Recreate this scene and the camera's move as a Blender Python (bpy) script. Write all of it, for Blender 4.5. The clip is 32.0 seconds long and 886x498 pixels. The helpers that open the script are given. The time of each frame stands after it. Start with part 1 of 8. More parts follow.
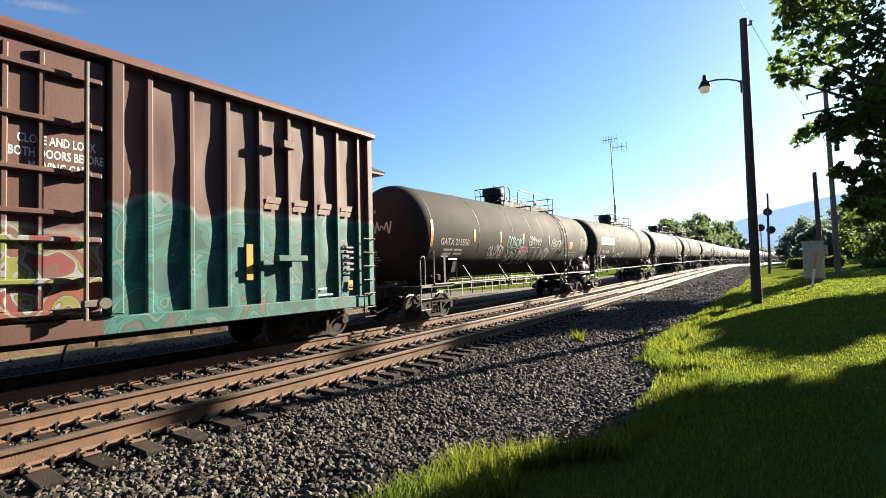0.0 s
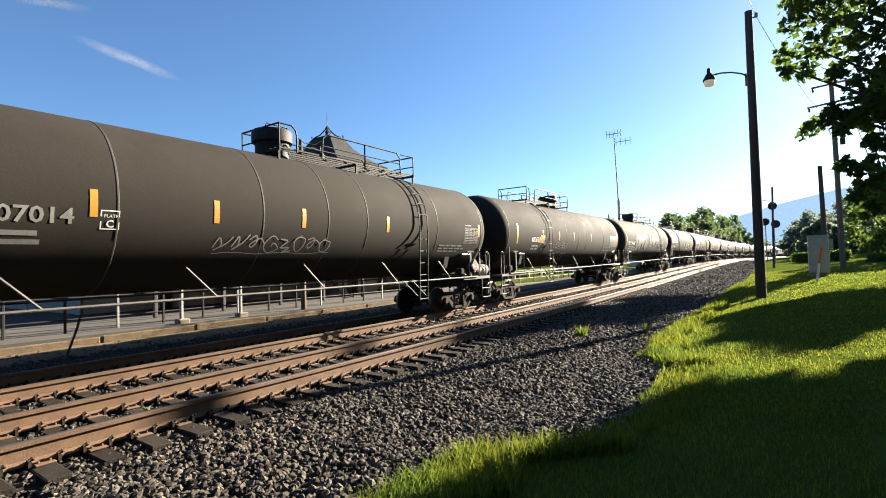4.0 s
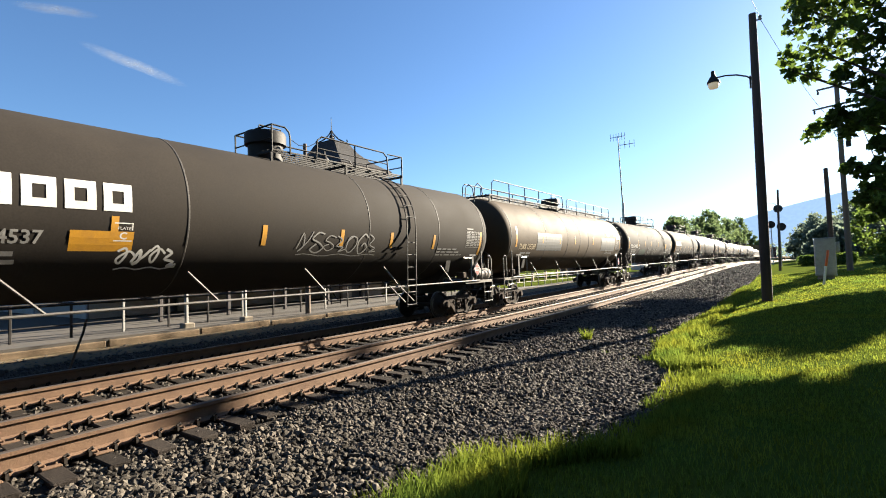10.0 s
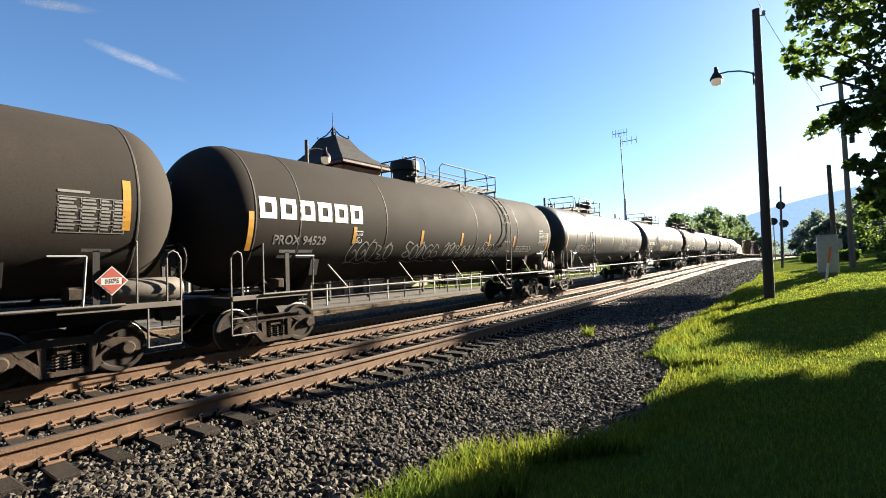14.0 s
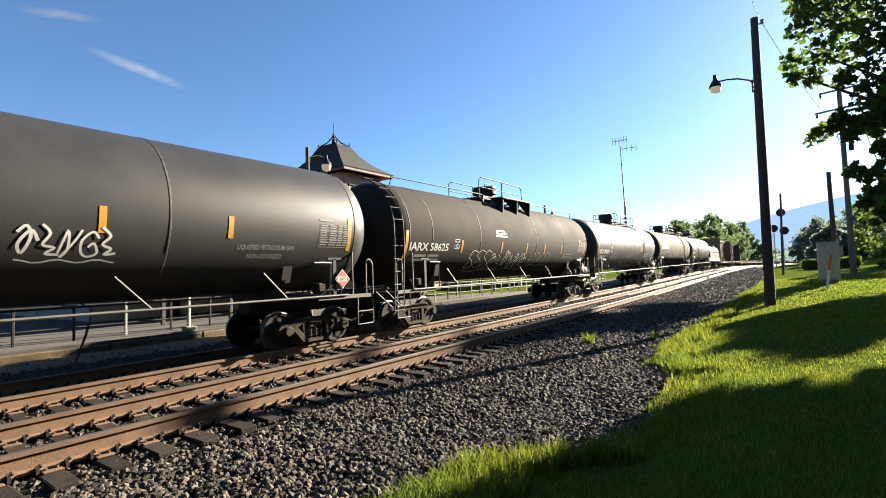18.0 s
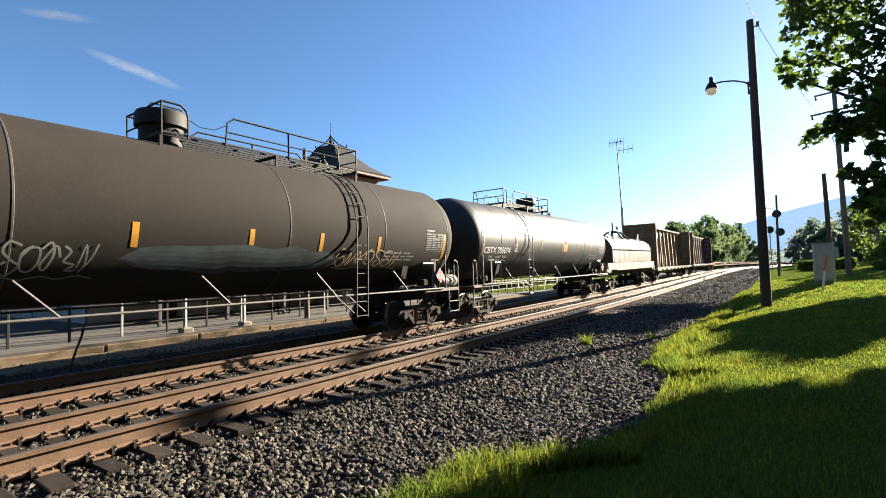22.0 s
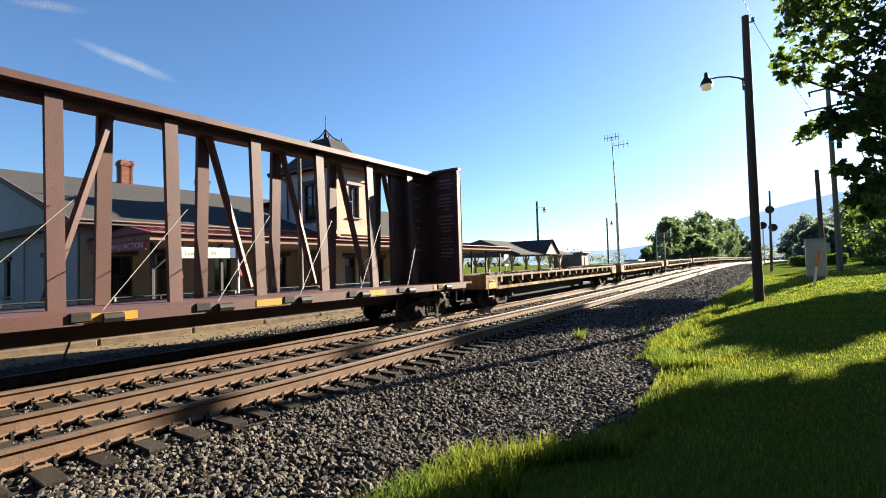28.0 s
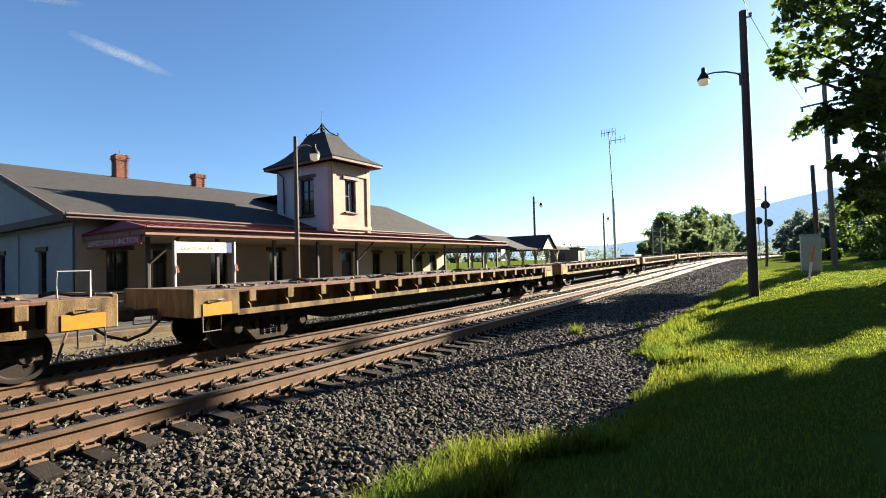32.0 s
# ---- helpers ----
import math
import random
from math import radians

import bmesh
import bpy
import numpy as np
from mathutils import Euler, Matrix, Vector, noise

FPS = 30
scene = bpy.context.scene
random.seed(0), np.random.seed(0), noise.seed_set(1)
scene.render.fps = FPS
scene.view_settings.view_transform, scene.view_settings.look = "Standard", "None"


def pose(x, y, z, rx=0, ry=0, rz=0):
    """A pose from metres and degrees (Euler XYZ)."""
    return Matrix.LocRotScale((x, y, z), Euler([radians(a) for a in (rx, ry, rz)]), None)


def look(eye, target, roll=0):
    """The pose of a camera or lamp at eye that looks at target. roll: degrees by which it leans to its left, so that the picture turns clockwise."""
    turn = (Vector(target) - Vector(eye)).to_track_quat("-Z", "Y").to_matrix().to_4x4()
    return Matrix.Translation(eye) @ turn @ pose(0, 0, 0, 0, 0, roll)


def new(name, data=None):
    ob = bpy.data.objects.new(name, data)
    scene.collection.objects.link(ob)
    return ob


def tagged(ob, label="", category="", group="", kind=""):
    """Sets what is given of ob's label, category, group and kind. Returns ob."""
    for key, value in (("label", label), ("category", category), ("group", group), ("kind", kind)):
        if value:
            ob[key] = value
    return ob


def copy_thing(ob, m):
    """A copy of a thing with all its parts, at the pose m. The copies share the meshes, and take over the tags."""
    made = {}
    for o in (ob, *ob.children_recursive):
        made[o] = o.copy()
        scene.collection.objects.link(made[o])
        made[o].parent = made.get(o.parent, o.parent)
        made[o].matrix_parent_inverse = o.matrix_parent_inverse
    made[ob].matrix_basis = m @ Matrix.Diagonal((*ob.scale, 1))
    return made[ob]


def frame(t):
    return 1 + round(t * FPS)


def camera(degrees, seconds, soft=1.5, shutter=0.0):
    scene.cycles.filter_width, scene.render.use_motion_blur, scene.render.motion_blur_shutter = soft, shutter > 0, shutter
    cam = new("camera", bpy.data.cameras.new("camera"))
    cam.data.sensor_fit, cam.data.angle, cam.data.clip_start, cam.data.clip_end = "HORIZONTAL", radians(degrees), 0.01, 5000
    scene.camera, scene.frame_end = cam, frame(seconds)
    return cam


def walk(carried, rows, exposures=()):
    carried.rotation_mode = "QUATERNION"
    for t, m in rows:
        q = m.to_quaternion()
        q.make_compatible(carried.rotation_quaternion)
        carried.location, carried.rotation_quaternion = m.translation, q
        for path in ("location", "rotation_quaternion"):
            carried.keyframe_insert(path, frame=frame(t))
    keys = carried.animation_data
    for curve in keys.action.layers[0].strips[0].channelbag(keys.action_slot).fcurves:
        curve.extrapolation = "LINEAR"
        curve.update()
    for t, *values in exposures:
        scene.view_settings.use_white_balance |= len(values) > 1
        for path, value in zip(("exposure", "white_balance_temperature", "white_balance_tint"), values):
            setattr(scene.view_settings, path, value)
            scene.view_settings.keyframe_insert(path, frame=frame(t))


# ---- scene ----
cam = camera(84.94, 32.0, soft=1.0)
EYE = Vector((0.0, 0.0, 1.698))


def held(t, yaw, pitch, roll):
    """A row of the hand-held camera: degrees left of the track, up, and lean."""
    a, b = radians(yaw), radians(pitch)
    way = Vector((-math.sin(a) * math.cos(b), math.cos(a) * math.cos(b), math.sin(b)))
    return t, look(EYE, EYE + way, -roll)


walk(cam, [held(*row) for row in [
    (0, 34.28, 2.41, 1.49), (0.5, 34.31, 2.48, 1.54), (1, 34.38, 2.48, 1.53), (1.5, 34.42, 2.36, 1.63), (2, 34.46, 2.2, 1.56),
    (2.5, 34.5, 2.05, 1.57), (3, 34.53, 1.93, 1.49), (3.5, 34.59, 1.87, 1.59), (5.5, 34.78, 1.86, 1.68), (6, 34.81, 1.95, 1.7),
    (6.5, 34.79, 2.05, 1.73), (7, 34.84, 2.19, 1.82), (7.5, 34.88, 2.29, 1.78), (8, 34.96, 2.33, 1.67), (8.5, 35.07, 2.35, 1.66),
    (9, 35.11, 2.33, 1.74), (9.5, 35.13, 2.31, 1.79), (10, 35.13, 2.31, 1.78), (10.5, 35.23, 2.29, 1.88), (11, 35.35, 2.24, 1.79),
    (11.5, 35.36, 2.16, 1.75), (12, 35.37, 2.09, 1.67), (12.5, 35.33, 2.05, 1.83), (13, 35.32, 1.98, 1.73), (13.5, 35.32, 1.9, 1.77),
    (14, 35.33, 1.9, 1.7), (14.5, 35.32, 1.89, 1.75), (16.5, 35.36, 2.38, 1.72), (17, 35.42, 2.53, 1.66), (17.5, 35.44, 2.66, 1.68),
    (18, 35.35, 2.74, 1.71), (18.5, 35.36, 2.74, 1.67), (19, 35.34, 2.75, 1.67), (19.5, 35.27, 2.71, 1.74), (20, 35.2, 2.7, 1.78),
    (20.5, 35.1, 2.69, 1.77), (21, 35.06, 2.78, 1.75), (21.5, 35.06, 2.83, 1.71), (22, 35.02, 2.88, 1.73), (22.5, 35.02, 2.89, 1.68),
    (23, 34.9, 2.91, 1.65), (23.5, 34.9, 2.98, 1.79), (24, 34.91, 3.02, 1.8), (24.5, 34.86, 2.93, 1.76), (25, 34.63, 2.75, 1.63),
    (25.5, 34.48, 2.63, 1.7), (27.5, 34.4, 2.29, 1.67), (28, 34.45, 2.22, 1.59), (28.5, 34.4, 2.17, 1.63), (29, 34.34, 2.07, 1.65),
    (29.5, 34.26, 1.94, 1.69), (30, 34.16, 1.9, 1.6), (30.5, 34.17, 1.79, 1.51), (31, 34.15, 1.7, 1.54), (31.5, 34.09, 1.61, 1.54),
    (32, 34.09, 1.61, 1.55),
]], [(0, 2.5, 6300, 9), (32, 2.5, 6300, 9)])

# ---- world and sun ----
SUN_TURN, SUN_UP = 17.0, 20.0
world = bpy.data.worlds.new("sky")
scene.world = world
world.use_nodes = True
wn = world.node_tree.nodes
sky = wn.new("ShaderNodeTexSky")
sky.sky_type, sky.sun_disc = "NISHITA", False
sky.sun_elevation, sky.sun_rotation = radians(SUN_UP), radians(SUN_TURN)
sky.altitude, sky.air_density, sky.dust_density, sky.ozone_density = 150, 1.0, 0.35, 5.2
world.node_tree.links.new(sky.outputs[0], wn["Background"].inputs[0])
wn["Background"].inputs[1].default_value = 0.036
sun = new("sun", bpy.data.lights.new("sun", "SUN"))
sun.data.energy, sun.data.angle, sun.data.color = 5.0, radians(0.53), (1.0, 0.87, 0.68)
sd = Vector((math.sin(radians(SUN_TURN)) * math.cos(radians(SUN_UP)), math.cos(radians(SUN_TURN)) * math.cos(radians(SUN_UP)), math.sin(radians(SUN_UP))))
sun.matrix_basis = look(sd * 100, (0, 0, 0))

# ---- tools ----
class Shape:
    """Collects vertices and faces of one mesh."""

    def __init__(self):
        self.v, self.f, self.m, self.slot = [], [], [], 0

    def add(self, verts, faces):
        n = len(self.v)
        self.v += [tuple(p) for p in verts]
        self.f += [tuple(i + n for i in q) for q in faces]
        self.m += [self.slot] * len(faces)
        return self

    def box(self, x, y, z, sx, sy, sz, m=None, bevel=0.0):
        """A box by its centre and sizes; bevel chamfers all its edges."""
        hx, hy, hz = sx / 2, sy / 2, sz / 2
        if bevel <= 0:
            vs = [Vector((i * hx, j * hy, k * hz)) for k in (-1, 1) for j in (-1, 1) for i in (-1, 1)]
            fs = [(0, 2, 3, 1), (4, 5, 7, 6), (0, 1, 5, 4), (2, 6, 7, 3), (0, 4, 6, 2), (1, 3, 7, 5)]
        else:
            b = min(bevel, hx * 0.9, hy * 0.9, hz * 0.9)
            vs, idx = [], {}
            for i in (-1, 1):
                for j in (-1, 1):
                    for k in (-1, 1):
                        for a in range(3):
                            p = [i * (hx - b), j * (hy - b), k * (hz - b)]
                            p[a] = (i * hx, j * hy, k * hz)[a]
                            idx[i, j, k, a] = len(vs)
                            vs.append(Vector(p))
            fs = []
            for a in range(3):
                c, d = (a + 1) % 3, (a + 2) % 3
                for s in (-1, 1):
                    q = []
                    for u, w in ((-1, -1), (1, -1), (1, 1), (-1, 1)):
                        key = [0, 0, 0]
                        key[a], key[c], key[d] = s, u, w
                        q.append(idx[key[0], key[1], key[2], a])
                    fs.append(tuple(q) if s > 0 else tuple(reversed(q)))
                for u in (-1, 1):
                    for w in (-1, 1):
                        k1, k2 = [0, 0, 0], [0, 0, 0]
                        k1[c], k1[d], k1[a] = u, w, -1
                        k2[c], k2[d], k2[a] = u, w, 1
                        q = (idx[(*k1, c)], idx[(*k2, c)], idx[(*k2, d)], idx[(*k1, d)])
                        fs.append(q if u * w > 0 else tuple(reversed(q)))
            for i in (-1, 1):
                for j in (-1, 1):
                    for k in (-1, 1):
                        q = (idx[i, j, k, 0], idx[i, j, k, 1], idx[i, j, k, 2])
                        fs.append(q if i * j * k > 0 else tuple(reversed(q)))
        off = Vector((x, y, z))
        if m is not None:
            vs = [off + m @ p for p in vs]
        else:
            vs = [off + p for p in vs]
        return self.add(vs, fs)

    def pipe(self, pts, r, n=6, caps=True, r2=None):
        """A round bar along points."""
        pts = [Vector(p) for p in pts]
        rings, vs, fs = len(pts), [], []
        up = Vector((0.13, 0.31, 1.0))
        for i, p in enumerate(pts):
            d = (pts[min(i + 1, rings - 1)] - pts[max(i - 1, 0)]).normalized()
            a = d.cross(up)
            if a.length < 1e-3:
                a = d.cross(Vector((1, 0, 0)))
            a.normalize()
            b = d.cross(a)
            rr = r if r2 is None else r + (r2 - r) * i / (rings - 1)
            for k in range(n):
                t = 2 * math.pi * k / n
                vs.append(p + a * (rr * math.cos(t)) + b * (rr * math.sin(t)))
        for i in range(rings - 1):
            for k in range(n):
                q = (k + 1) % n
                fs.append((i * n + k, i * n + q, (i + 1) * n + q, (i + 1) * n + k))
        if caps:
            fs += [tuple(reversed(range(n))), tuple(range((rings - 1) * n, rings * n))]
        return self.add(vs, fs)

    def lathe(self, profile, n=24, m=None, closed=False):
        """Turns (radius, height) pairs round the z axis of m."""
        m = m or Matrix()
        vs, fs, k = [], [], len(profile)
        for r, z in profile:
            for i in range(n):
                t = 2 * math.pi * i / n
                vs.append(m @ Vector((r * math.cos(t), r * math.sin(t), z)))
        for j in range(k - 1):
            for i in range(n):
                q = (i + 1) % n
                fs.append((j * n + i, j * n + q, (j + 1) * n + q, (j + 1) * n + i))
        if not closed:
            fs += [tuple(reversed(range(n))), tuple(range((k - 1) * n, k * n))]
        return self.add(vs, fs)

    def prism(self, outline, y0, y1, m=None):
        """Extrudes an (x, z) outline from y0 to y1."""
        m = m or Matrix()
        n = len(outline)
        vs = [m @ Vector((x, y, z)) for y in (y0, y1) for x, z in outline]
        fs = [tuple(range(n)), tuple(reversed(range(n, 2 * n)))]
        fs += [(i, i + n, (i + 1) % n + n, (i + 1) % n) for i in range(n)]
        return self.add(vs, fs)

    def quad(self, *p):
        return self.add(p, [tuple(range(len(p)))])

    def mesh(self, name, mats, smooth=None):
        me = bpy.data.meshes.new(name)
        me.from_pydata([tuple(p) for p in self.v], [], self.f)
        for m in mats if isinstance(mats, (list, tuple)) else [mats]:
            me.materials.append(m)
        if any(self.m):
            me.polygons.foreach_set("material_index", self.m)
        bm = bmesh.new()
        bm.from_mesh(me)
        bmesh.ops.recalc_face_normals(bm, faces=bm.faces)
        bm.to_mesh(me)
        bm.free()
        if smooth is not None:
            me.shade_smooth()
            me.set_sharp_from_angle(angle=radians(smooth))
        return me


def part(name, shape, material, parent=None, label="", smooth=None, at=None):
    """Links a shape (or a mesh) as one mesh object under a thing or a part."""
    me = shape if isinstance(shape, bpy.types.Mesh) else shape.mesh(name, material, smooth)
    ob = new(name, me)
    if at is not None:
        ob.matrix_basis = at
    ob.parent = parent
    return tagged(ob, label)


def thing(name, label, category, at=None, group="", kind=""):
    ob = new(name)
    ob.empty_display_size = 0.3
    if at is not None:
        ob.matrix_basis = at
    return tagged(ob, label, category, group, kind)


def arc(cx, cz, r, a0, a1, n):
    return [(cx + r * math.cos(radians(a0 + (a1 - a0) * i / n)), cz + r * math.sin(radians(a0 + (a1 - a0) * i / n))) for i in range(n + 1)]


# ---- materials ----
def surface(name, base, rough=0.7, metal=0.0, spots=None, amount=0.5, scale=3.0, fine=40.0, bump=0.15, streak=0.0, vary=0.0, glow=None, leafy=0.0, coat=0.0, island=False, spec=0.5):
    """A procedural surface: base colour, broad stains towards another colour, fine grain, relief; streak stretches the stains along z."""
    ma = bpy.data.materials.new(name)
    ma.use_nodes = True
    nt = ma.node_tree
    nodes, link = nt.nodes, nt.links.new
    b = nodes["Principled BSDF"]
    tc = nodes.new("ShaderNodeTexCoord")
    mp = nodes.new("ShaderNodeMapping")
    link(tc.outputs["Object"], mp.inputs[0])
    mp.inputs[3].default_value = (1, 1, 1 - streak)
    n1 = nodes.new("ShaderNodeTexNoise")
    n1.inputs["Scale"].default_value, n1.inputs["Detail"].default_value, n1.inputs["Roughness"].default_value = scale, 6, 0.65
    link(mp.outputs[0], n1.inputs["Vector"])
    n2 = nodes.new("ShaderNodeTexNoise")
    n2.inputs["Scale"].default_value, n2.inputs["Detail"].default_value = fine, 3
    link(tc.outputs["Object"], n2.inputs["Vector"])
    ramp = nodes.new("ShaderNodeValToRGB")
    ramp.color_ramp.elements[0].position, ramp.color_ramp.elements[1].position = 0.36, 0.68
    link(n1.outputs[0], ramp.inputs[0])
    mul = nodes.new("ShaderNodeMath")
    mul.operation = "MULTIPLY"
    mul.inputs[1].default_value = amount
    link(ramp.outputs[0], mul.inputs[0])
    mix = nodes.new("ShaderNodeMix")
    mix.data_type = "RGBA"
    other = spots or tuple(c * 0.55 for c in base)
    mix.inputs[6].default_value, mix.inputs[7].default_value = (*base, 1), (*other, 1)
    link(mul.outputs[0], mix.inputs[0])
    hsv = nodes.new("ShaderNodeHueSaturation")
    link(mix.outputs[2], hsv.inputs["Color"])
    val = nodes.new("ShaderNodeMapRange")
    val.inputs[3].default_value, val.inputs[4].default_value = 0.78, 1.22
    link(n2.outputs[0], val.inputs[0])
    out = val.outputs[0]
    if vary:
        if island:
            oi = nodes.new("ShaderNodeNewGeometry").outputs["Random Per Island"]
        else:
            oi = nodes.new("ShaderNodeObjectInfo").outputs["Random"]
        vr = nodes.new("ShaderNodeMapRange")
        vr.inputs[3].default_value, vr.inputs[4].default_value = 1 - vary, 1 + vary
        link(oi, vr.inputs[0])
        mm = nodes.new("ShaderNodeMath")
        mm.operation = "MULTIPLY"
        link(out, mm.inputs[0])
        link(vr.outputs[0], mm.inputs[1])
        out = mm.outputs[0]
    link(out, hsv.inputs["Value"])
    link(hsv.outputs[0], b.inputs["Base Color"])
    rr = nodes.new("ShaderNodeMapRange")
    rr.inputs[3].default_value, rr.inputs[4].default_value = max(rough - 0.12, 0.03), min(rough + 0.12, 1)
    link(n1.outputs[0], rr.inputs[0])
    link(rr.outputs[0], b.inputs["Roughness"])
    b.inputs["Metallic"].default_value = metal
    b.inputs["Specular IOR Level"].default_value = spec
    if coat:
        b.inputs["Coat Weight"].default_value, b.inputs["Coat Roughness"].default_value = coat, 0.15
    if bump:
        bp = nodes.new("ShaderNodeBump")
        bp.inputs["Strength"].default_value, bp.inputs["Distance"].default_value = bump, 0.02
        link(n2.outputs[0], bp.inputs["Height"])
        link(bp.outputs[0], b.inputs["Normal"])
    if leafy:
        tr = nodes.new("ShaderNodeBsdfTranslucent")
        link(hsv.outputs[0], tr.inputs[0])
        ms = nodes.new("ShaderNodeMixShader")
        ms.inputs[0].default_value = leafy
        link(b.outputs[0], ms.inputs[1])
        link(tr.outputs[0], ms.inputs[2])
        link(ms.outputs[0], nodes["Material Output"].inputs[0])
    if glow:
        b.inputs["Emission Color"].default_value, b.inputs["Emission Strength"].default_value = (*glow[:3], 1), glow[3]
    return ma


def glass(name, tint=(0.02, 0.025, 0.03)):
    ma = bpy.data.materials.new(name)
    ma.use_nodes = True
    b = ma.node_tree.nodes["Principled BSDF"]
    b.inputs["Base Color"].default_value, b.inputs["Roughness"].default_value = (*tint, 1), 0.06
    return ma


M = {}
M["rust_rail"] = surface("rusty_rail", (0.151, 0.0864, 0.0468), 0.85, 0.0, (0.0864, 0.0468, 0.0274), 0.8, 2.5, 60, 0.3)
M["rail_top"] = surface("polished_rail", (0.16, 0.132, 0.112), 0.55, 0.8, (0.096, 0.072, 0.056), 0.6, 2, 50, 0.05)
M["tie"] = surface("creosoted_tie", (0.0196, 0.0154, 0.0126), 0.9, 0, (0.0385, 0.0301, 0.0238), 0.8, 5, 60, 0.6, vary=0.35, spec=0.15)
# bed near black, painting shadow into the gaps between loose stones
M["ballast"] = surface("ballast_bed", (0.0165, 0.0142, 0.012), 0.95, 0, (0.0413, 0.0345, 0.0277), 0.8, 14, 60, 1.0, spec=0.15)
M["stone"] = surface("ballast_stone", (0.09, 0.076, 0.06), 0.8, 0, (0.022, 0.02, 0.018), 0.75, 7, 50, 0.3, vary=0.8, island=True, spec=0.14)
M["pale_stone"] = surface("pale_gravel", (0.0912, 0.084, 0.0744), 0.9, 0, (0.0576, 0.048, 0.0384), 0.7, 9, 70, 0.8, spec=0.15)
M["grass"] = surface("lawn", (0.075, 0.11, 0.022), 1.0, 0, (0.11, 0.11, 0.016), 0.7, 0.9, 90, 1.0, spec=0.0)
M["blade"] = surface("grass_blade", (0.12, 0.18, 0.03), 1.0, 0, (0.25, 0.23, 0.02), 0.7, 0.7, 8, 0, vary=0.4, leafy=0.5, island=True, spec=0.0)
M["dirt"] = surface("dry_dirt", (0.153, 0.112, 0.0663), 0.95, 0, (0.102, 0.0816, 0.0408), 0.8, 3, 60, 0.6, spec=0.15)
M["leaf"] = surface("tree_leaf", (0.075, 0.125, 0.025), 0.5, 0, (0.125, 0.155, 0.025), 0.6, 0.8, 8, 0, vary=0.45, leafy=0.6, island=True, spec=0.2)
# distance haze mixed into the far leaves as a paler, bluer green
M["leaf_haze"] = surface("far_leaf", (0.16, 0.20, 0.15), 0.8, 0, (0.12, 0.155, 0.11), 0.7, 0.2, 3, 0, vary=0.3, leafy=0.6, island=True, spec=0.15)
# leaf colour lightened to carry sunlight and haze on trees past the tracks
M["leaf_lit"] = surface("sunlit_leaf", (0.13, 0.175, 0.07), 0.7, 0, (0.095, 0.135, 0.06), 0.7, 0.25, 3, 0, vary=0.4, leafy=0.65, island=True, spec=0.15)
# leaf darkened so the unseen screen trees bounce less sunlight
M["leaf_screen"] = surface("dark_garden_leaf", (0.03, 0.05, 0.018), 0.8, 0, (0.02, 0.035, 0.014), 0.6, 0.8, 8, 0, vary=0.3, leafy=0.3, island=True, spec=0.1)
M["bark"] = surface("bark", (0.10, 0.075, 0.055), 0.95, 0, (0.05, 0.04, 0.03), 0.8, 6, 50, 0.9, streak=0.8)
M["pole_wood"] = surface("dark_pole_wood", (0.085, 0.055, 0.04), 0.9, 0, (0.04, 0.03, 0.025), 0.8, 5, 60, 0.5, streak=0.92)
M["pole_grey"] = surface("weathered_pole_wood", (0.16, 0.12, 0.088), 0.9, 0, (0.088, 0.068, 0.056), 0.8, 5, 60, 0.5, streak=0.92)
M["steel"] = surface("galvanised_steel", (0.4, 0.4, 0.384), 0.5, 0.6, (0.28, 0.264, 0.24), 0.6, 5, 60, 0.1)
M["black_steel"] = surface("black_painted_steel", (0.015, 0.014, 0.014), 0.65, 0.0, (0.035, 0.028, 0.022), 0.6, 4, 50, 0.2, spec=0.25)
M["truck_iron"] = surface("dusty_cast_iron", (0.0638, 0.0467, 0.0357), 0.9, 0.0, (0.0204, 0.017, 0.0145), 0.8, 5, 50, 0.4, spec=0.15)
M["wheel_iron"] = surface("wheel_iron", (0.03, 0.025, 0.021), 0.8, 0.0, (0.035, 0.027, 0.022), 0.7, 5, 50, 0.2, spec=0.15)
M["rail_dark"] = surface("dulled_handrail_paint", (0.11, 0.10, 0.09), 0.65, 0.0, (0.05, 0.045, 0.04), 0.7, 4, 50, 0.2)
M["tread"] = surface("polished_tread", (0.22, 0.20, 0.18), 0.45, 1.0, None, 0.3, 5, 50, 0)

# ---- the lie of the land ----
NEAR_RAIL, FAR_RAIL, TRAIN_NEAR, TRAIN_FAR = -6.47, -7.90, -9.77, -11.20
TRAIN_X = -10.485
PROFILE = [(-3000, 2.0), (-120, 0.6), (-40, 0.1), (-22, -0.02), (-15.4, -0.2), (-13.6, -0.3), (-12.3, -0.29), (-6.1, -0.29), (-5.4, -0.35),
           (-3.3, -0.42), (-2.5, -0.35), (-1.0, -0.1), (1.0, 0.03), (4.0, 0.2), (12.0, 0.8), (40.0, 2.2), (3000, 30.0)]


def rise(y):
    return 1.0 * (1 - math.exp(-((y / 65.0) ** 2))) if y > 0 else 0.0


def bend(y):
    """How far the line swings to the right at a distance y."""
    if y < 120:
        return 0.0
    return (y - 120) ** 2 / 1800.0 if y < 420 else 50.0 + (y - 420) * 0.333


def across(x):
    for (a, p), (b, q) in zip(PROFILE, PROFILE[1:]):
        if x <= b:
            return p + (q - p) * (x - a) / (b - a)
    return PROFILE[-1][1]


def ground_z(x, y):
    return across(x - bend(y)) + rise(y)


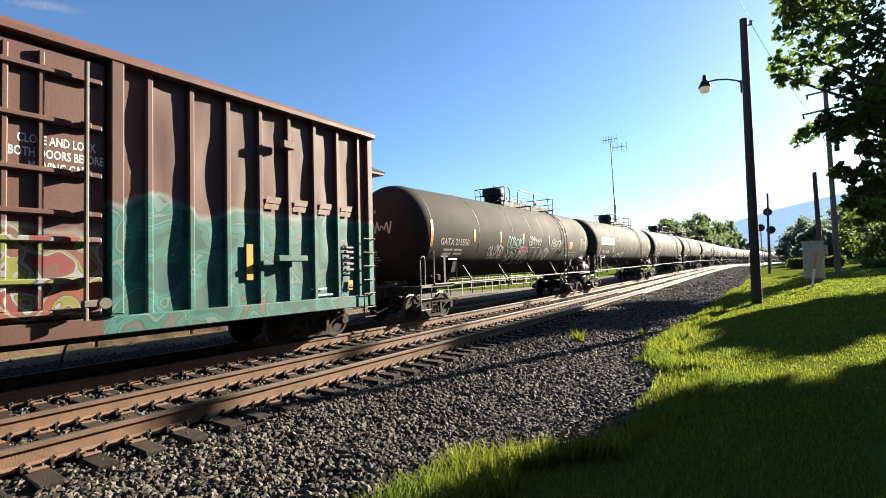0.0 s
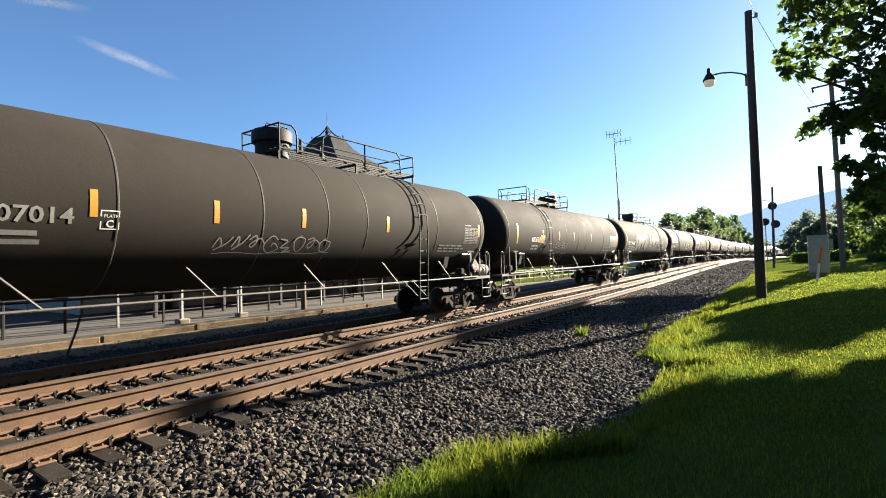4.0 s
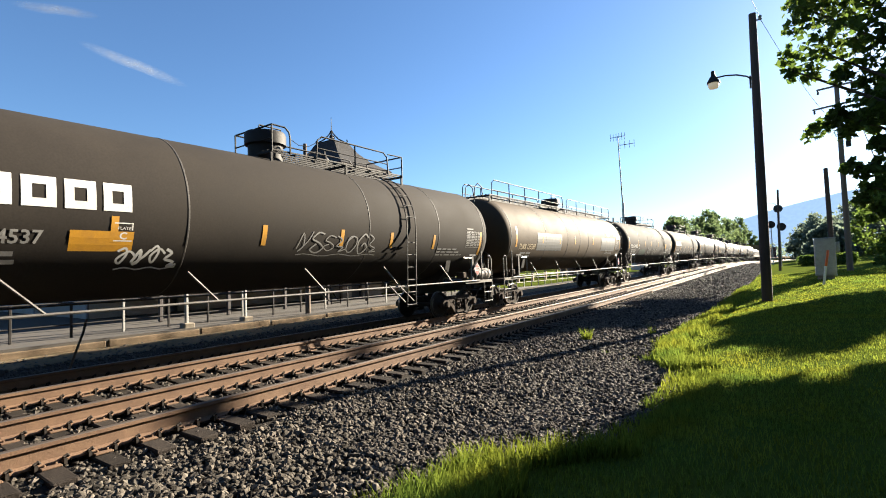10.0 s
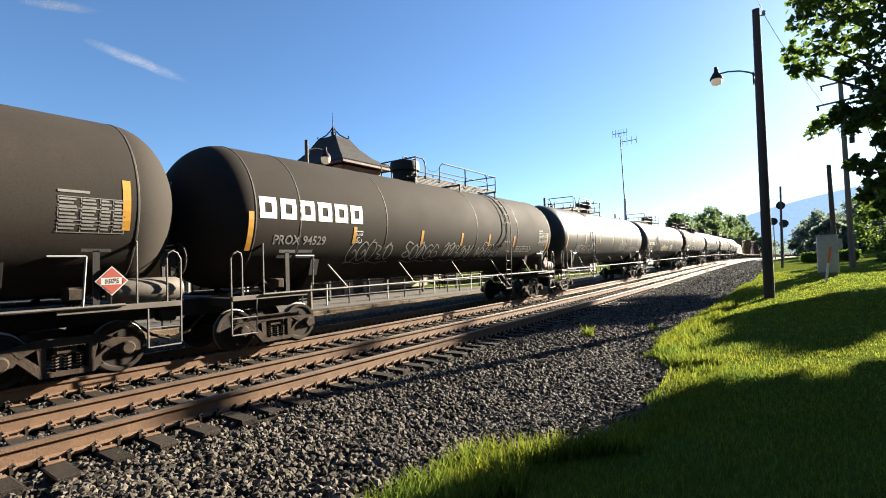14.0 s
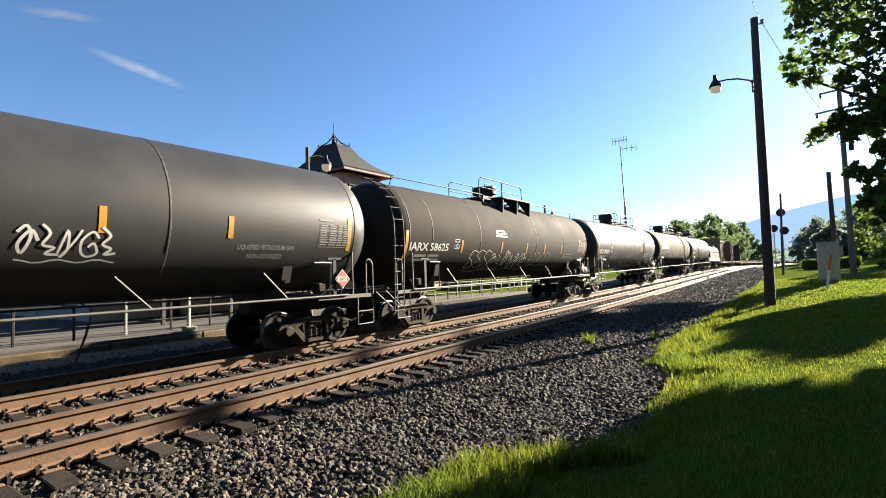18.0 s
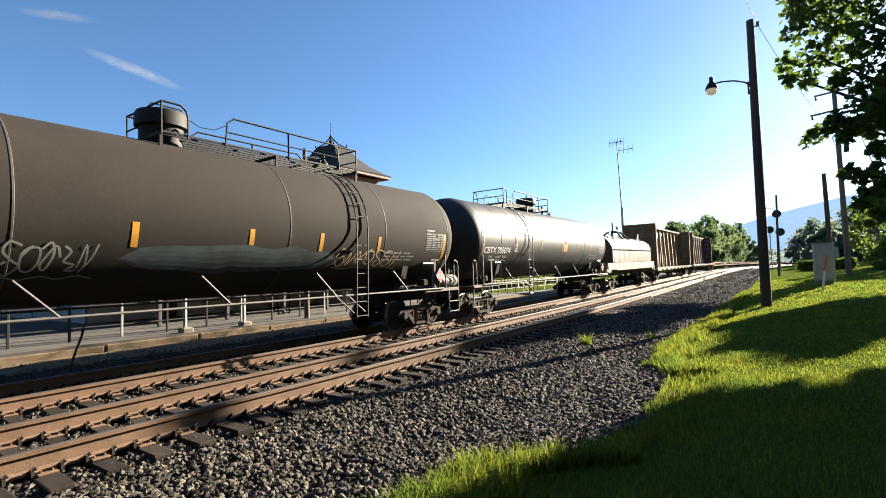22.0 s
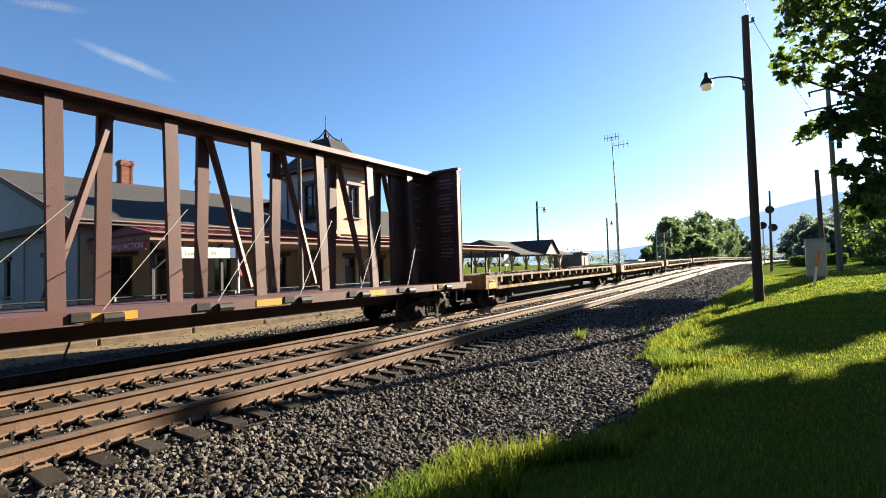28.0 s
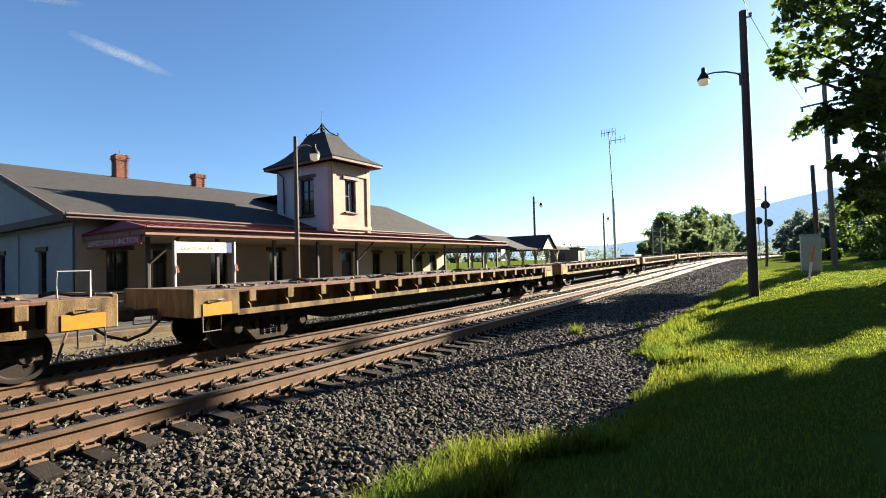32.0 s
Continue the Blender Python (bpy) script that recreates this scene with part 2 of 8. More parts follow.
def strip(name, xs, ys, zfun, material, parent=None, label="", follow=True, smooth=40):
    s = Shape()
    n = len(xs)
    s.v = [(x + (bend(y) if follow else 0), y, zfun(x, y)) for y in ys for x in xs]
    s.f = [(j * n + i, j * n + i + 1, (j + 1) * n + i + 1, (j + 1) * n + i) for j in range(len(ys) - 1) for i in range(n - 1)]
    s.m = [0] * len(s.f)
    return part(name, s, material, parent, label, smooth)


YS = [-60, -40, -25, -15, -10] + [i * 0.5 - 7.5 for i in range(90)] + [38 + i * 3 for i in range(30)] + [130 + i * 12 for i in range(28)] + [480, 560, 700, 900, 1300, 2000, 3200]
XS = [-3000, -1200, -500, -250, -120, -70, -40, -30, -22, -17, -15.4, -14.5, -13.6, -12.8, -12.3, -9, -6.1, -5.4, -4.5, -3.9, -3.3, -3.0, -2.8, -2.6, -2.4] + [-2.2 + 0.2 * i for i in range(8)] + [-0.6 + 0.4 * i for i in range(16)] + [7, 9, 12, 18, 28, 40, 80, 200, 600, 3000]


EDGE_Y = (-60, 4.3, 4.8, 5.5, 7.5, 9.3, 10.2, 12.5, 16, 20, 33)
EDGE_X = (-2.9, -2.8, -1.85, -1.55, -1.45, -1.65, -2.15, -2.5, -2.4, -2.15, -2.0)


def edge_x(y):
    """Where the lawn meets the ballast."""
    return float(np.interp(y, EDGE_Y, EDGE_X))


def lawn_z(x, y):
    z = across(x) + rise(y) - (0.1 if -16.5 < x < edge_x(y) - 0.1 else 0.0)
    if -3 < x < 12 and y < 60:
        z += 0.035 * noise.noise((x * 0.7, y * 0.5, 3.0)) + 0.02 * noise.noise((x * 2.1, y * 1.9, 9.0))
    return z


ground = tagged(strip("ground", XS, YS, lawn_z, M["grass"]), "grassy ground with a sunlit mown lawn beside the railway", "ground", kind="structure")
BX = [-16.5, -15.4, -14.6, -13.6, -12.8, -12.3, -11.8, -9.2, -8.6, -6.1, -5.7, -5.4, -5.1, -4.6, -4.1, -3.6, -3.2, -3.0, -2.8, -2.6, -2.4, -2.2, -2.0, -1.8, -1.6, -1.4, -1.2, -1.0]


def bed_z(x, y):
    z = across(x) + rise(y)
    if y < 60 and x > -6:
        z += 0.03 * noise.noise((x * 1.3, y * 1.1, 0.0)) + 0.02 * noise.noise((x * 4, y * 4, 5.0))
    if x > edge_x(y) + 0.12:
        z -= 0.12 + 0.05 * noise.noise((0, y * 1.2, 7.0))
    return z - 0.01


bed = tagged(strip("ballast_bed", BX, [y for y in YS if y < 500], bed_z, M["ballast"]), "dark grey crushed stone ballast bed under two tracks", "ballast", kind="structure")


# loose stones, ever sparser with distance
def stones(name, count, spans, size, material, label, seed):
    rng = np.random.default_rng(seed)
    g = (1 + 5 ** 0.5) / 2
    ico = np.array([(-1, g, 0), (1, g, 0), (-1, -g, 0), (1, -g, 0), (0, -1, g), (0, 1, g), (0, -1, -g), (0, 1, -g), (g, 0, -1), (g, 0, 1), (-g, 0, -1), (-g, 0, 1)]) / 1.9
    tri = np.array([(0, 11, 5), (0, 5, 1), (0, 1, 7), (0, 7, 10), (0, 10, 11), (1, 5, 9), (5, 11, 4), (11, 10, 2), (10, 7, 6), (7, 1, 8), (3, 9, 4), (3, 4, 2), (3, 2, 6), (3, 6, 8), (3, 8, 9), (4, 9, 5), (2, 4, 11), (6, 2, 10), (8, 6, 7), (9, 8, 1)])
    vs, fs, k = [], [], 0
    for i in range(count):
        x0, x1, y0, y1 = spans[i % len(spans)]
        x, y = rng.uniform(x0, x1), y0 + (y1 - y0) * rng.random() ** 1.7
        r = size * rng.uniform(0.55, 1.25) * (1 + max(0, y - 8) * 0.02)
        p = ico * (1 + rng.uniform(-0.32, 0.32, (12, 1))) * (r * rng.uniform(0.6, 1.15, 3))
        a, b = rng.uniform(0, 6.28), rng.uniform(-0.7, 0.7)
        ca, sa, cb, sb = math.cos(a), math.sin(a), math.cos(b), math.sin(b)
        q = p @ np.array([[ca, sa, 0], [-sa, ca, 0], [0, 0, 1]]) @ np.array([[1, 0, 0], [0, cb, sb], [0, -sb, cb]])
        vs.append(q + (x, y, bed_z(x, y) + r * 0.22))
        fs.append(tri + k)
        k += 12
    me = bpy.data.meshes.new(name)
    v, f = np.concatenate(vs), np.concatenate(fs)
    me.from_pydata(v.tolist(), [], f.tolist())
    me.materials.append(material)
    return tagged(new(name, me), label, "gravel", kind="stuff")


stones("ballast_stones", 46000, [(-5.75, -2.4, 1.6, 9), (-3.2, -1.3, 4.3, 10.5), (-5.75, -2.1, 4, 17), (-5.75, -2.0, 9, 30), (-5.8, -2.0, 15, 34)], 0.042, M["stone"], "loose dark grey crushed ballast stones beside the rails", 3)
stones("track_stones", 11000, [(-7.8, -6.55, 0, 12), (-9.7, -7.95, 0, 14), (-9.7, -6.55, 10, 32)], 0.038, M["stone"], "loose ballast stones between the ties of the tracks", 4)
stones("far_ballast_stones", 12000, [(-5.8, -2.0, 30, 70), (-5.8, -2.0, 34, 115), (-9.6, -6.6, 30, 90)], 0.05, M["stone"], "crushed ballast stones along the distant track", 6)
stones("tie_end_stones", 3000, [(-6.4, -5.7, 0.5, 30)], 0.035, M["stone"], "ballast stones round the tie ends", 7)
stones("far_side_gravel", 5000, [(-15.3, -11.4, 0.5, 24)], 0.045, M["pale_stone"], "pale gravel between the far rail and the platform edge", 5)

# ---- track ----
RAIL_OUT = [(-0.08, -0.235), (0.08, -0.235), (0.08, -0.222), (0.014, -0.19), (0.01, -0.062), (0.04, -0.048), (0.04, -0.008), (0.03, 0.0), (-0.03, 0.0), (-0.04, -0.008), (-0.04, -0.048), (-0.01, -0.062), (-0.014, -0.19), (-0.08, -0.222)]
RAIL_YS = [-25, -10] + list(range(0, 60, 5)) + list(range(60, 120, 10)) + list(range(120, 460, 15))


def rail(x, parent):
    s = Shape()
    n = len(RAIL_OUT)
    s.v = [(x + dx + bend(y), y, dz + rise(y)) for y in RAIL_YS for dx, dz in RAIL_OUT]
    for j in range(len(RAIL_YS) - 1):
        for i in range(n):
            k = (i + 1) % n
            s.f.append((j * n + i, j * n + k, (j + 1) * n + k, (j + 1) * n + i))
            s.m.append(1 if 6 <= i <= 8 else 0)
    s.f += [tuple(range(n)), tuple(range((len(RAIL_YS) - 1) * n, len(RAIL_YS) * n))]
    s.m += [0, 0]
    return part("rail", s, [M["rust_rail"], M["rail_top"]], parent, "rusty steel rail with a polished head")


def tie_mesh(seed):
    rnd = random.Random(seed)
    s = Shape().box(0, 0, 0, 2.64 + rnd.uniform(-0.09, 0.09), 0.225, 0.18, None, 0.014)
    s.v = [(x + rnd.uniform(-0.012, 0.012), y + rnd.uniform(-0.008, 0.008), z + rnd.uniform(-0.006, 0.006)) for x, y, z in s.v]
    return s.mesh("tie", M["tie"])


TIES = [tie_mesh(i) for i in range(6)]
plate = Shape().box(0, 0, 0, 0.34, 0.18, 0.022, None, 0.006)
for sx in (-1, 1):
    for sy in (-0.05, 0.05):
        plate.box(sx * 0.1, sy, 0.02, 0.03, 0.022, 0.03, None, 0.006)
PLATE = plate.mesh("tie_plate", M["rust_rail"])
clip = Shape().pipe([(0.03, -0.02, -0.02), (0.09, -0.035, 0.0), (0.125, -0.02, 0.045), (0.12, 0.015, 0.06), (0.1, 0.035, 0.035), (0.05, 0.025, 0.02)], 0.013, 5).box(0.1, 0, -0.01, 0.05, 0.03, 0.06)
CLIP = clip.mesh("rail_anchor", M["wheel_iron"])


def track(name, near, far, label, y_parts, y_end, plates):
    tr = thing(name, label, "track", kind="structure")
    rail(near, tr), rail(far, tr)
    mid, rnd = (near + far) / 2, random.Random(name)
    y, i, rest = -2.0, 0, Shape()
    while y < y_end:
        m = pose(mid + bend(y) + rnd.uniform(-0.04, 0.04), y + rnd.uniform(-0.025, 0.025), rise(y) - 0.345 + rnd.uniform(-0.008, 0.008), 0, rnd.uniform(-0.3, 0.3), rnd.uniform(-1.2, 1.2))
        if y < y_parts:
            part("tie", TIES[i % 6], None, tr, at=m)
            if y < plates:
                for x in (near, far):
                    part("tie_plate", PLATE, None, tr, at=pose(x, y, rise(y) - 0.242))
                    part("rail_anchor", CLIP, None, tr, at=pose(x, y + 0.13, rise(y) - 0.215))
                    part("rail_anchor", CLIP, None, tr, at=pose(x, y - 0.12, rise(y) - 0.215))
        else:
            rest.box(m.translation.x, y, m.translation.z, 2.62, 0.215, 0.17)
        y += 0.475
        i += 1
    tagged(part("ties", rest, M["tie"], tr), kind="stuff")
    return tr


track("near_track", NEAR_RAIL, FAR_RAIL, "empty railway track with rusty rails on dark wooden ties", 48, 200, 30)
track("train_track", TRAIN_NEAR, TRAIN_FAR, "railway track on wooden ties under the freight train", 40, 200, 24)

# ---- the train ----
M["tank_brown"] = surface("dusty_black_tank_paint", (0.0255, 0.0215, 0.018), 0.85, 0.0, (0.038, 0.032, 0.026), 0.7, 0.7, 30, 0.04, spec=0.14)
M["tank_black"] = surface("glossy_black_tank_paint", (0.026, 0.026, 0.0265), 0.5, 0.0, (0.036, 0.034, 0.033), 0.6, 0.7, 30, 0.02, spec=0.32)
M["tank_tan"] = surface("tan_dusty_tank_paint", (0.0684, 0.0432, 0.0202), 0.75, 0.0, (0.0432, 0.0324, 0.0209), 0.6, 0.7, 30, 0.04, spec=0.18)
M["box_brown"] = surface("boxcar_brown_paint", (0.114, 0.0441, 0.0285), 0.65, 0, (0.0622, 0.0311, 0.0233), 0.6, 1.4, 40, 0.1, streak=0.7)
M["cb_yellow"] = surface("faded_yellow_paint", (0.184, 0.116, 0.0459), 0.75, 0, (0.0918, 0.0581, 0.0306), 0.7, 1.6, 40, 0.15, streak=0.6)
M["cb_brown"] = surface("red_brown_car_paint", (0.0892, 0.034, 0.0255), 0.6, 0, (0.0425, 0.0213, 0.0191), 0.6, 1.6, 40, 0.12, streak=0.6)
M["flat_yellow"] = surface("worn_yellow_flatcar_paint", (0.264, 0.176, 0.08), 0.85, 0, (0.056, 0.036, 0.0256), 1.0, 3.4, 40, 0.4, streak=0.7, spec=0.2)
M["deck_wood"] = surface("weathered_deck_plank", (0.096, 0.06, 0.04), 0.9, 0, (0.04, 0.0288, 0.0224), 0.7, 3, 50, 0.4, vary=0.3)
M["debris"] = surface("rusty_debris", (0.075, 0.05, 0.038), 0.9, 0, (0.16, 0.12, 0.09), 0.7, 6, 50, 0.3)
M["edge_rust"] = surface("rusty_deck_edge", (0.176, 0.08, 0.048), 0.85, 0, (0.072, 0.04, 0.028), 0.8, 3, 50, 0.3)
M["coil_tan"] = surface("dusty_tan_hood_paint", (0.0994, 0.0654, 0.0396), 0.5, 0, (0.0594, 0.0396, 0.0258), 0.7, 1.1, 40, 0.12, streak=0.5)
M["coil_seam"] = surface("pale_hood_seam", (0.192, 0.146, 0.101), 0.6, 0, (0.101, 0.0655, 0.0454), 0.7, 2.5, 40, 0.1)
M["coil_sill"] = surface("dusty_sill_paint", (0.158, 0.137, 0.105), 0.75, 0, (0.0892, 0.0683, 0.0525), 0.7, 1.8, 40, 0.15)
M["coil_grey"] = surface("grey_underframe_paint", (0.119, 0.101, 0.084), 0.7, 0, (0.063, 0.049, 0.0385), 0.7, 1.5, 40, 0.15)
M["white_paint"] = surface("white_stencil_paint", (0.612, 0.603, 0.578), 0.6, 0, (0.425, 0.408, 0.374), 0.6, 6, 60, 0)
M["grey_paint"] = surface("faded_stencil_paint", (0.216, 0.21, 0.198), 0.7, 0, (0.12, 0.114, 0.108), 0.7, 6, 60, 0)
M["yellow_strip"] = surface("yellow_reflector", (0.496, 0.24, 0.012), 0.5, 0, (0.304, 0.144, 0.016), 0.6, 5, 60, 0)
M["sign_pale"] = surface("white_placard", (0.42, 0.40, 0.38), 0.6, 0, (0.32, 0.28, 0.26), 0.5, 6, 60, 0)
M["head_paint"] = surface("grey_head_stencil", (0.62, 0.62, 0.62), 0.7, 0, (0.17, 0.17, 0.17), 0.7, 6, 60, 0)
M["faded_placard"] = surface("faded_head_placard", (0.22, 0.12, 0.11), 0.7, 0, None, 0.5, 6, 60, 0)
M["faded_strip"] = surface("faded_reflector", (0.20, 0.10, 0.025), 0.6, 0, (0.10, 0.055, 0.025), 0.7, 5, 60, 0)
M["faint_blue"] = surface("faded_lettering", (0.085, 0.072, 0.06), 0.7, 0, (0.10, 0.07, 0.045), 0.9, 4, 40, 0)
M["faint_logo"] = surface("faint_logo_paint", (0.162, 0.102, 0.078), 0.7, 0, (0.132, 0.066, 0.048), 0.8, 5, 50, 0)
M["red_paint"] = surface("red_placard_paint", (0.30, 0.045, 0.03), 0.5, 0, (0.2, 0.05, 0.035), 0.5, 6, 60, 0)

M["grey_patch"] = surface("grey_patch_paint", (0.084, 0.0861, 0.084), 0.6, 0, (0.0546, 0.0546, 0.0525), 0.6, 2, 40, 0)
M["silver_spray"] = surface("silver_spray_paint", (0.26, 0.255, 0.25), 0.5, 0.0, (0.10, 0.095, 0.09), 0.9, 2.2, 40, 0, spec=0.3)
M["teal_spray"] = surface("teal_spray_paint", (0.07, 0.22, 0.21), 0.6, 0, (0.03, 0.12, 0.10), 0.7, 3, 40, 0)
M["blue_spray"] = surface("hazy_blue_spray_paint", (0.06, 0.082, 0.085), 0.8, 0, (0.03, 0.034, 0.032), 1.0, 1.2, 30, 0, spec=0.14)
M["green_spray"] = surface("green_spray_paint", (0.03, 0.058, 0.04), 0.8, 0, (0.022, 0.025, 0.019), 1.0, 1.8, 30, 0, spec=0.14)
M["cream_spray"] = surface("cream_spray_paint", (0.42, 0.33, 0.20), 0.6, 0, (0.25, 0.19, 0.11), 0.7, 3, 40, 0)
M["red_spray"] = surface("red_spray_paint", (0.32, 0.04, 0.04), 0.6, 0, (0.15, 0.03, 0.03), 0.7, 3, 40, 0)
M["seam_dark"] = surface("grimy_weld_seam", (0.03, 0.027, 0.024), 0.7, 0, (0.06, 0.05, 0.04), 0.7, 3, 40, 0)
R_TANK, Z_TANK, L_TANK = 1.6, 2.92, 19.0
TRUCK_HALF = 0.845


def wheelset(parent, y):
    """Two wheels on an axle; its origin is the axle's centre so that it can turn."""
    s = Shape()
    turn = Matrix.Rotation(radians(90), 4, "Y")
    for k in (-1, 1):
        m = pose(k * 0.715, 0, 0) @ turn @ (Matrix() if k > 0 else Matrix.Rotation(math.pi, 4, "X"))
        s.slot = 0
        s.lathe([(0.10, 0.10), (0.12, 0.03), (0.34, 0.035), (0.36, 0.06), (0.40, 0.068), (0.428, 0.066)], 24, m, True)
        s.lathe([(0.10, -0.07), (0.12, -0.02), (0.34, -0.015), (0.36, -0.06), (0.46, -0.065), (0.46, -0.04)], 24, m, True)
        s.slot = 1
        s.lathe([(0.46, -0.04), (0.435, -0.03), (0.43, 0.064)], 24, m, True)
    s.slot = 0
    s.lathe([(0.085, -0.7), (0.075, 0), (0.085, 0.7)], 10, turn)
    s.lathe([(0.07, -1.08), (0.07, 1.08)], 10, turn)
    for a in (0.0, 2.1, 4.2):
        for k in (-1, 1):
            s.box(k * 0.76, 0.22 * math.cos(a), 0.22 * math.sin(a), 0.02, 0.05, 0.05)
    return part("wheelset", s, [M["wheel_iron"], M["tread"]], parent, "steel wheelset with polished treads", 35, pose(0, y, 0.43))


def truck_parts(parent):
    """Side frames, springs, bolster and wheelsets of one truck, at its centre."""
    for k in (-1, 1):
        s = Shape()
        x = k * 0.98
        outer = [(-1.06, 0.36), (-1.06, 0.50), (-0.98, 0.58), (-0.72, 0.60), (-0.44, 0.70), (0.44, 0.70), (0.72, 0.60), (0.98, 0.58), (1.06, 0.50), (1.06, 0.36), (0.68, 0.36), (0.60, 0.46), (0.42, 0.58), (0.30, 0.30), (0.34, 0.20), (0.26, 0.14), (-0.26, 0.14), (-0.34, 0.20), (-0.30, 0.30), (-0.42, 0.58), (-0.60, 0.46), (-0.68, 0.36)]
        m = Matrix(((0, 1, 0, 0), (1, 0, 0, 0), (0, 0, 1, 0), (0, 0, 0, 1)))
        # side frame in pieces, so that the window and the openings stay open
        for poly in ([(-1.06, 0.36), (-0.68, 0.36), (-0.60, 0.47), (-0.72, 0.61), (-0.98, 0.59), (-1.06, 0.5)], [(0.68, 0.36), (1.06, 0.36), (1.06, 0.5), (0.98, 0.59), (0.72, 0.61), (0.60, 0.47)],
                     [(-0.72, 0.61), (-0.60, 0.47), (-0.40, 0.58), (0.40, 0.58), (0.60, 0.47), (0.72, 0.61), (0.44, 0.71), (-0.44, 0.71)],
                     [(-0.64, 0.42), (-0.36, 0.12), (-0.26, 0.12), (-0.34, 0.30), (-0.56, 0.50)], [(0.64, 0.42), (0.36, 0.12), (0.26, 0.12), (0.34, 0.30), (0.56, 0.50)],
                     [(-0.36, 0.12), (0.36, 0.12), (0.36, 0.2), (-0.36, 0.2)], [(-0.36, 0.2), (-0.28, 0.2), (-0.28, 0.58), (-0.40, 0.58)], [(0.36, 0.2), (0.28, 0.2), (0.28, 0.58), (0.40, 0.58)]):
            s.prism(poly, x - 0.06 - 0.002 * len(poly), x + 0.06 + 0.002 * len(poly), m)
        for sy in (-1, 1):
            s.lathe([(0.10, 0), (0.12, 0.02), (0.12, 0.10), (0.09, 0.14)], 12, pose(x - (0.02 if k < 0 else -0.02), sy * TRUCK_HALF, 0.43) @ Matrix.Rotation(radians(90 * k), 4, "Y"))
        part("side_frame", s, M["truck_iron"], parent, "cast truck side frame")
        for j in (-0.16, 0.0, 0.16):
            sp = Shape()
            pts = [(x + 0.055 * math.cos(a), j + 0.055 * math.sin(a), 0.21 + 0.24 * a / (2 * math.pi * 5)) for a in (i * 2 * math.pi / 8 for i in range(41))]
            sp.pipe(pts, 0.014, 4, False)
            part("spring", sp, M["truck_iron"], parent, "coil spring")
    part("bolster", Shape().box(0, 0, 0.55, 2.0, 0.32, 0.22, None, 0.03).box(0, 0, 0.70, 0.5, 0.4, 0.12, None, 0.02), M["truck_iron"], parent)
    for sy in (-1, 1):
        br = Shape()
        br.pipe([(-0.8, sy * 0.36, 0.36), (0, sy * 0.30, 0.40), (0.8, sy * 0.36, 0.36)], 0.03, 6)
        br.box(0.75, sy * 0.375, 0.42, 0.09, 0.06, 0.3, None, 0.01).box(-0.75, sy * 0.375, 0.42, 0.09, 0.06, 0.3, None, 0.01)
        part("brake_beam", br, M["truck_iron"], parent)


TRUCK = []


def add_trucks(car, ys):
    for y in ys:
        tk = new("truck")
        tk.parent = car
        tk.matrix_basis = pose(0, y, 0)
        if not TRUCK:
            truck_parts(tk)
            wheelset(tk, -TRUCK_HALF)
            wheelset(tk, TRUCK_HALF)
            TRUCK.extend(tk.children)
        else:
            for o in TRUCK:
                part(o.name.split(".")[0], o.data, None, tk, str(o.get("label", "")), None, o.matrix_basis.copy())


def coupler(car, e0, e1):
    for k, end in ((-1, e0), (1, e1)):
        s = Shape().box(0, end - k * 0.45, 0.87, 0.16, 0.7, 0.14, None, 0.02).box(0.05, end - k * 0.06, 0.87, 0.30, 0.22, 0.26, None, 0.04).box(-0.1, end + k * 0.04, 0.87, 0.1, 0.14, 0.22, None, 0.03)
        s.pipe([(0.25, end - k * 0.7, 0.8), (0.28, end - k * 0.35, 0.5), (0.2, end, 0.38), (0.1, end + k * 0.02, 0.42)], 0.03, 6)
        part("coupler", s, M["truck_iron"], car, "steel coupler with a hanging air hose")


def wrap(u, v, r=None, side=1, z0=None, lift=0.006):
    """A point on the tank's side: u along the car as seen from the side, v metres round from the tank's middle height."""
    r = (r or R_TANK) + lift
    a = v / r
    return (side * r * math.cos(a), u, (Z_TANK if z0 is None else z0) + r * math.sin(a))


def tank_patch(s, u0, v0, u1, v1, n=4, side=1, lift=0.006):
    """A rectangle laid on the tank's side."""
    vs = [wrap(u, v0 + (v1 - v0) * i / n, None, side, None, lift) for i in range(n + 1) for u in (u0, u1)]
    s.add(vs, [(2 * i, 2 * i + 1, 2 * i + 3, 2 * i + 2) for i in range(n)])


def tank_stroke(s, pts, w, side=1, lift=0.008):
    """A sprayed line laid on the tank's side."""
    vs = []
    for i, (a, b) in enumerate(pts):
        p, q = pts[max(i - 1, 0)], pts[min(i + 1, len(pts) - 1)]
        n = math.hypot(q[0] - p[0], q[1] - p[1]) or 1.0
        ox, oy = -(q[1] - p[1]) / n * w / 2, (q[0] - p[0]) / n * w / 2
        vs += [wrap(a + ox, b + oy, None, side, None, lift), wrap(a - ox, b - oy, None, side, None, lift)]
    s.add(vs, [(2 * i, 2 * i + 2, 2 * i + 3, 2 * i + 1) for i in range(len(pts) - 1)])


TEXTS = {}


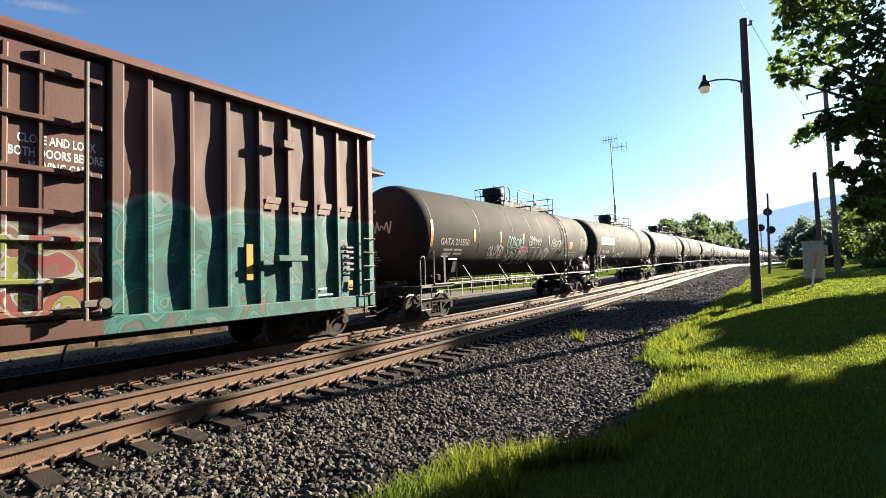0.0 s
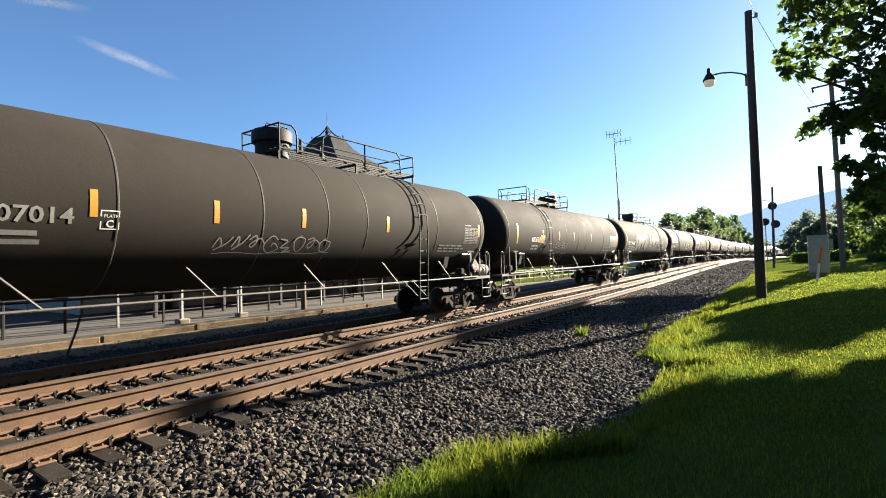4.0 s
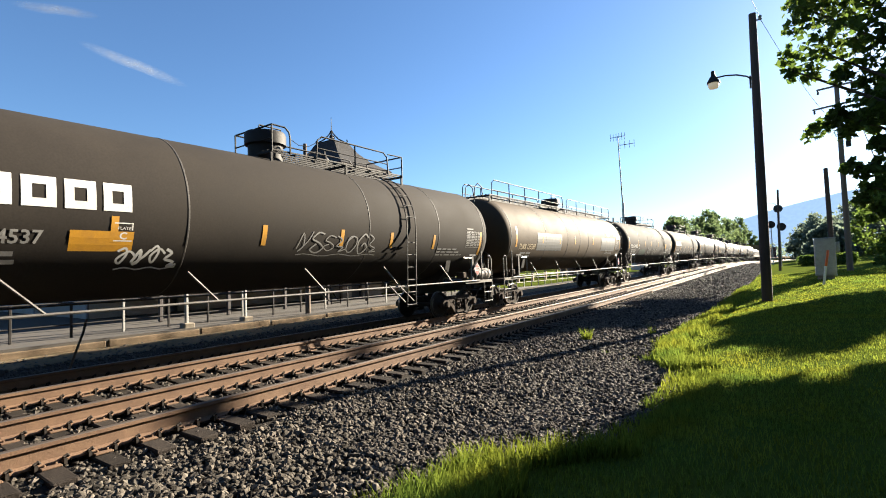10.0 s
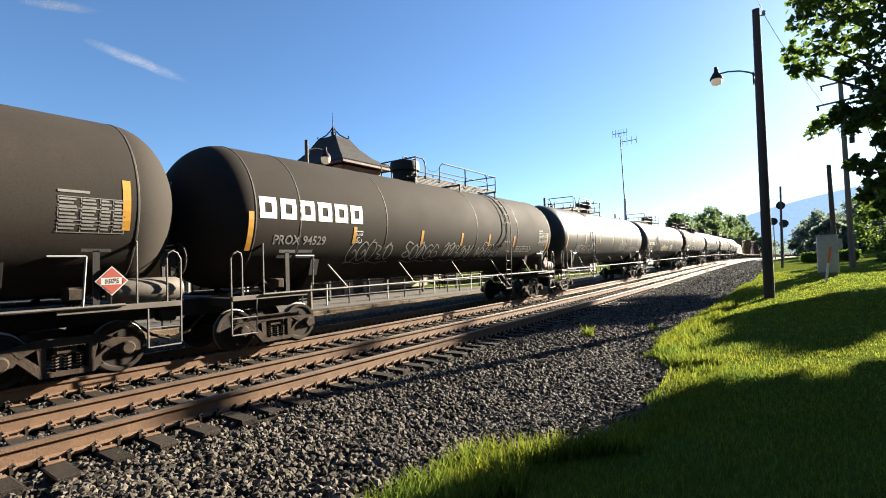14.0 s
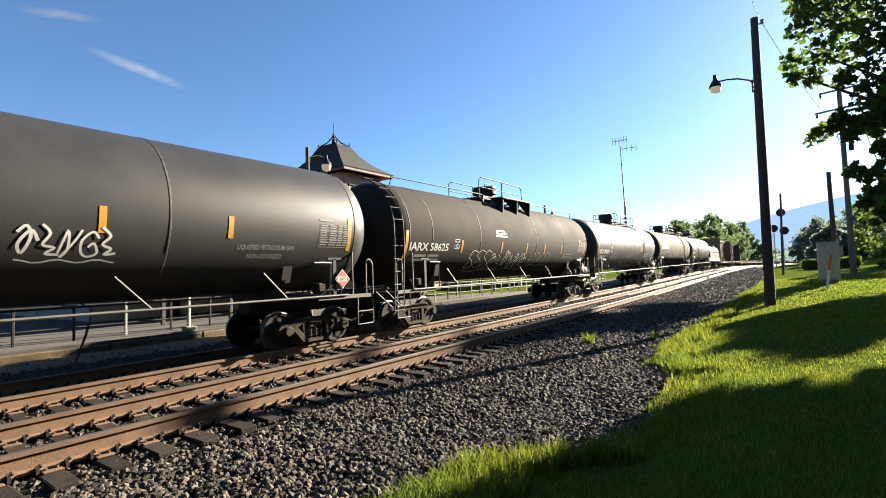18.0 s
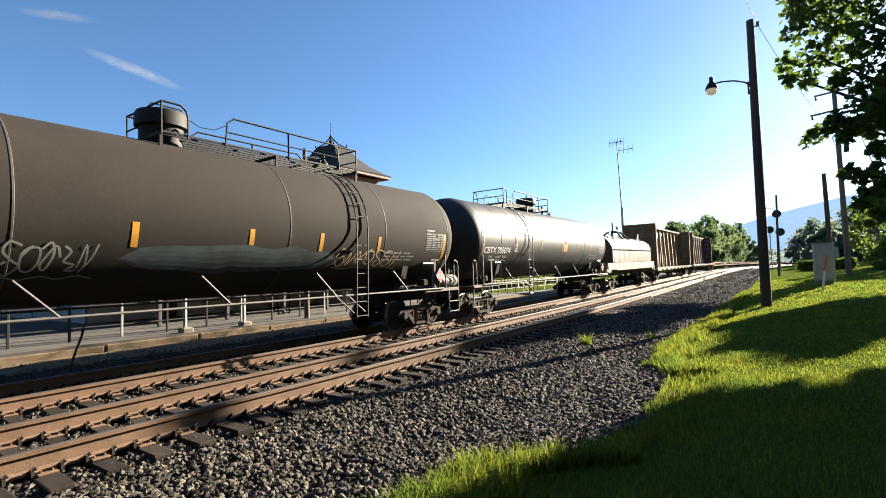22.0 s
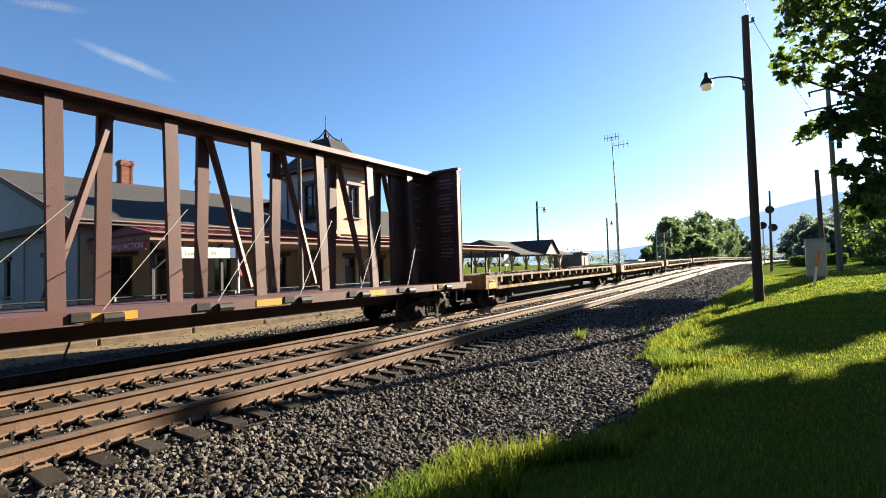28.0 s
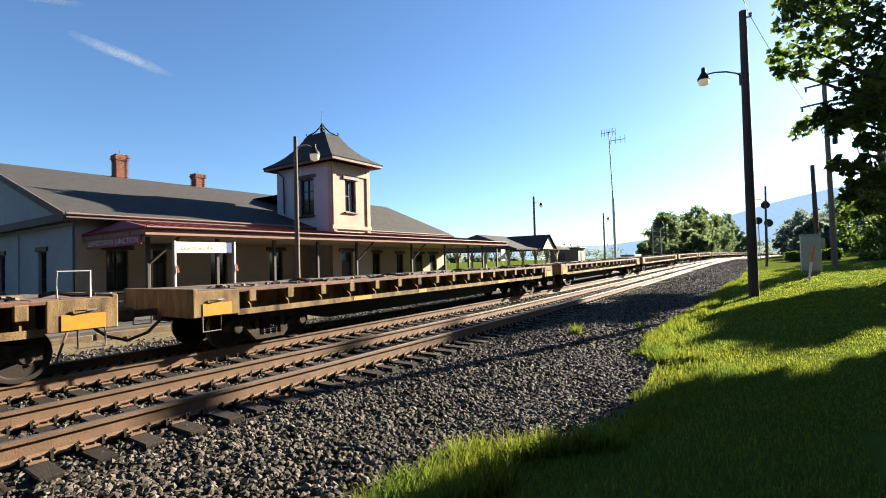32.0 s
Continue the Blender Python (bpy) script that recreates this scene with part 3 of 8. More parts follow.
def text_mesh(body, size, bold=0.0):
    """Flat lettering as bare vertices and faces."""
    key = (body, size, bold)
    if key not in TEXTS:
        cu = bpy.data.curves.new("lettering", "FONT")
        cu.body, cu.size, cu.resolution_u, cu.offset = body, size, 2, bold
        ob = bpy.data.objects.new("lettering", cu)
        scene.collection.objects.link(ob)
        dg = bpy.context.evaluated_depsgraph_get()
        me = bpy.data.meshes.new_from_object(ob.evaluated_get(dg))
        TEXTS[key] = ([tuple(v.co) for v in me.vertices], [tuple(p.vertices) for p in me.polygons])
        bpy.data.objects.remove(ob)
        bpy.data.meshes.remove(me)
        bpy.data.curves.remove(cu)
    return TEXTS[key]


def tank_text(s, body, u, v, size, bold=0.0, stretch=1.0):
    vs, fs = text_mesh(body, size, bold)
    s.add([wrap(u + x * stretch, v + y) for x, y, _ in vs], fs)


def tank_bars(s, u, v, w, rows, pitch=0.1, thick=0.05, seed=1):
    rnd = random.Random(seed)
    for i in range(rows):
        x = u
        while x < u + w * rnd.uniform(0.7, 1.0):
            d = rnd.uniform(0.12, 0.4)
            tank_patch(s, x, v - i * pitch, min(x + d, u + w), v - i * pitch - thick, 1)
            x += d + 0.06


def block_logo(s, u, v, w, hgt):
    """Six plain square-cut letter blocks, as shapes only."""
    n, gap = 6, 0.1
    lw = (w - gap * (n - 1)) / n
    t = lw * 0.3
    for i in range(n):
        a, b = u + i * (lw + gap), u + i * (lw + gap) + lw
        tank_patch(s, a, v, b, v - t, 1)
        tank_patch(s, a, v - hgt + t, b, v - hgt, 1)
        tank_patch(s, a, v - t, a + t, v - hgt + t, 2)
        tank_patch(s, b - t, v - t, b, v - hgt + t, 2)


# curved spray strokes in a unit box: hooks, loops and zigzags, no letters of any alphabet
STROKES = (((0.9, 0.8), (0.5, 1.0), (0.1, 0.7), (0.1, 0.25), (0.5, 0.0), (0.95, 0.25), (0.7, 0.55), (0.45, 0.4)), ((0.95, 0.9), (0.4, 1.0), (0.1, 0.72), (0.6, 0.5), (0.95, 0.25), (0.5, 0.0), (0.05, 0.2), (0.4, 0.45)),
           ((0.0, 0.75), (0.35, 1.0), (0.55, 0.6), (0.3, 0.15), (0.1, 0.45), (0.6, 0.85), (1.0, 0.55)), ((0.5, 1.0), (0.1, 0.7), (0.15, 0.2), (0.5, 0.0), (0.85, 0.3), (0.8, 0.8), (0.3, 0.9), (0.0, 0.6)),
           ((0.05, 0.2), (0.3, 0.9), (0.45, 0.3), (0.2, 0.05), (0.65, 0.5), (0.95, 0.95)), ((0.05, 0.95), (0.5, 0.75), (0.2, 0.4), (0.75, 0.3), (0.4, 0.02), (1.0, 0.1)))


def spray_path(rnd, cx, cy, w, hgt, slant=0.15):
    raw = STROKES[rnd.randrange(len(STROKES))]
    pts = [(cx + (x - 0.5 + rnd.uniform(-0.06, 0.06) + (y - 0.5) * slant) * w, cy + (y - 0.5 + rnd.uniform(-0.06, 0.06)) * hgt) for x, y in raw]
    out = []
    for k in range(len(pts) - 1):
        a, b, c, d = pts[max(k - 1, 0)], pts[k], pts[k + 1], pts[min(k + 2, len(pts) - 1)]
        for q in (0, 0.25, 0.5, 0.75):
            out.append(tuple(0.5 * (2 * b[n] + (c[n] - a[n]) * q + (2 * a[n] - 5 * b[n] + 4 * c[n] - d[n]) * q * q + (3 * b[n] - a[n] - 3 * c[n] + d[n]) * q ** 3) for n in (0, 1)))
    return out + [pts[-1]]


def scribble(s, u, v, w, hgt, seed, width=0.05, loops=7):
    rnd = random.Random(seed)
    step = w / loops
    for i in range(loops):
        tank_stroke(s, spray_path(rnd, u + step * (i + 0.5), v + rnd.uniform(-0.08, 0.08) * hgt, step * 1.05, hgt * rnd.uniform(0.75, 1.1)), width * rnd.uniform(0.7, 1.2), 1, 0.008 + 0.0006 * i)
    tank_stroke(s, [(u + w * j / 12, v - hgt * 0.62 + 0.06 * hgt * math.sin(j * 1.3 + seed)) for j in range(13)], width * 0.6, 1, 0.007)


def handrail_posts(s, x, y0, y1, zb, zt, n, r=0.022):
    s.pipe([(x, y0, zb), (x, y0 + 0.05, zt - 0.12), (x, y0 + 0.2, zt), (x, y1 - 0.2, zt), (x, y1 - 0.05, zt - 0.12), (x, y1, zb)], r, 6)
    s.pipe([(x, y0 + 0.03, (zb + zt) / 2), (x, y1 - 0.03, (zb + zt) / 2)], r * 0.8, 5)
    for i in range(1, n):
        y = y0 + (y1 - y0) * i / n
        s.pipe([(x, y, zb), (x, y, zt)], r, 5)


def tank_car(style, lad, seams, strips, e0, e1):
    """A pressure tank car between the couplings e0 and e1. Local y runs along the car, its origin lies on the rail tops."""
    car = thing("tank_car", "tank car", "tank car")
    y_a, y_b, hd = e0 + 1.12, e1 - 1.12, 1.04
    bow = [(r, math.sqrt(max(0.0, 1 - r ** 2.2))) for r in (math.sin(i * math.pi / 40) for i in range(21))]
    prof = [(R_TANK * r, y_a - hd * d) for r, d in bow]
    prof[0] = (0.02, prof[0][1])
    prof += [(R_TANK * r, y_b + hd * d) for r, d in reversed(bow)]
    prof[-1] = (0.02, prof[-1][1])
    prof = [(r, -z) for r, z in prof]
    tk = Shape().lathe(prof, 64, pose(0, 0, Z_TANK, 90))
    part("tank", tk, M["tank_brown"], car, "", 40)
    for y in (y_a, *seams, y_b):
        sm = Shape()
        ring = [(R_TANK - 0.003, y - 0.022), (R_TANK + 0.007, y - 0.012), (R_TANK + 0.007, y + 0.012), (R_TANK - 0.003, y + 0.022)]
        sm.lathe([(r, -z) for r, z in ring], 64, pose(0, 0, Z_TANK, 90), True)
        part("weld_seam", sm, M["seam_dark"], car, "", 40)
    add_trucks(car, (e0 + 1.95, e1 - 1.95))
    coupler(car, e0, e1)
    for k in (-1, 1):
        end, off = (e1, 0.35) if k > 0 else (e0, 0.6)

        def inn(d, end=end, k=k):
            return end - k * d

        st = Shape().box(0, inn(1.75), 0.98, 0.5, 2.9, 0.34, None, 0.02)
        st.prism([(-1.15, 1.55), (-0.75, 1.12), (0.75, 1.12), (1.15, 1.55), (1.3, 2.1), (-1.3, 2.1)], inn(2.9) - 0.12, inn(2.9) + 0.12)
        st.box(0, inn(2.2), 1.14, 1.4, 1.2, 0.05, None, 0.01)
        part("stub_sill", st, M["black_steel"], car)
        pf = Shape().box(0, inn(off + 0.32), 1.14, 2.9, 0.55, 0.05, None, 0.01).box(0, inn(off + 0.03), 1.08, 2.9, 0.05, 0.16)
        part("end_platform", pf, M["black_steel"], car, "dark grating end platform")
        for sx in (-1, 1):
            part("side_plate", Shape().box(sx * 1.46, inn(off + 0.95), 1.15, 0.03, 1.85, 0.1, None, 0.008), M["coil_grey"], car, "dusty grey side plate")
        for sx in (-1, 1):
            hr = Shape()
            x = sx * 1.45
            hr.pipe([(x, inn(off + 0.02), 0.45), (x, inn(off + 0.02), 1.95), (x, inn(off + 0.08), 2.06), (x, inn(off + 0.16), 2.1), (x, inn(off + 0.24), 2.06), (x, inn(off + 0.26), 1.95), (x, inn(off + 0.26), 1.14)], 0.02, 6)
            hr.pipe([(x, inn(off + 0.75), 1.1), (x, inn(off + 0.75), 2.25), (x, inn(off + 0.85), 2.36), (x - sx * 0.1, inn(off + 1.05), 2.38), (x - sx * 0.14, inn(off + 1.15), 2.35)], 0.02, 6)
            hr.pipe([(x, inn(off + 0.02), 0.42), (x, inn(off + 0.58), 0.42), (x, inn(off + 0.58), 1.1)], 0.02, 6)
            hr.pipe([(x, inn(off + 0.02), 0.75), (x, inn(off + 0.58), 0.75)], 0.016, 6)
            part("end_handrail", hr, M["rail_dark"], car, "dull bent-pipe end handrail and sill step")
            part("grab_post", Shape().box(x, inn(off + 1.35), 1.62, 0.03, 0.1, 0.95).box(x, inn(off + 1.35), 2.1, 0.03, 0.42, 0.05), M["black_steel"], car)
        for sx in (-1, 1):
            bx = Shape()
            bx.box(sx * 1.28, inn(1.5), 1.1, 0.3, 0.5, 0.06, None, 0.01)
            bx.pipe([(sx * 1.1, inn(1.9), 1.2), (sx * 1.2, inn(1.5), 1.5), (sx * 1.0, inn(1.3), 1.3)], 0.03, 5)
            bx.box(sx * 1.1, inn(1.9), 1.4, 0.3, 0.25, 0.22, None, 0.03)
            part("brake_rigging", bx, M["truck_iron"], car)
    for sx in (-1, 1):
        rl = Shape().pipe([(sx * 1.5, e0 + 1.3, 1.2), (sx * 1.5, e1 - 1.3, 1.2)], 0.024, 8)
        part("side_rail", rl, M["rail_dark"], car, "long dull side handrail")
        for i in range(5):
            y = e0 + 3.4 + i * (e1 - e0 - 6.8) / 4
            part("rail_brace", Shape().pipe([(sx * 1.5, y + 0.3, 1.2), (sx * 1.42, y - 0.25, 1.78)], 0.022, 6), M["rail_dark"], car)
    lad_y, bn_y = lad, -0.55
    y0, y1 = -0.9, lad + 0.75
    if style == "mid":
        y0, y1, bn_y = lad - 0.6, 0.6, -0.4
    if style == "low":
        y0, y1, bn_y = -1.6, 1.5, -0.2
    if style == "long":
        y0, y1, bn_y = -8.3, 8.3, -0.2
    top = Z_TANK + R_TANK
    for sx in (-1, 1):
        ld = Shape()
        for dy in (-0.2, 0.2):
            pts = [wrap(lad_y + dy, R_TANK * radians(a), None, sx, None, 0.07) for a in range(78, 4, -10)]
            pts += [(sx * (R_TANK + 0.07), lad_y + dy, 2.7), (sx * 1.6, lad_y + dy, 0.62)]
            ld.pipe(pts, 0.018, 5)
        for i in range(6):
            z = 0.66 + i * 0.36
            ld.pipe([(sx * 1.61, lad_y - 0.2, z), (sx * 1.61, lad_y + 0.2, z)], 0.015, 5)
        for a in range(10, 76, 13):
            ld.pipe([wrap(lad_y + d, R_TANK * radians(a), None, sx, None, 0.07) for d in (-0.2, 0.2)], 0.015, 5)
        for dy in (-0.75, -0.35):
            ld.pipe([(sx * 1.5, lad_y + dy - 0.1, 1.24), (sx * 1.6, lad_y + dy + 0.45, 0.75)], 0.02, 5)
        part("ladder", ld, M["black_steel"] if style != "mid" else M["rail_dark"], car, "narrow bent side ladder")
    if style != "plain":
        for i in range(9):
            part("platform_slat", Shape().box(-0.72 + i * 0.18, (y0 + y1) / 2, top + 0.112, 0.05, y1 - y0, 0.035), M["black_steel"], car)
        for y in (y0, (y0 + y1) / 2, y1):
            gr = Shape()
            gr.box(0, y, top + 0.07, 1.5, 0.06, 0.06)
            gr.box(0.72, y, top - 0.08, 0.05, 0.06, 0.36).box(-0.72, y, top - 0.08, 0.05, 0.06, 0.36)
            part("platform_bearer", gr, M["black_steel"], car, "black platform bearer on the tank's crown")
        for sx in (-1, 1):
            s = Shape()
            if style == "long":
                handrail_posts(s, sx * 0.72, -8.1, -0.2, top - 0.1, top + 0.74, 5)
                handrail_posts(s, sx * 0.72, 0.3, 8.3, top - 0.1, top + 0.68, 5)
            elif style == "low":
                s.pipe([(sx * 0.9, -7.4, top - 0.25), (sx * 0.9, -7.3, top + 0.08), (sx * 0.9, -2.0, top + 0.1)], 0.02, 6)
                handrail_posts(s, sx * 0.72, -1.9, 1.9, top + 0.05, top + 0.85, 2)
                s.pipe([(sx * 0.9, 2.0, top + 0.1), (sx * 0.9, 7.3, top + 0.08), (sx * 0.9, 7.4, top - 0.25)], 0.02, 6)
            else:
                g0, g1, far = (-0.38, 0.42, lad + 0.1) if style == "a" else (lad - 0.28, lad + 0.3, -0.5)
                zt = top + 0.7
                s.pipe([(sx * 0.75, y0, top + 0.05), (sx * 0.75, y0, zt)], 0.022, 6)
                s.pipe([(sx * 0.75, y0, zt), (sx * 0.75, g0 - 0.15, zt), (sx * 0.75, g0 - 0.03, zt - 0.1), (sx * 0.75, g0, zt - 0.25), (sx * 0.75, g0, top + 0.05)], 0.022, 6)
                handrail_posts(s, sx * 0.75, g1, far, top + 0.05, zt, 2)
                s.pipe([(sx * 0.75, far, zt - 0.02), (sx * 0.75, y1, zt)], 0.02, 6).pipe([(sx * 0.75, y1, zt), (sx * 0.75, y1, top + 0.05)], 0.022, 6)
                s.pipe([(sx * 0.75, g0, zt - 0.25), (sx * 0.75, g0 + (g1 - g0) * 0.3, zt - 0.36), (sx * 0.75, g0 + (g1 - g0) * 0.7, zt - 0.34), (sx * 0.75, g1, zt - 0.2)], 0.009, 4)
            part("top_railing", s, M["black_steel"], car, "black pipe safety railing")
        for y in (y0, y1) if style in ("a", "mid") else ():
            part("cross_rail", Shape().pipe([(-0.75, y, top + 0.7), (0.75, y, top + 0.7)], 0.022, 6).pipe([(-0.75, y, top + 0.38), (0.75, y, top + 0.38)], 0.018, 6), M["black_steel"], car)
    if style == "long":
        for x in (-0.22, 0.22):
            hoop = [(x, e0 + 0.75, 1.2), (x, e0 + 0.55, 2.0), (x, e0 + 0.5, 3.6), (x, e0 + 0.7, top + 0.45), (x, e0 + 0.95, top + 0.62), (x, e0 + 1.25, top + 0.5), (x, e0 + 1.35, top)]
            part("end_ladder", Shape().pipe(hoop, 0.022, 6), M["black_steel"], car, "black hooped end ladder")
    if style == "low":
        for y in (-0.9, 0.35, 1.6):
            for sx in (-1, 1):
                part("platform_bracket", Shape().add([(sx * 0.7, y, top + 0.05), (sx * 1.25, y, top + 0.03), (sx * 1.22, y, top - 0.62), (sx * 0.7, y + 0.05, top + 0.05), (sx * 1.25, y + 0.05, top + 0.03), (sx * 1.22, y + 0.05, top - 0.62)], [(0, 1, 2), (5, 4, 3), (0, 3, 4, 1), (1, 4, 5, 2), (2, 5, 3, 0)]), M["black_steel"], car)
        part("side_platform", Shape().box(1.0, 0.35, top + 0.06, 0.6, 2.7, 0.06).box(-1.0, 0.35, top + 0.06, 0.6, 2.7, 0.06), M["black_steel"], car)
    bn = Shape().lathe([(0.42, -0.1), (0.42, 0.35), (0.50, 0.37), (0.50, 0.62), (0.47, 0.68), (0.2, 0.72)], 20, pose(0, bn_y, top))
    bn.pipe([(0.2, bn_y - 0.35, top + 0.66), (0.2, bn_y - 0.3, top + 0.8), (0.2, bn_y + 0.3, top + 0.8), (0.2, bn_y + 0.35, top + 0.66)], 0.02, 5)
    part("bonnet", bn, M["black_steel"], car, "black protective valve bonnet", 40)
    for y in (*strips[1:], y_b - 0.24):
        ys = Shape()
        big, mid = y < -7 or y > 7, strips[0]
        tank_patch(ys, y, mid + (0.42 if big else 0.22), y + (0.12 if big else 0.11), mid - (0.42 if big else 0.22), 5)
        part("reflector_strip", ys, M["yellow_strip"], car, "yellow vertical reflector strip")
    for y in (e0 + 2.4, e1 - 2.1):
        bh = Shape()
        bh.pipe([(1.5, y - 0.25, 2.0), (1.5, y + 0.25, 2.0)], 0.018, 5).pipe([(1.5, y + 0.2, 1.2), (1.5, y + 0.25, 2.0)], 0.018, 5)
        part("grab_iron", bh, M["steel"], car)
    if style in ("a", "low"):
        rv = Shape().lathe([(0.03, -0.62), (0.17, -0.58), (0.21, -0.5), (0.21, 0.5), (0.17, 0.58), (0.03, 0.62)], 16, pose(1.2, e1 - 0.85, 1.42, 90))
        part("air_reservoir", rv, M["coil_grey"], car, "dusty grey air reservoir", 40)
    yp = e1 - 1.5
    pl = part("hazard_placard", Shape().add([(1.52, yp + d, 1.6 + e) for d, e in ((0, -0.24), (0.24, 0), (0, 0.24), (-0.24, 0))] + [(1.50, yp + d, 1.6 + e) for d, e in ((0, -0.24), (0.24, 0), (0, 0.24), (-0.24, 0))], [(0, 1, 2, 3), (7, 6, 5, 4), (0, 4, 5, 1), (1, 5, 6, 2), (2, 6, 7, 3), (3, 7, 4, 0)]), M["sign_pale"], car, "white-edged red diamond hazard placard")
    part("placard_face", Shape().add([(1.524, yp + d, 1.6 + e) for d, e in ((0, -0.215), (0.155, -0.06), (-0.155, -0.06), (0, 0.215), (0.155, 0.06), (-0.155, 0.06), (0.215, 0.0), (-0.215, 0.0))], [(0, 1, 2), (3, 5, 4), (1, 6, 4), (2, 5, 7)]), M["red_paint"], pl)
    vs, fc = text_mesh("1075", 0.11, 0.001)
    w = max(v[0] for v in vs)
    part("placard_number", Shape().add([(1.526, yp + (x - w / 2) * 0.95, 1.562 + z) for x, z, _ in vs], fc), M["black_steel"], pl)
    part("placard_holder", Shape().pipe([(1.44, yp, 1.1), (1.49, yp, 1.75)], 0.02, 5), M["black_steel"], car)
    if style in ("a", "low"):
        ring = [(1.0 + 0.3 * math.cos(a), e1 - 0.2, 1.95 + 0.3 * math.sin(a)) for a in (i * math.pi / 12 for i in range(25))]
        bw = Shape().pipe(ring, 0.022, 6, False)
        for i in range(5):
            a = i * 2 * math.pi / 5
            bw.pipe([(1.0, e1 - 0.22, 1.95), (1.0 + 0.3 * math.cos(a), e1 - 0.2, 1.95 + 0.3 * math.sin(a))], 0.016, 5)
        part("brake_wheel", bw, M["black_steel"], car, "black spoked handbrake wheel")
        part("brake_stand", Shape().box(1.0, e1 - 0.32, 1.6, 0.12, 0.12, 1.0, None, 0.02), M["black_steel"], car)
    return car


def flat_car(half):
    car = thing("flat_car", "weathered yellow flat car with a wooden deck and open side pockets", "flat car")
    add_trucks(car, (-half + 2.6, half - 2.6))
    coupler(car, -half, half)
    L = 2 * half - 1.4
    for sx in (-1, 1):
        mir = Matrix.Diagonal((sx, 1, 1, 1))
        part("side_web", Shape().prism([(0.92, 0.80), (0.96, 0.80), (0.96, 1.24), (0.92, 1.24)], -L / 2 + 0.9, L / 2 - 0.9, mir), M["flat_yellow"], car, "recessed yellow side web")
        part("bottom_flange", Shape().prism([(0.90, 0.74), (1.36, 0.74), (1.36, 0.86), (1.33, 0.86), (1.33, 0.795), (0.90, 0.795)], -L / 2 + 0.9, L / 2 - 0.9, mir), M["flat_yellow"], car)
        part("deck_edge", Shape().box(sx * 1.40, 0, 1.25, 0.05, L, 0.07, None, 0.008), M["edge_rust"], car, "rusty brown deck edge")
        n = 17
        for i in range(n):
            y = -L / 2 + 1.2 + i * (L - 2.4) / (n - 1)
            part("stake_pocket", Shape().box(sx * 1.40, y, 1.12, 0.09, 0.17, 0.24, None, 0.012), M["flat_yellow"], car)
            gus = [(0.96, 0.79), (1.345, 0.79), (1.345, 0.93), (0.96, 1.22)]
            part("web_stiffener", Shape().add([(sx * a, y + d, b) for d in (0, 0.03) for a, b in gus], [(0, 1, 2, 3), (7, 6, 5, 4), (0, 4, 5, 1), (1, 5, 6, 2), (2, 6, 7, 3), (3, 7, 4, 0)]), M["flat_yellow"], car)
    rnd = random.Random(8)
    planks = [Shape().box(0, 0, 0, 2.8, L / 44 - 0.012, 0.08, None, 0.01).mesh("deck_plank", M["deck_wood"]) for i in range(2)]
    for i in range(44):
        y = -L / 2 + (i + 0.5) * L / 44
        part("deck_plank", planks[i % 2], None, car, at=pose(rnd.uniform(-0.02, 0.02), y, 1.258 + rnd.uniform(-0.006, 0.006), 0, rnd.uniform(-0.2, 0.2), rnd.uniform(-0.2, 0.2)))
    for y in (-7.9, -6.4, -5.1, -3.7, -2.2, -0.4, 1.0, 2.6, 3.4, 5.2, 6.6, 7.6):
        if abs(y) < L / 2 - 0.4:
            db = Shape()
            for _ in range(14):
                a = rnd.uniform(0, 3.1)
                db.box(rnd.uniform(0.5, 1.3), y + rnd.uniform(-0.6, 0.6), 1.31 + rnd.uniform(0, 0.03), rnd.uniform(0.04, 0.2), rnd.uniform(0.03, 0.12), rnd.uniform(0.015, 0.06), Matrix.Rotation(a, 3, "Z") @ Matrix.Rotation(rnd.uniform(-0.4, 0.4), 3, "X"))
            tagged(part("deck_debris", db, M["debris"], car, "dark splinters and scraps on the deck"), kind="stuff")
    hp = Shape().pipe([(1.2, L / 2 - 0.7, 1.29), (1.2, L / 2 - 0.7, 1.72), (1.2, L / 2 - 0.25, 1.72), (1.2, L / 2 - 0.25, 1.29)], 0.018, 5)
    part("deck_hoop", hp, M["steel"], car, "pale bent-pipe hoop at the deck's end")
    for y, x in ((-6.2, 0.9), (-3.0, 1.1), (1.5, 0.7), (4.4, 1.15), (7.2, 0.95)):
        part("chain_tie", Shape().pipe([(x - 0.3, y, 1.33), (x - 0.1, y + 0.15, 1.38), (x + 0.1, y + 0.4, 1.32), (x + 0.2, y + 0.6, 1.34)], 0.035, 5), M["truck_iron"], car)
    for y, w in ((-L / 2 + 4.6, 0.7), (-L / 2 + 7.3, 0.4), (L / 2 - 5.2, 0.9)):
        part("fresh_paint_patch", Shape().box(1.363, y, 0.80, 0.006, w, 0.1), M["yellow_strip"], car, "fresh yellow paint on the lower flange")
    part("centre_sill", Shape().box(0, 0, 0.92, 0.5, L, 0.5), M["black_steel"], car)
    part("belly_sill", Shape().add([(sx * 0.29, y, z) for y, z in ((-6.6, 0.7), (-4.6, 0.26), (4.6, 0.26), (6.6, 0.7)) for sx in (-1, 1)], [(0, 1, 3, 2), (2, 3, 5, 4), (4, 5, 7, 6), (0, 2, 4, 6), (1, 7, 5, 3), (0, 6, 7, 1)]), M["black_steel"], car)
    for x in (-0.75, 0.75):
        part("stringer", Shape().box(x, 0, 1.0, 0.1, L, 0.2), M["black_steel"], car)
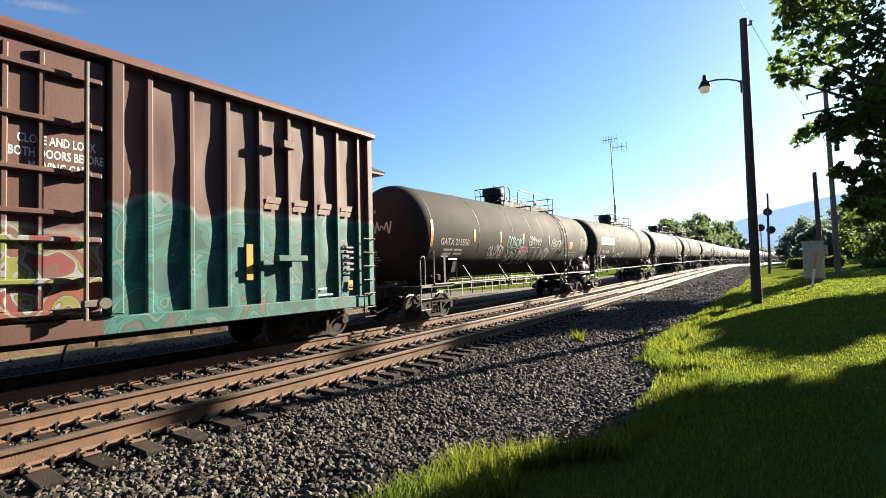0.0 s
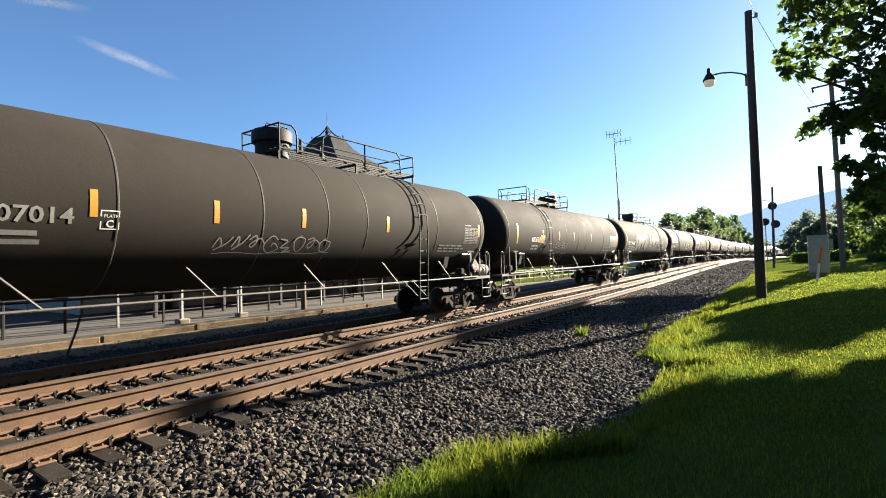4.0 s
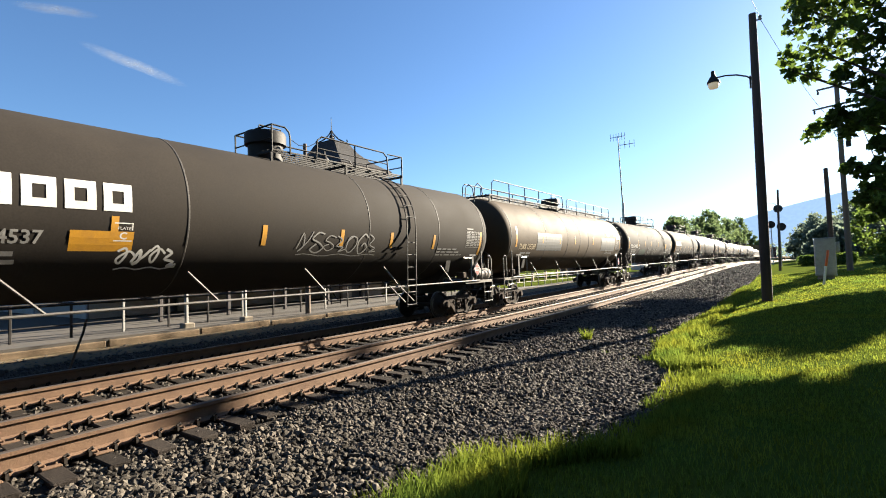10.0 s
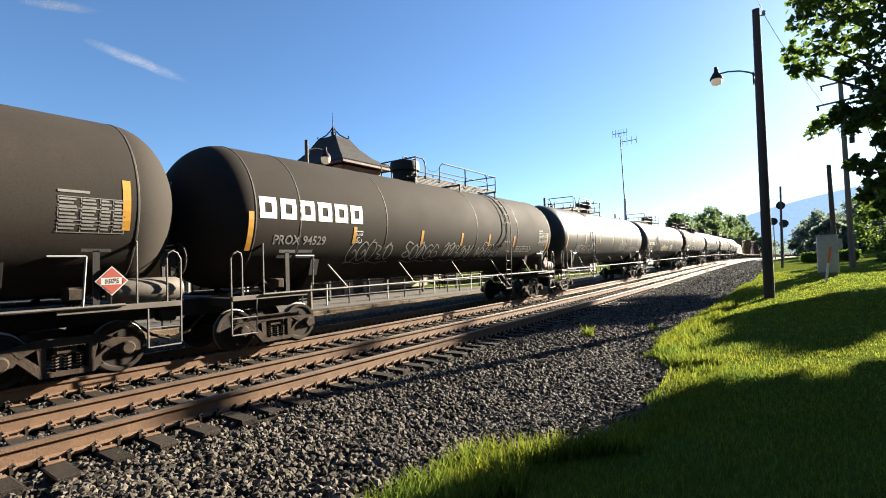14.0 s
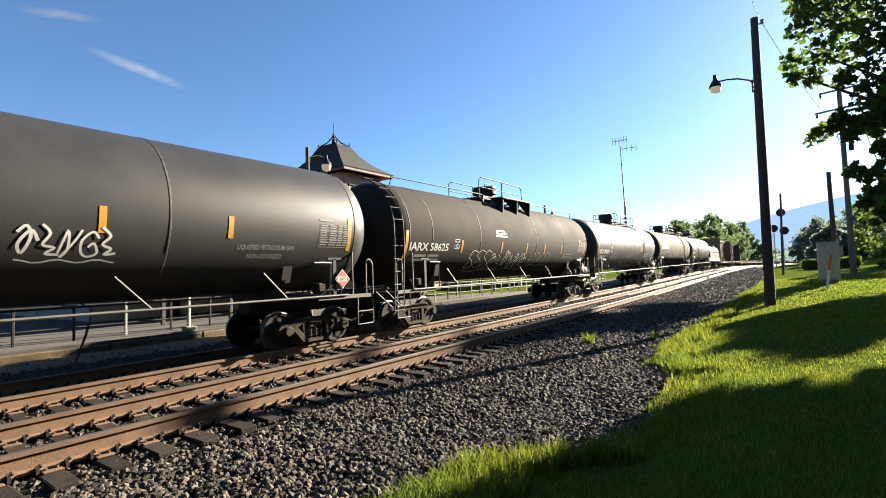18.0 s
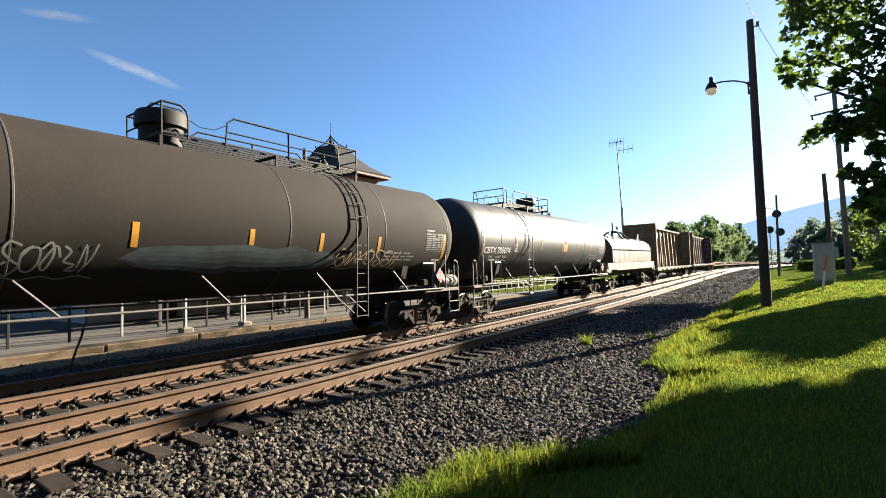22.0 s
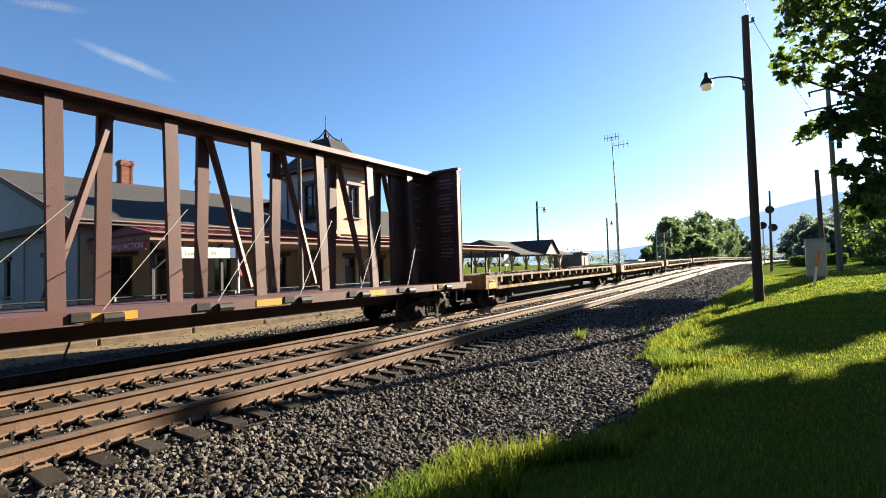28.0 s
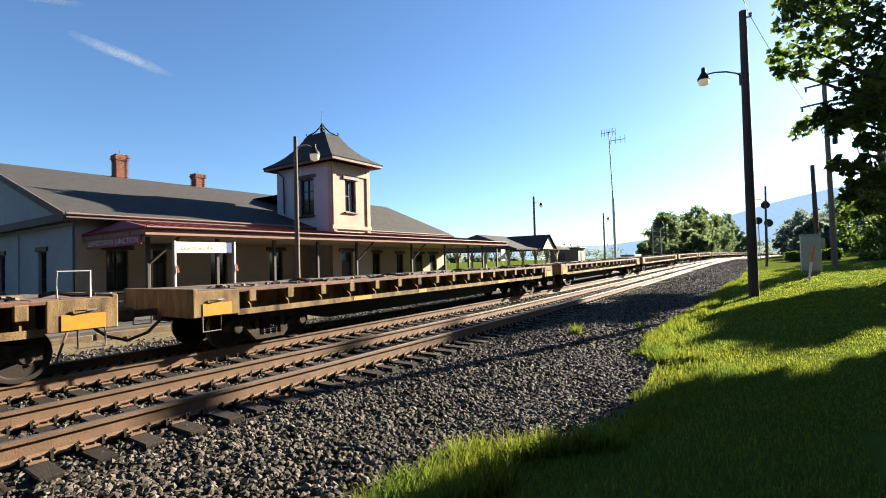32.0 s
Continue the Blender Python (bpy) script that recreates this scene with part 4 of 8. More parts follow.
    for k in (-1, 1):
        e = Shape().box(0, k * (L / 2 + 0.02), 1.05, 2.86, 0.1, 0.56, None, 0.02).box(1.39, k * (L / 2 - 0.45), 1.03, 0.08, 0.9, 0.5, None, 0.01).box(-1.39, k * (L / 2 - 0.45), 1.03, 0.08, 0.9, 0.5, None, 0.01)
        part("end_sill", e, M["flat_yellow"], car)
        part("yellow_plate", Shape().box(1.435, k * (L / 2 - 0.42), 0.92, 0.012, 0.6, 0.24), M["yellow_strip"], car, "bright yellow reflective plate")
        for sx in (-1, 1):
            st = Shape()
            st.pipe([(sx * 1.42, k * (L / 2 - 0.12), 0.85), (sx * 1.42, k * (L / 2 - 0.12), 0.5), (sx * 1.42, k * (L / 2 - 0.5), 0.5), (sx * 1.42, k * (L / 2 - 0.5), 0.85)], 0.018, 5)
            st.pipe([(sx * 1.45, k * (L / 2 - 0.25), 1.1), (sx * 1.49, k * (L / 2 - 0.4), 1.1), (sx * 1.45, k * (L / 2 - 0.55), 1.1)], 0.014, 5)
            part("sill_step", st, M["rail_dark"], car)
    return car


def sprayed(name, base, top, y0, y1, fills, scale):
    """Paint with sprayed shapes below a wavy line at height top, between y0 and y1 along the car."""
    ma = surface(name, base, 0.65, 0, tuple(c * 0.6 for c in base), 0.6, 1.4, 40, 0.1, streak=0.7)
    nt = ma.node_tree
    nodes, link = nt.nodes, nt.links.new
    tc, sep = nodes.new("ShaderNodeTexCoord"), nodes.new("ShaderNodeSeparateXYZ")
    link(tc.outputs["Object"], sep.inputs[0])
    wave = nodes.new("ShaderNodeTexNoise")
    wave.inputs["Scale"].default_value = 1.1
    link(tc.outputs["Object"], wave.inputs["Vector"])

    def calc(op, a, b):
        n = nodes.new("ShaderNodeMath")
        n.operation = op
        for i, v in enumerate((a, b)):
            if isinstance(v, (int, float)):
                n.inputs[i].default_value = v
            else:
                link(v, n.inputs[i])
        return n.outputs[0]

    edge = calc("ADD", calc("MULTIPLY", wave.outputs[0], 1.1), top - 0.55)
    soft = nodes.new("ShaderNodeMapRange")
    soft.inputs[1].default_value, soft.inputs[2].default_value = -0.06, 0.06
    link(calc("SUBTRACT", edge, sep.outputs[2]), soft.inputs[0])
    mask = calc("MULTIPLY", calc("MULTIPLY", soft.outputs[0], calc("GREATER_THAN", sep.outputs[1], y0)), calc("LESS_THAN", sep.outputs[1], y1))
    vo = nodes.new("ShaderNodeTexNoise")
    vo.inputs["Scale"].default_value, vo.inputs["Detail"].default_value, vo.inputs["Distortion"].default_value = scale, 0, 1.2
    link(tc.outputs["Object"], vo.inputs["Vector"])
    ramp = nodes.new("ShaderNodeValToRGB")
    ramp.color_ramp.interpolation = "CONSTANT"
    els = ramp.color_ramp.elements
    for i, (pos, col) in enumerate(fills):
        e = els[i] if i < 2 else els.new(pos)
        e.position, e.color = pos, (*col, 1)
    link(vo.outputs[0], ramp.inputs[0])
    b = nodes["Principled BSDF"]
    old = b.inputs["Base Color"].links[0].from_socket
    mix = nodes.new("ShaderNodeMix")
    mix.data_type = "RGBA"
    link(mask, mix.inputs[0])
    link(old, mix.inputs[6])
    rim = nodes.new("ShaderNodeMix")
    rim.data_type = "RGBA"
    rim.inputs[7].default_value = (0.16, 0.165, 0.16, 1)
    near = nodes.new("ShaderNodeMapRange")
    near.inputs[1].default_value, near.inputs[2].default_value, near.inputs[3].default_value, near.inputs[4].default_value = 0.05, 0.16, 0.8, 0.0
    link(calc("SUBTRACT", edge, sep.outputs[2]), near.inputs[0])
    link(near.outputs[0], rim.inputs[0])
    link(ramp.outputs[0], rim.inputs[6])
    link(rim.outputs[2], mix.inputs[7])
    link(mix.outputs[2], b.inputs["Base Color"])
    return ma


GREEN, TEAL, DARKG = (0.012, 0.095, 0.07), (0.02, 0.12, 0.11), (0.009, 0.06, 0.047)
M["box_side"] = sprayed("boxcar_brown_with_green_spray", (0.085, 0.035, 0.025), 3.0, 1.45, 8.5, [(0.0, DARKG), (0.36, GREEN), (0.43, DARKG), (0.445, TEAL), (0.52, DARKG), (0.53, GREEN), (0.57, (0.08, 0.13, 0.125)), (0.60, DARKG), (0.612, GREEN), (0.665, DARKG), (0.68, (0.09, 0.06, 0.055)), (0.72, GREEN)], 1.5)
M["box_door"] = sprayed("boxcar_door_with_colour_spray", (0.09, 0.037, 0.026), 2.55, -3.5, 1.5, [(0.0, (0.175, 0.04, 0.02)), (0.40, (0.11, 0.045, 0.03)), (0.455, (0.2, 0.2, 0.2)), (0.465, (0.14, 0.15, 0.025)), (0.52, (0.03, 0.025, 0.025)), (0.53, (0.21, 0.21, 0.21)), (0.58, (0.11, 0.05, 0.035)), (0.63, (0.15, 0.025, 0.025)), (0.70, (0.2, 0.2, 0.2))], 1.7)


def box_car():
    car = thing("box_car", "brown ribbed boxcar with green and coloured spray paint below", "boxcar")
    half = 9.45
    add_trucks(car, (-half + 3.15, half - 3.15))
    coupler(car, -half, half)
    L, zb, zt = 15.8, 1.0, 5.38
    n, q = 90, 14
    for sx in (-1, 1):
        s = Shape()
        s.v = [(sx * (1.42 + 0.03 * noise.noise((y * 1.7, z * 1.3, sx)) + (0.02 * noise.noise((y * 4, z * 0.9, 4.0)))), y, z) for z in (zb + (zt - zb) * j / q for j in range(q + 1)) for y in (-L / 2 + L * i / n for i in range(n + 1))]
        s.f = [(j * (n + 1) + i, j * (n + 1) + i + 1, (j + 1) * (n + 1) + i + 1, (j + 1) * (n + 1) + i) for j in range(q) for i in range(n)]
        s.m = [0] * len(s.f)
        part("side_wall", s, M["box_side"], car, "dented ribbed steel side", 60)
        part("inner_lining", Shape().box(sx * 1.33, 0, (zb + zt) / 2, 0.05, L - 0.1, zt - zb), M["black_steel"], car)
        ys = [2.18, 2.92, 3.66, 4.41, 5.15, 5.89, 6.63, 7.37]
        for y in ys + [-y for y in ys] + ([] if sx > 0 else [0.7, -0.7]):
            part("side_post", Shape().box(sx * 1.462, y, (zb + zt) / 2, 0.105, 0.11, zt - zb - 0.1, None, 0.02), M["box_side"], car)
        part("corner_post", Shape().box(sx * 1.46, L / 2 - 0.1, (zb + zt) / 2, 0.12, 0.2, zt - zb, None, 0.02), M["box_side"], car)
        part("side_sill", Shape().box(sx * 1.50, 0, zb - 0.08, 0.12, L, 0.3, None, 0.02), M["box_side"], car)
        part("top_chord", Shape().box(sx * 1.52, 0, zt - 0.02, 0.2, L + 0.1, 0.13, None, 0.02), M["box_brown"], car)
    part("roof", Shape().prism([(-1.6, zt + 0.03), (1.6, zt + 0.03), (1.5, zt + 0.13), (0, zt + 0.25), (-1.5, zt + 0.13)], -L / 2, L / 2), M["box_brown"], car)
    for k in (-1, 1):
        e = Shape().box(0, k * (L / 2 - 0.03), (zb + zt) / 2, 2.84, 0.06, zt - zb)
        for i in range(6):
            e.box(0, k * (L / 2 + 0.03), zb + 0.4 + i * 0.66, 2.5, 0.1, 0.22, None, 0.04)
        part("end_wall", e, M["box_brown"], car)
        part("draft_sill", Shape().box(0, k * (half - 1.1), 0.9, 0.5, 1.8, 0.34, None, 0.02), M["black_steel"], car)
    part("floor_frame", Shape().box(0, 0, 0.95, 2.7, L, 0.2).box(0, 0, 0.75, 0.5, L, 0.4), M["black_steel"], car)
    d = Shape().box(1.50, -0.55, (zb + zt) / 2 - 0.05, 0.06, 4.0, zt - zb - 0.3)
    door = part("plug_door", d, M["box_door"], car, "brown plug door with locking bars and sprayed colours")
    for z in (1.2, 1.67, 2.3, 2.7, 3.33, 4.1, 4.85):
        part("door_rib", Shape().box(1.58, -0.55, z, 0.11, 3.9, 0.09, None, 0.02), M["box_door"], door)
    for y in (-2.3, -1.4, -0.5, 0.2, 0.62):
        part("door_stile", Shape().box(1.56, y, (zb + zt) / 2, 0.07, 0.08, zt - zb - 0.5, None, 0.015), M["box_door"], door)
    for y in (-1.9, 1.15):
        bar = part("locking_bar", Shape().pipe([(1.72, y, 1.05), (1.72, y, 5.1)], 0.032, 8), M["coil_grey"], door, "pale vertical locking bar")
        part("bar_gear", Shape().box(1.7, y + 0.12, 1.3, 0.12, 0.34, 0.12, None, 0.02).lathe([(0.09, -0.03), (0.09, 0.03)], 10, pose(1.74, y + 0.25, 1.3, 0, 90)), M["coil_grey"], bar)
        for z in (1.67, 2.7, 3.33, 4.1):
            part("bar_guide", Shape().box(1.67, y, z, 0.1, 0.14, 0.09, None, 0.01), M["box_door"], bar)
    for y in (1.62, -2.72):
        part("door_post", Shape().box(1.54, y, (zb + zt) / 2, 0.2, 0.2, zt - zb - 0.2, None, 0.02), M["box_side"], car)
    part("lock_bracket", Shape().box(1.62, 5.0, 4.55, 0.18, 0.3, 0.18, None, 0.02), M["box_brown"], car)
    part("jack_pad", Shape().box(1.62, 5.1, 2.02, 0.14, 0.8, 0.14, None, 0.02), M["box_side"], car)
    for y, z, w in ((6.0, 1.3, 0.5), (6.2, 1.15, 0.5)):
        part("stencil_bar", Shape().box(1.463, y, z, 0.004, w, 0.04), M["white_paint"], car)
    for z in (1.75, 1.9, 2.05, 2.2, 2.32):
        part("stencil_bar", Shape().box(1.463, 7.0, z, 0.004, 0.4, 0.05), M["grey_paint"], car)
    for y, cz in ((4.15, 1.75), (7.05, 1.15)):
        part("reflector_strip", Shape().box(1.468, y, cz + 0.2, 0.004, 0.15, 0.75 if y < 5 else 0.25), M["yellow_strip"], car)
    for i, y in enumerate((4.5, 5.25, 6.0, 6.7)):
        lg = Shape().add([(1.468, y + a, 3.1 + b) for a, b in ((0, 0), (0.36, 0), (0.40, 0.12), (0.04, 0.12))], [(0, 1, 2, 3)]).add([(1.468, y + a, 3.24 + b) for a, b in ((0.05, 0), (0.42, 0), (0.46, 0.14), (0.09, 0.14))], [(0, 1, 2, 3)])
        part("faded_logo_block", lg, M["faint_logo"], car)
    for i, line in enumerate(("CLOSE AND LOCK", "BOTH DOORS BEFORE", "MOVING CAR")):
        vs, fc = text_mesh(line, 0.19, 0.004)
        w = max(v[0] for v in vs)
        part("stencil", Shape().add([(1.532, 0.85 + (x - w / 2) * 0.62, 3.72 - i * 0.2 + y) for x, y, _ in vs], fc), M["white_paint"], car, "white stencilled warning")
    for k in (-1, 1):
        y = k * (L / 2 - 0.02)
        for sx in (-1, 1):
            ld = Shape()
            for i in range(6):
                ld.pipe([(sx * 1.56, y - k * 0.5, 0.75 + i * 0.36), (sx * 1.62, y - k * 0.5, 0.75 + i * 0.36), (sx * 1.62, y - k * 0.05, 0.75 + i * 0.36), (sx * 1.5, y, 0.75 + i * 0.36)], 0.015, 5)
            ld.pipe([(sx * 1.62, y - k * 0.5, 0.5), (sx * 1.62, y - k * 0.5, 2.7)], 0.016, 5).pipe([(sx * 1.62, y - k * 0.06, 0.5), (sx * 1.62, y - k * 0.06, 2.7)], 0.016, 5)
            ld.pipe([(sx * 1.62, y - k * 0.06, 0.5), (sx * 1.62, y - k * 0.5, 0.5)], 0.016, 5)
            part("corner_ladder", ld, M["box_brown"], car)
    return car


def centerbeam_car(material, name_label):
    car = thing("centerbeam_car", name_label, "flat car")
    half, zd, zt = 10.58, 1.15, 5.1
    add_trucks(car, (-half + 2.7, half - 2.7))
    coupler(car, -half, half)
    L = 19.0
    yb = L / 2
    s = Shape().prism([(-0.45, zt - 0.13), (0.45, zt - 0.13), (0.45, zt), (-0.45, zt)], -yb, yb).prism([(-0.2, zt - 0.3), (0.2, zt - 0.3), (0.2, zt - 0.13), (-0.2, zt - 0.13)], -yb + 0.4, yb - 0.4)
    part("top_chord", s, material, car, "flat top chord of the centre beam")
    dk = Shape().prism([(-1.42, zd - 0.02), (0, zd + 0.02), (1.42, zd - 0.02), (1.42, zd - 0.12), (-1.42, zd - 0.12)], -yb, yb).prism([(-0.35, 0.7), (0.35, 0.6), (0.35, zd - 0.12), (-0.35, zd - 0.12)], -yb, yb)
    part("deck", dk, material, car)
    n = 16
    y0, y1 = -yb + 1.6, yb - 1.6
    for i in range(n + 1):
        y = y0 + (y1 - y0) * i / n
        for sx in (-1, 1):
            if (i % 2 == 0) != (sx > 0) and 0 < i < n:
                continue
            b = 0.42 * sx
            part("column", Shape().prism([(b - 0.06, zd), (b + 0.06, zd), (b * 0.62 + 0.06, zt - 0.2), (b * 0.62 - 0.06, zt - 0.2)], y - 0.13, y + 0.13), material, car)
            part("tie_down", Shape().box(sx * 1.44, y, zd - 0.08, 0.1, 0.3, 0.16, None, 0.02).lathe([(0.09, -0.15), (0.09, 0.15)], 8, pose(sx * 1.46, y + 0.45, zd - 0.12, 90)), M["black_steel"], car)
        if i % 2 == (0 if i < n / 2 else 1) and i < n:
            ya, yc = y, y + (y1 - y0) / n
            if i < n / 2:
                ya, yc = yc, ya
            part("diagonal_brace", Shape().pipe([(0, ya, zt - 0.3), (0, yc, zd + 0.2)], 0.085, 6), material, car)
        if i < n - 1 and i % 2 == 0:
            part("strap_cable", Shape().pipe([(1.45, y + 0.3, zd), (0.5, y + 2.2, zd + 1.9)], 0.008, 4), M["rail_dark"], car)
    for sx in (-1, 1):
        part("side_sill", Shape().box(sx * 1.42, 0, zd - 0.1, 0.08, L, 0.2), material, car)
    for i in range(6):
        part("yellow_plate", Shape().box(1.466, -8 + i * 3.2, zd - 0.1, 0.006, 0.9, 0.14), M["yellow_strip"], car)
    for k in (-1, 1):
        e = Shape().box(0, k * (yb - 0.12), (zd + zt) / 2, 2.84, 0.06, zt - zd).prism([(-0.05, zd), (0.05, zd), (0.05, zt), (-0.05, zt)], k * (yb - 0.15), k * (yb - 2.3))
        bh = part("bulkhead", e, material, car, "ribbed end bulkhead")
        for sx in (-1, 1):
            part("bulkhead_flange", Shape().box(sx * 1.38, k * (yb - 0.2), (zd + zt) / 2, 0.08, 0.26, zt - zd - 0.02, None, 0.01), material, bh)
        for x in (-0.5, 0.5):
            part("bulkhead_post", Shape().box(x, k * (yb - 0.05), (zd + zt) / 2, 0.14, 0.09, zt - zd), material, bh)
        for i in range(6):
            part("bulkhead_rib", Shape().box(0, k * (yb - 0.05), zd + 0.3 + i * 0.62, 2.7, 0.1, 0.1, None, 0.02), material, bh)
        part("bulkhead_cap", Shape().box(0, k * (yb - 0.15), zt + 0.04, 2.84, 0.22, 0.1, None, 0.02), material, bh)
        part("draft_sill", Shape().box(0, k * (half - 1.2), 0.95, 0.5, 2.0, 0.36, None, 0.02).box(0, k * (yb + 0.35), 1.1, 2.6, 0.7, 0.08, None, 0.02), M["black_steel"], car)
        if k > 0:
            rnd = random.Random(41)
            for i in range(22):
                w = rnd.uniform(0.3, 0.75)
                if i in (3, 9, 15):
                    continue
                for x0, ws in ((0.78, 1.0), (0, 0.6)):
                    c = rnd.uniform(-0.04, 0.04)
                    if x0:
                        part("stencil_bar", Shape().box(x0 + c, yb - 0.155, zt - 0.3 - i * 0.13, w, 0.006, 0.04 if i % 5 else 0.07), M["grey_paint"], car)
                    elif i % 2:
                        part("stencil_bar", Shape().box(0.054, yb - 0.9 + c, zt - 0.3 - i * 0.13, 0.006, w * ws, 0.045), M["grey_paint"], car)
        for sx in (-1, 1):
            st = Shape()
            st.pipe([(sx * 1.42, k * (yb - 0.1), 0.95), (sx * 1.42, k * (yb - 0.1), 0.5), (sx * 1.42, k * (yb - 0.6), 0.5), (sx * 1.42, k * (yb - 0.6), 0.95)], 0.02, 5)
            part("sill_step", st, M["rail_dark"], car)
    return car


def coil_car():
    car = thing("coil_car", "dusty tan coil car with a rounded steel hood", "coil car")
    half = 7.24
    add_trucks(car, (-half + 2.5, half - 2.5))
    coupler(car, -half, half)
    L = 2 * half - 1.5
    hl = 5.55
    out = [(-1.42, 1.85), (-1.42, 2.7)] + [(1.42 * math.cos(a), 2.7 + 1.06 * math.sin(a)) for a in (math.pi - i * math.pi / 14 for i in range(1, 14))] + [(1.42, 2.7), (1.42, 1.85)]
    part("hood", Shape().prism(out, -hl, hl), M["coil_tan"], car, "rounded dusty tan hood", 50)
    for i in range(9):
        y = -hl + 0.35 + i * (2 * hl - 0.7) / 8
        rib = [(x * 1.007, 2.75 + (z - 2.75) * 1.009) for x, z in out]
        part("hood_rib", Shape().prism(rib, y - 0.025, y + 0.025), M["coil_seam"], car, "", 50)
    for i in range(8):
        y = 0.4 + i * 0.55
        part("faded_letter_block", Shape().box(1.424, y - 0.1, 2.32, 0.004, 0.12, 0.44).box(1.424, y + 0.08, 2.48, 0.004, 0.22, 0.1).box(1.424, y + 0.06, 2.18, 0.004, 0.17, 0.1), M["faint_blue"], car)
    for sx in (-1, 1):
        sr = Shape()
        sr.pipe([(sx * 1.46, -hl, 2.72), (sx * 1.46, hl, 2.72)], 0.02, 5)
        for i in range(18):
            sr.box(sx * 1.45, -hl + 0.3 + i * (2 * hl - 0.6) / 17, 2.74, 0.06, 0.09, 0.06)
        part("hood_rail", sr, M["truck_iron"], car)
    for y in (-3.9, 3.9):
        for sx in (-1, 1):
            br = Shape()
            br.pipe([(sx * 0.95, y - 1.0, 3.45), (sx * 0.75, y + 0.4, 4.05), (sx * 0.95, y + 0.35, 3.47)], 0.05, 5).pipe([(sx * 0.75, y + 0.1, 3.95), (sx * 0.95, y + 0.3, 3.47)], 0.035, 5)
            part("stacking_bracket", br, M["black_steel"], car, "dark steel stacking bracket")
    part("lifting_frame", Shape().pipe([(-0.9, -0.9, 3.5), (-0.4, -0.45, 4.1), (0, -0.3, 4.2), (0.4, -0.45, 4.1), (0.9, -0.9, 3.5)], 0.07, 6).pipe([(-0.9, 0.9, 3.5), (-0.4, 0.45, 4.1), (0, 0.3, 4.2), (0.4, 0.45, 4.1), (0.9, 0.9, 3.5)], 0.07, 6).box(0, 0, 4.17, 0.5, 0.7, 0.14, None, 0.02), M["truck_iron"], car, "lifting frame on the hood's crown")
    part("underframe", Shape().box(0, 0, 1.55, 2.7, L + 0.4, 0.3).box(0, 0, 1.2, 0.6, L, 0.6), M["coil_grey"], car)
    for sx in (-1, 1):
        sl = Shape().box(sx * 1.38, 0, 1.6, 0.08, L + 0.3, 0.44, None, 0.01).box(sx * 1.5, 0, 1.36, 0.3, L - 2.2, 0.05)
        part("side_sill", sl, M["coil_sill"], car, "dusty tan side sill with a walkway")
        for i in range(12):
            y = -L / 2 + 1.5 + i * (L - 3.0) / 11
            part("walkway_bracket", Shape().add([(sx * 1.35, y, 1.0), (sx * 1.35, y, 1.35), (sx * 1.65, y, 1.35), (sx * 1.35, y + 0.03, 1.0), (sx * 1.35, y + 0.03, 1.35), (sx * 1.65, y + 0.03, 1.35)], [(0, 1, 2), (5, 4, 3), (0, 2, 5, 3), (1, 4, 5, 2), (0, 3, 4, 1)]), M["coil_sill"], car)
    for k in (-1, 1):
        pf = Shape().box(0, k * (half - 0.75), 1.42, 2.8, 0.9, 0.06).box(1.38, k * (half - 0.8), 1.3, 0.06, 0.9, 0.2)
        part("end_platform", pf, M["coil_grey"], car)
        for sx in (-1, 1):
            st = Shape()
            st.pipe([(sx * 1.42, k * (half - 0.5), 1.3), (sx * 1.42, k * (half - 0.5), 0.5), (sx * 1.42, k * (half - 0.95), 0.5), (sx * 1.42, k * (half - 0.95), 1.3)], 0.02, 5)
            st.pipe([(sx * 1.42, k * (half - 0.5), 0.85), (sx * 1.42, k * (half - 0.95), 0.85)], 0.016, 5)
            part("sill_step", st, M["rail_dark"], car)
    part("air_reservoir", Shape().lathe([(0.05, -0.5), (0.24, -0.45), (0.24, 0.45), (0.05, 0.5)], 14, pose(1.0, 1.6, 0.95, 90)), M["truck_iron"], car, "", 40)
    return car


CARS = []   # (thing, its middle's place along the train)


def stand(car, s0, s1):
    CARS.append((car, (s0 + s1) / 2))
    return car


stand(box_car(), -7.53, 11.37)
LABELS = {1: "dusty black tank car with pale sprayed scribbles", 2: "dusty black tank car with large white block lettering"}
# couplings along the train, and the middles from which each tank's markings are laid out
JOINTS = (11.37, 28.99, 46.63, 64.28, 82.68, 100.84, 118.29, 135.84, 153.91, 172.11, 189.49, 206.94, 224.92, 242.22, 259.12, 277.0, 294.0)
MIDS = (20.18, 38.11, 56.01, 73.9, 91.75, 109.58, 127.38, 145.14, 162.87, 180.56, 198.2, 215.8, 233.35, 250.85, 268.3, 285.7)
STYLE = {4: "mid", 6: "mid", 8: "long", 11: "mid", 12: "mid", 13: "low", 16: "mid"}
LADDER = {1: 4.05, 2: 3.4, 3: 3.55, 4: -4.25, 5: 4.1, 6: -3.6, 7: 3.1, 8: 7.6, 9: 3.95, 10: 3.65, 11: -3.6, 12: -4.35, 13: -7.9, 14: 3.25, 15: 3.6, 16: -3.6}
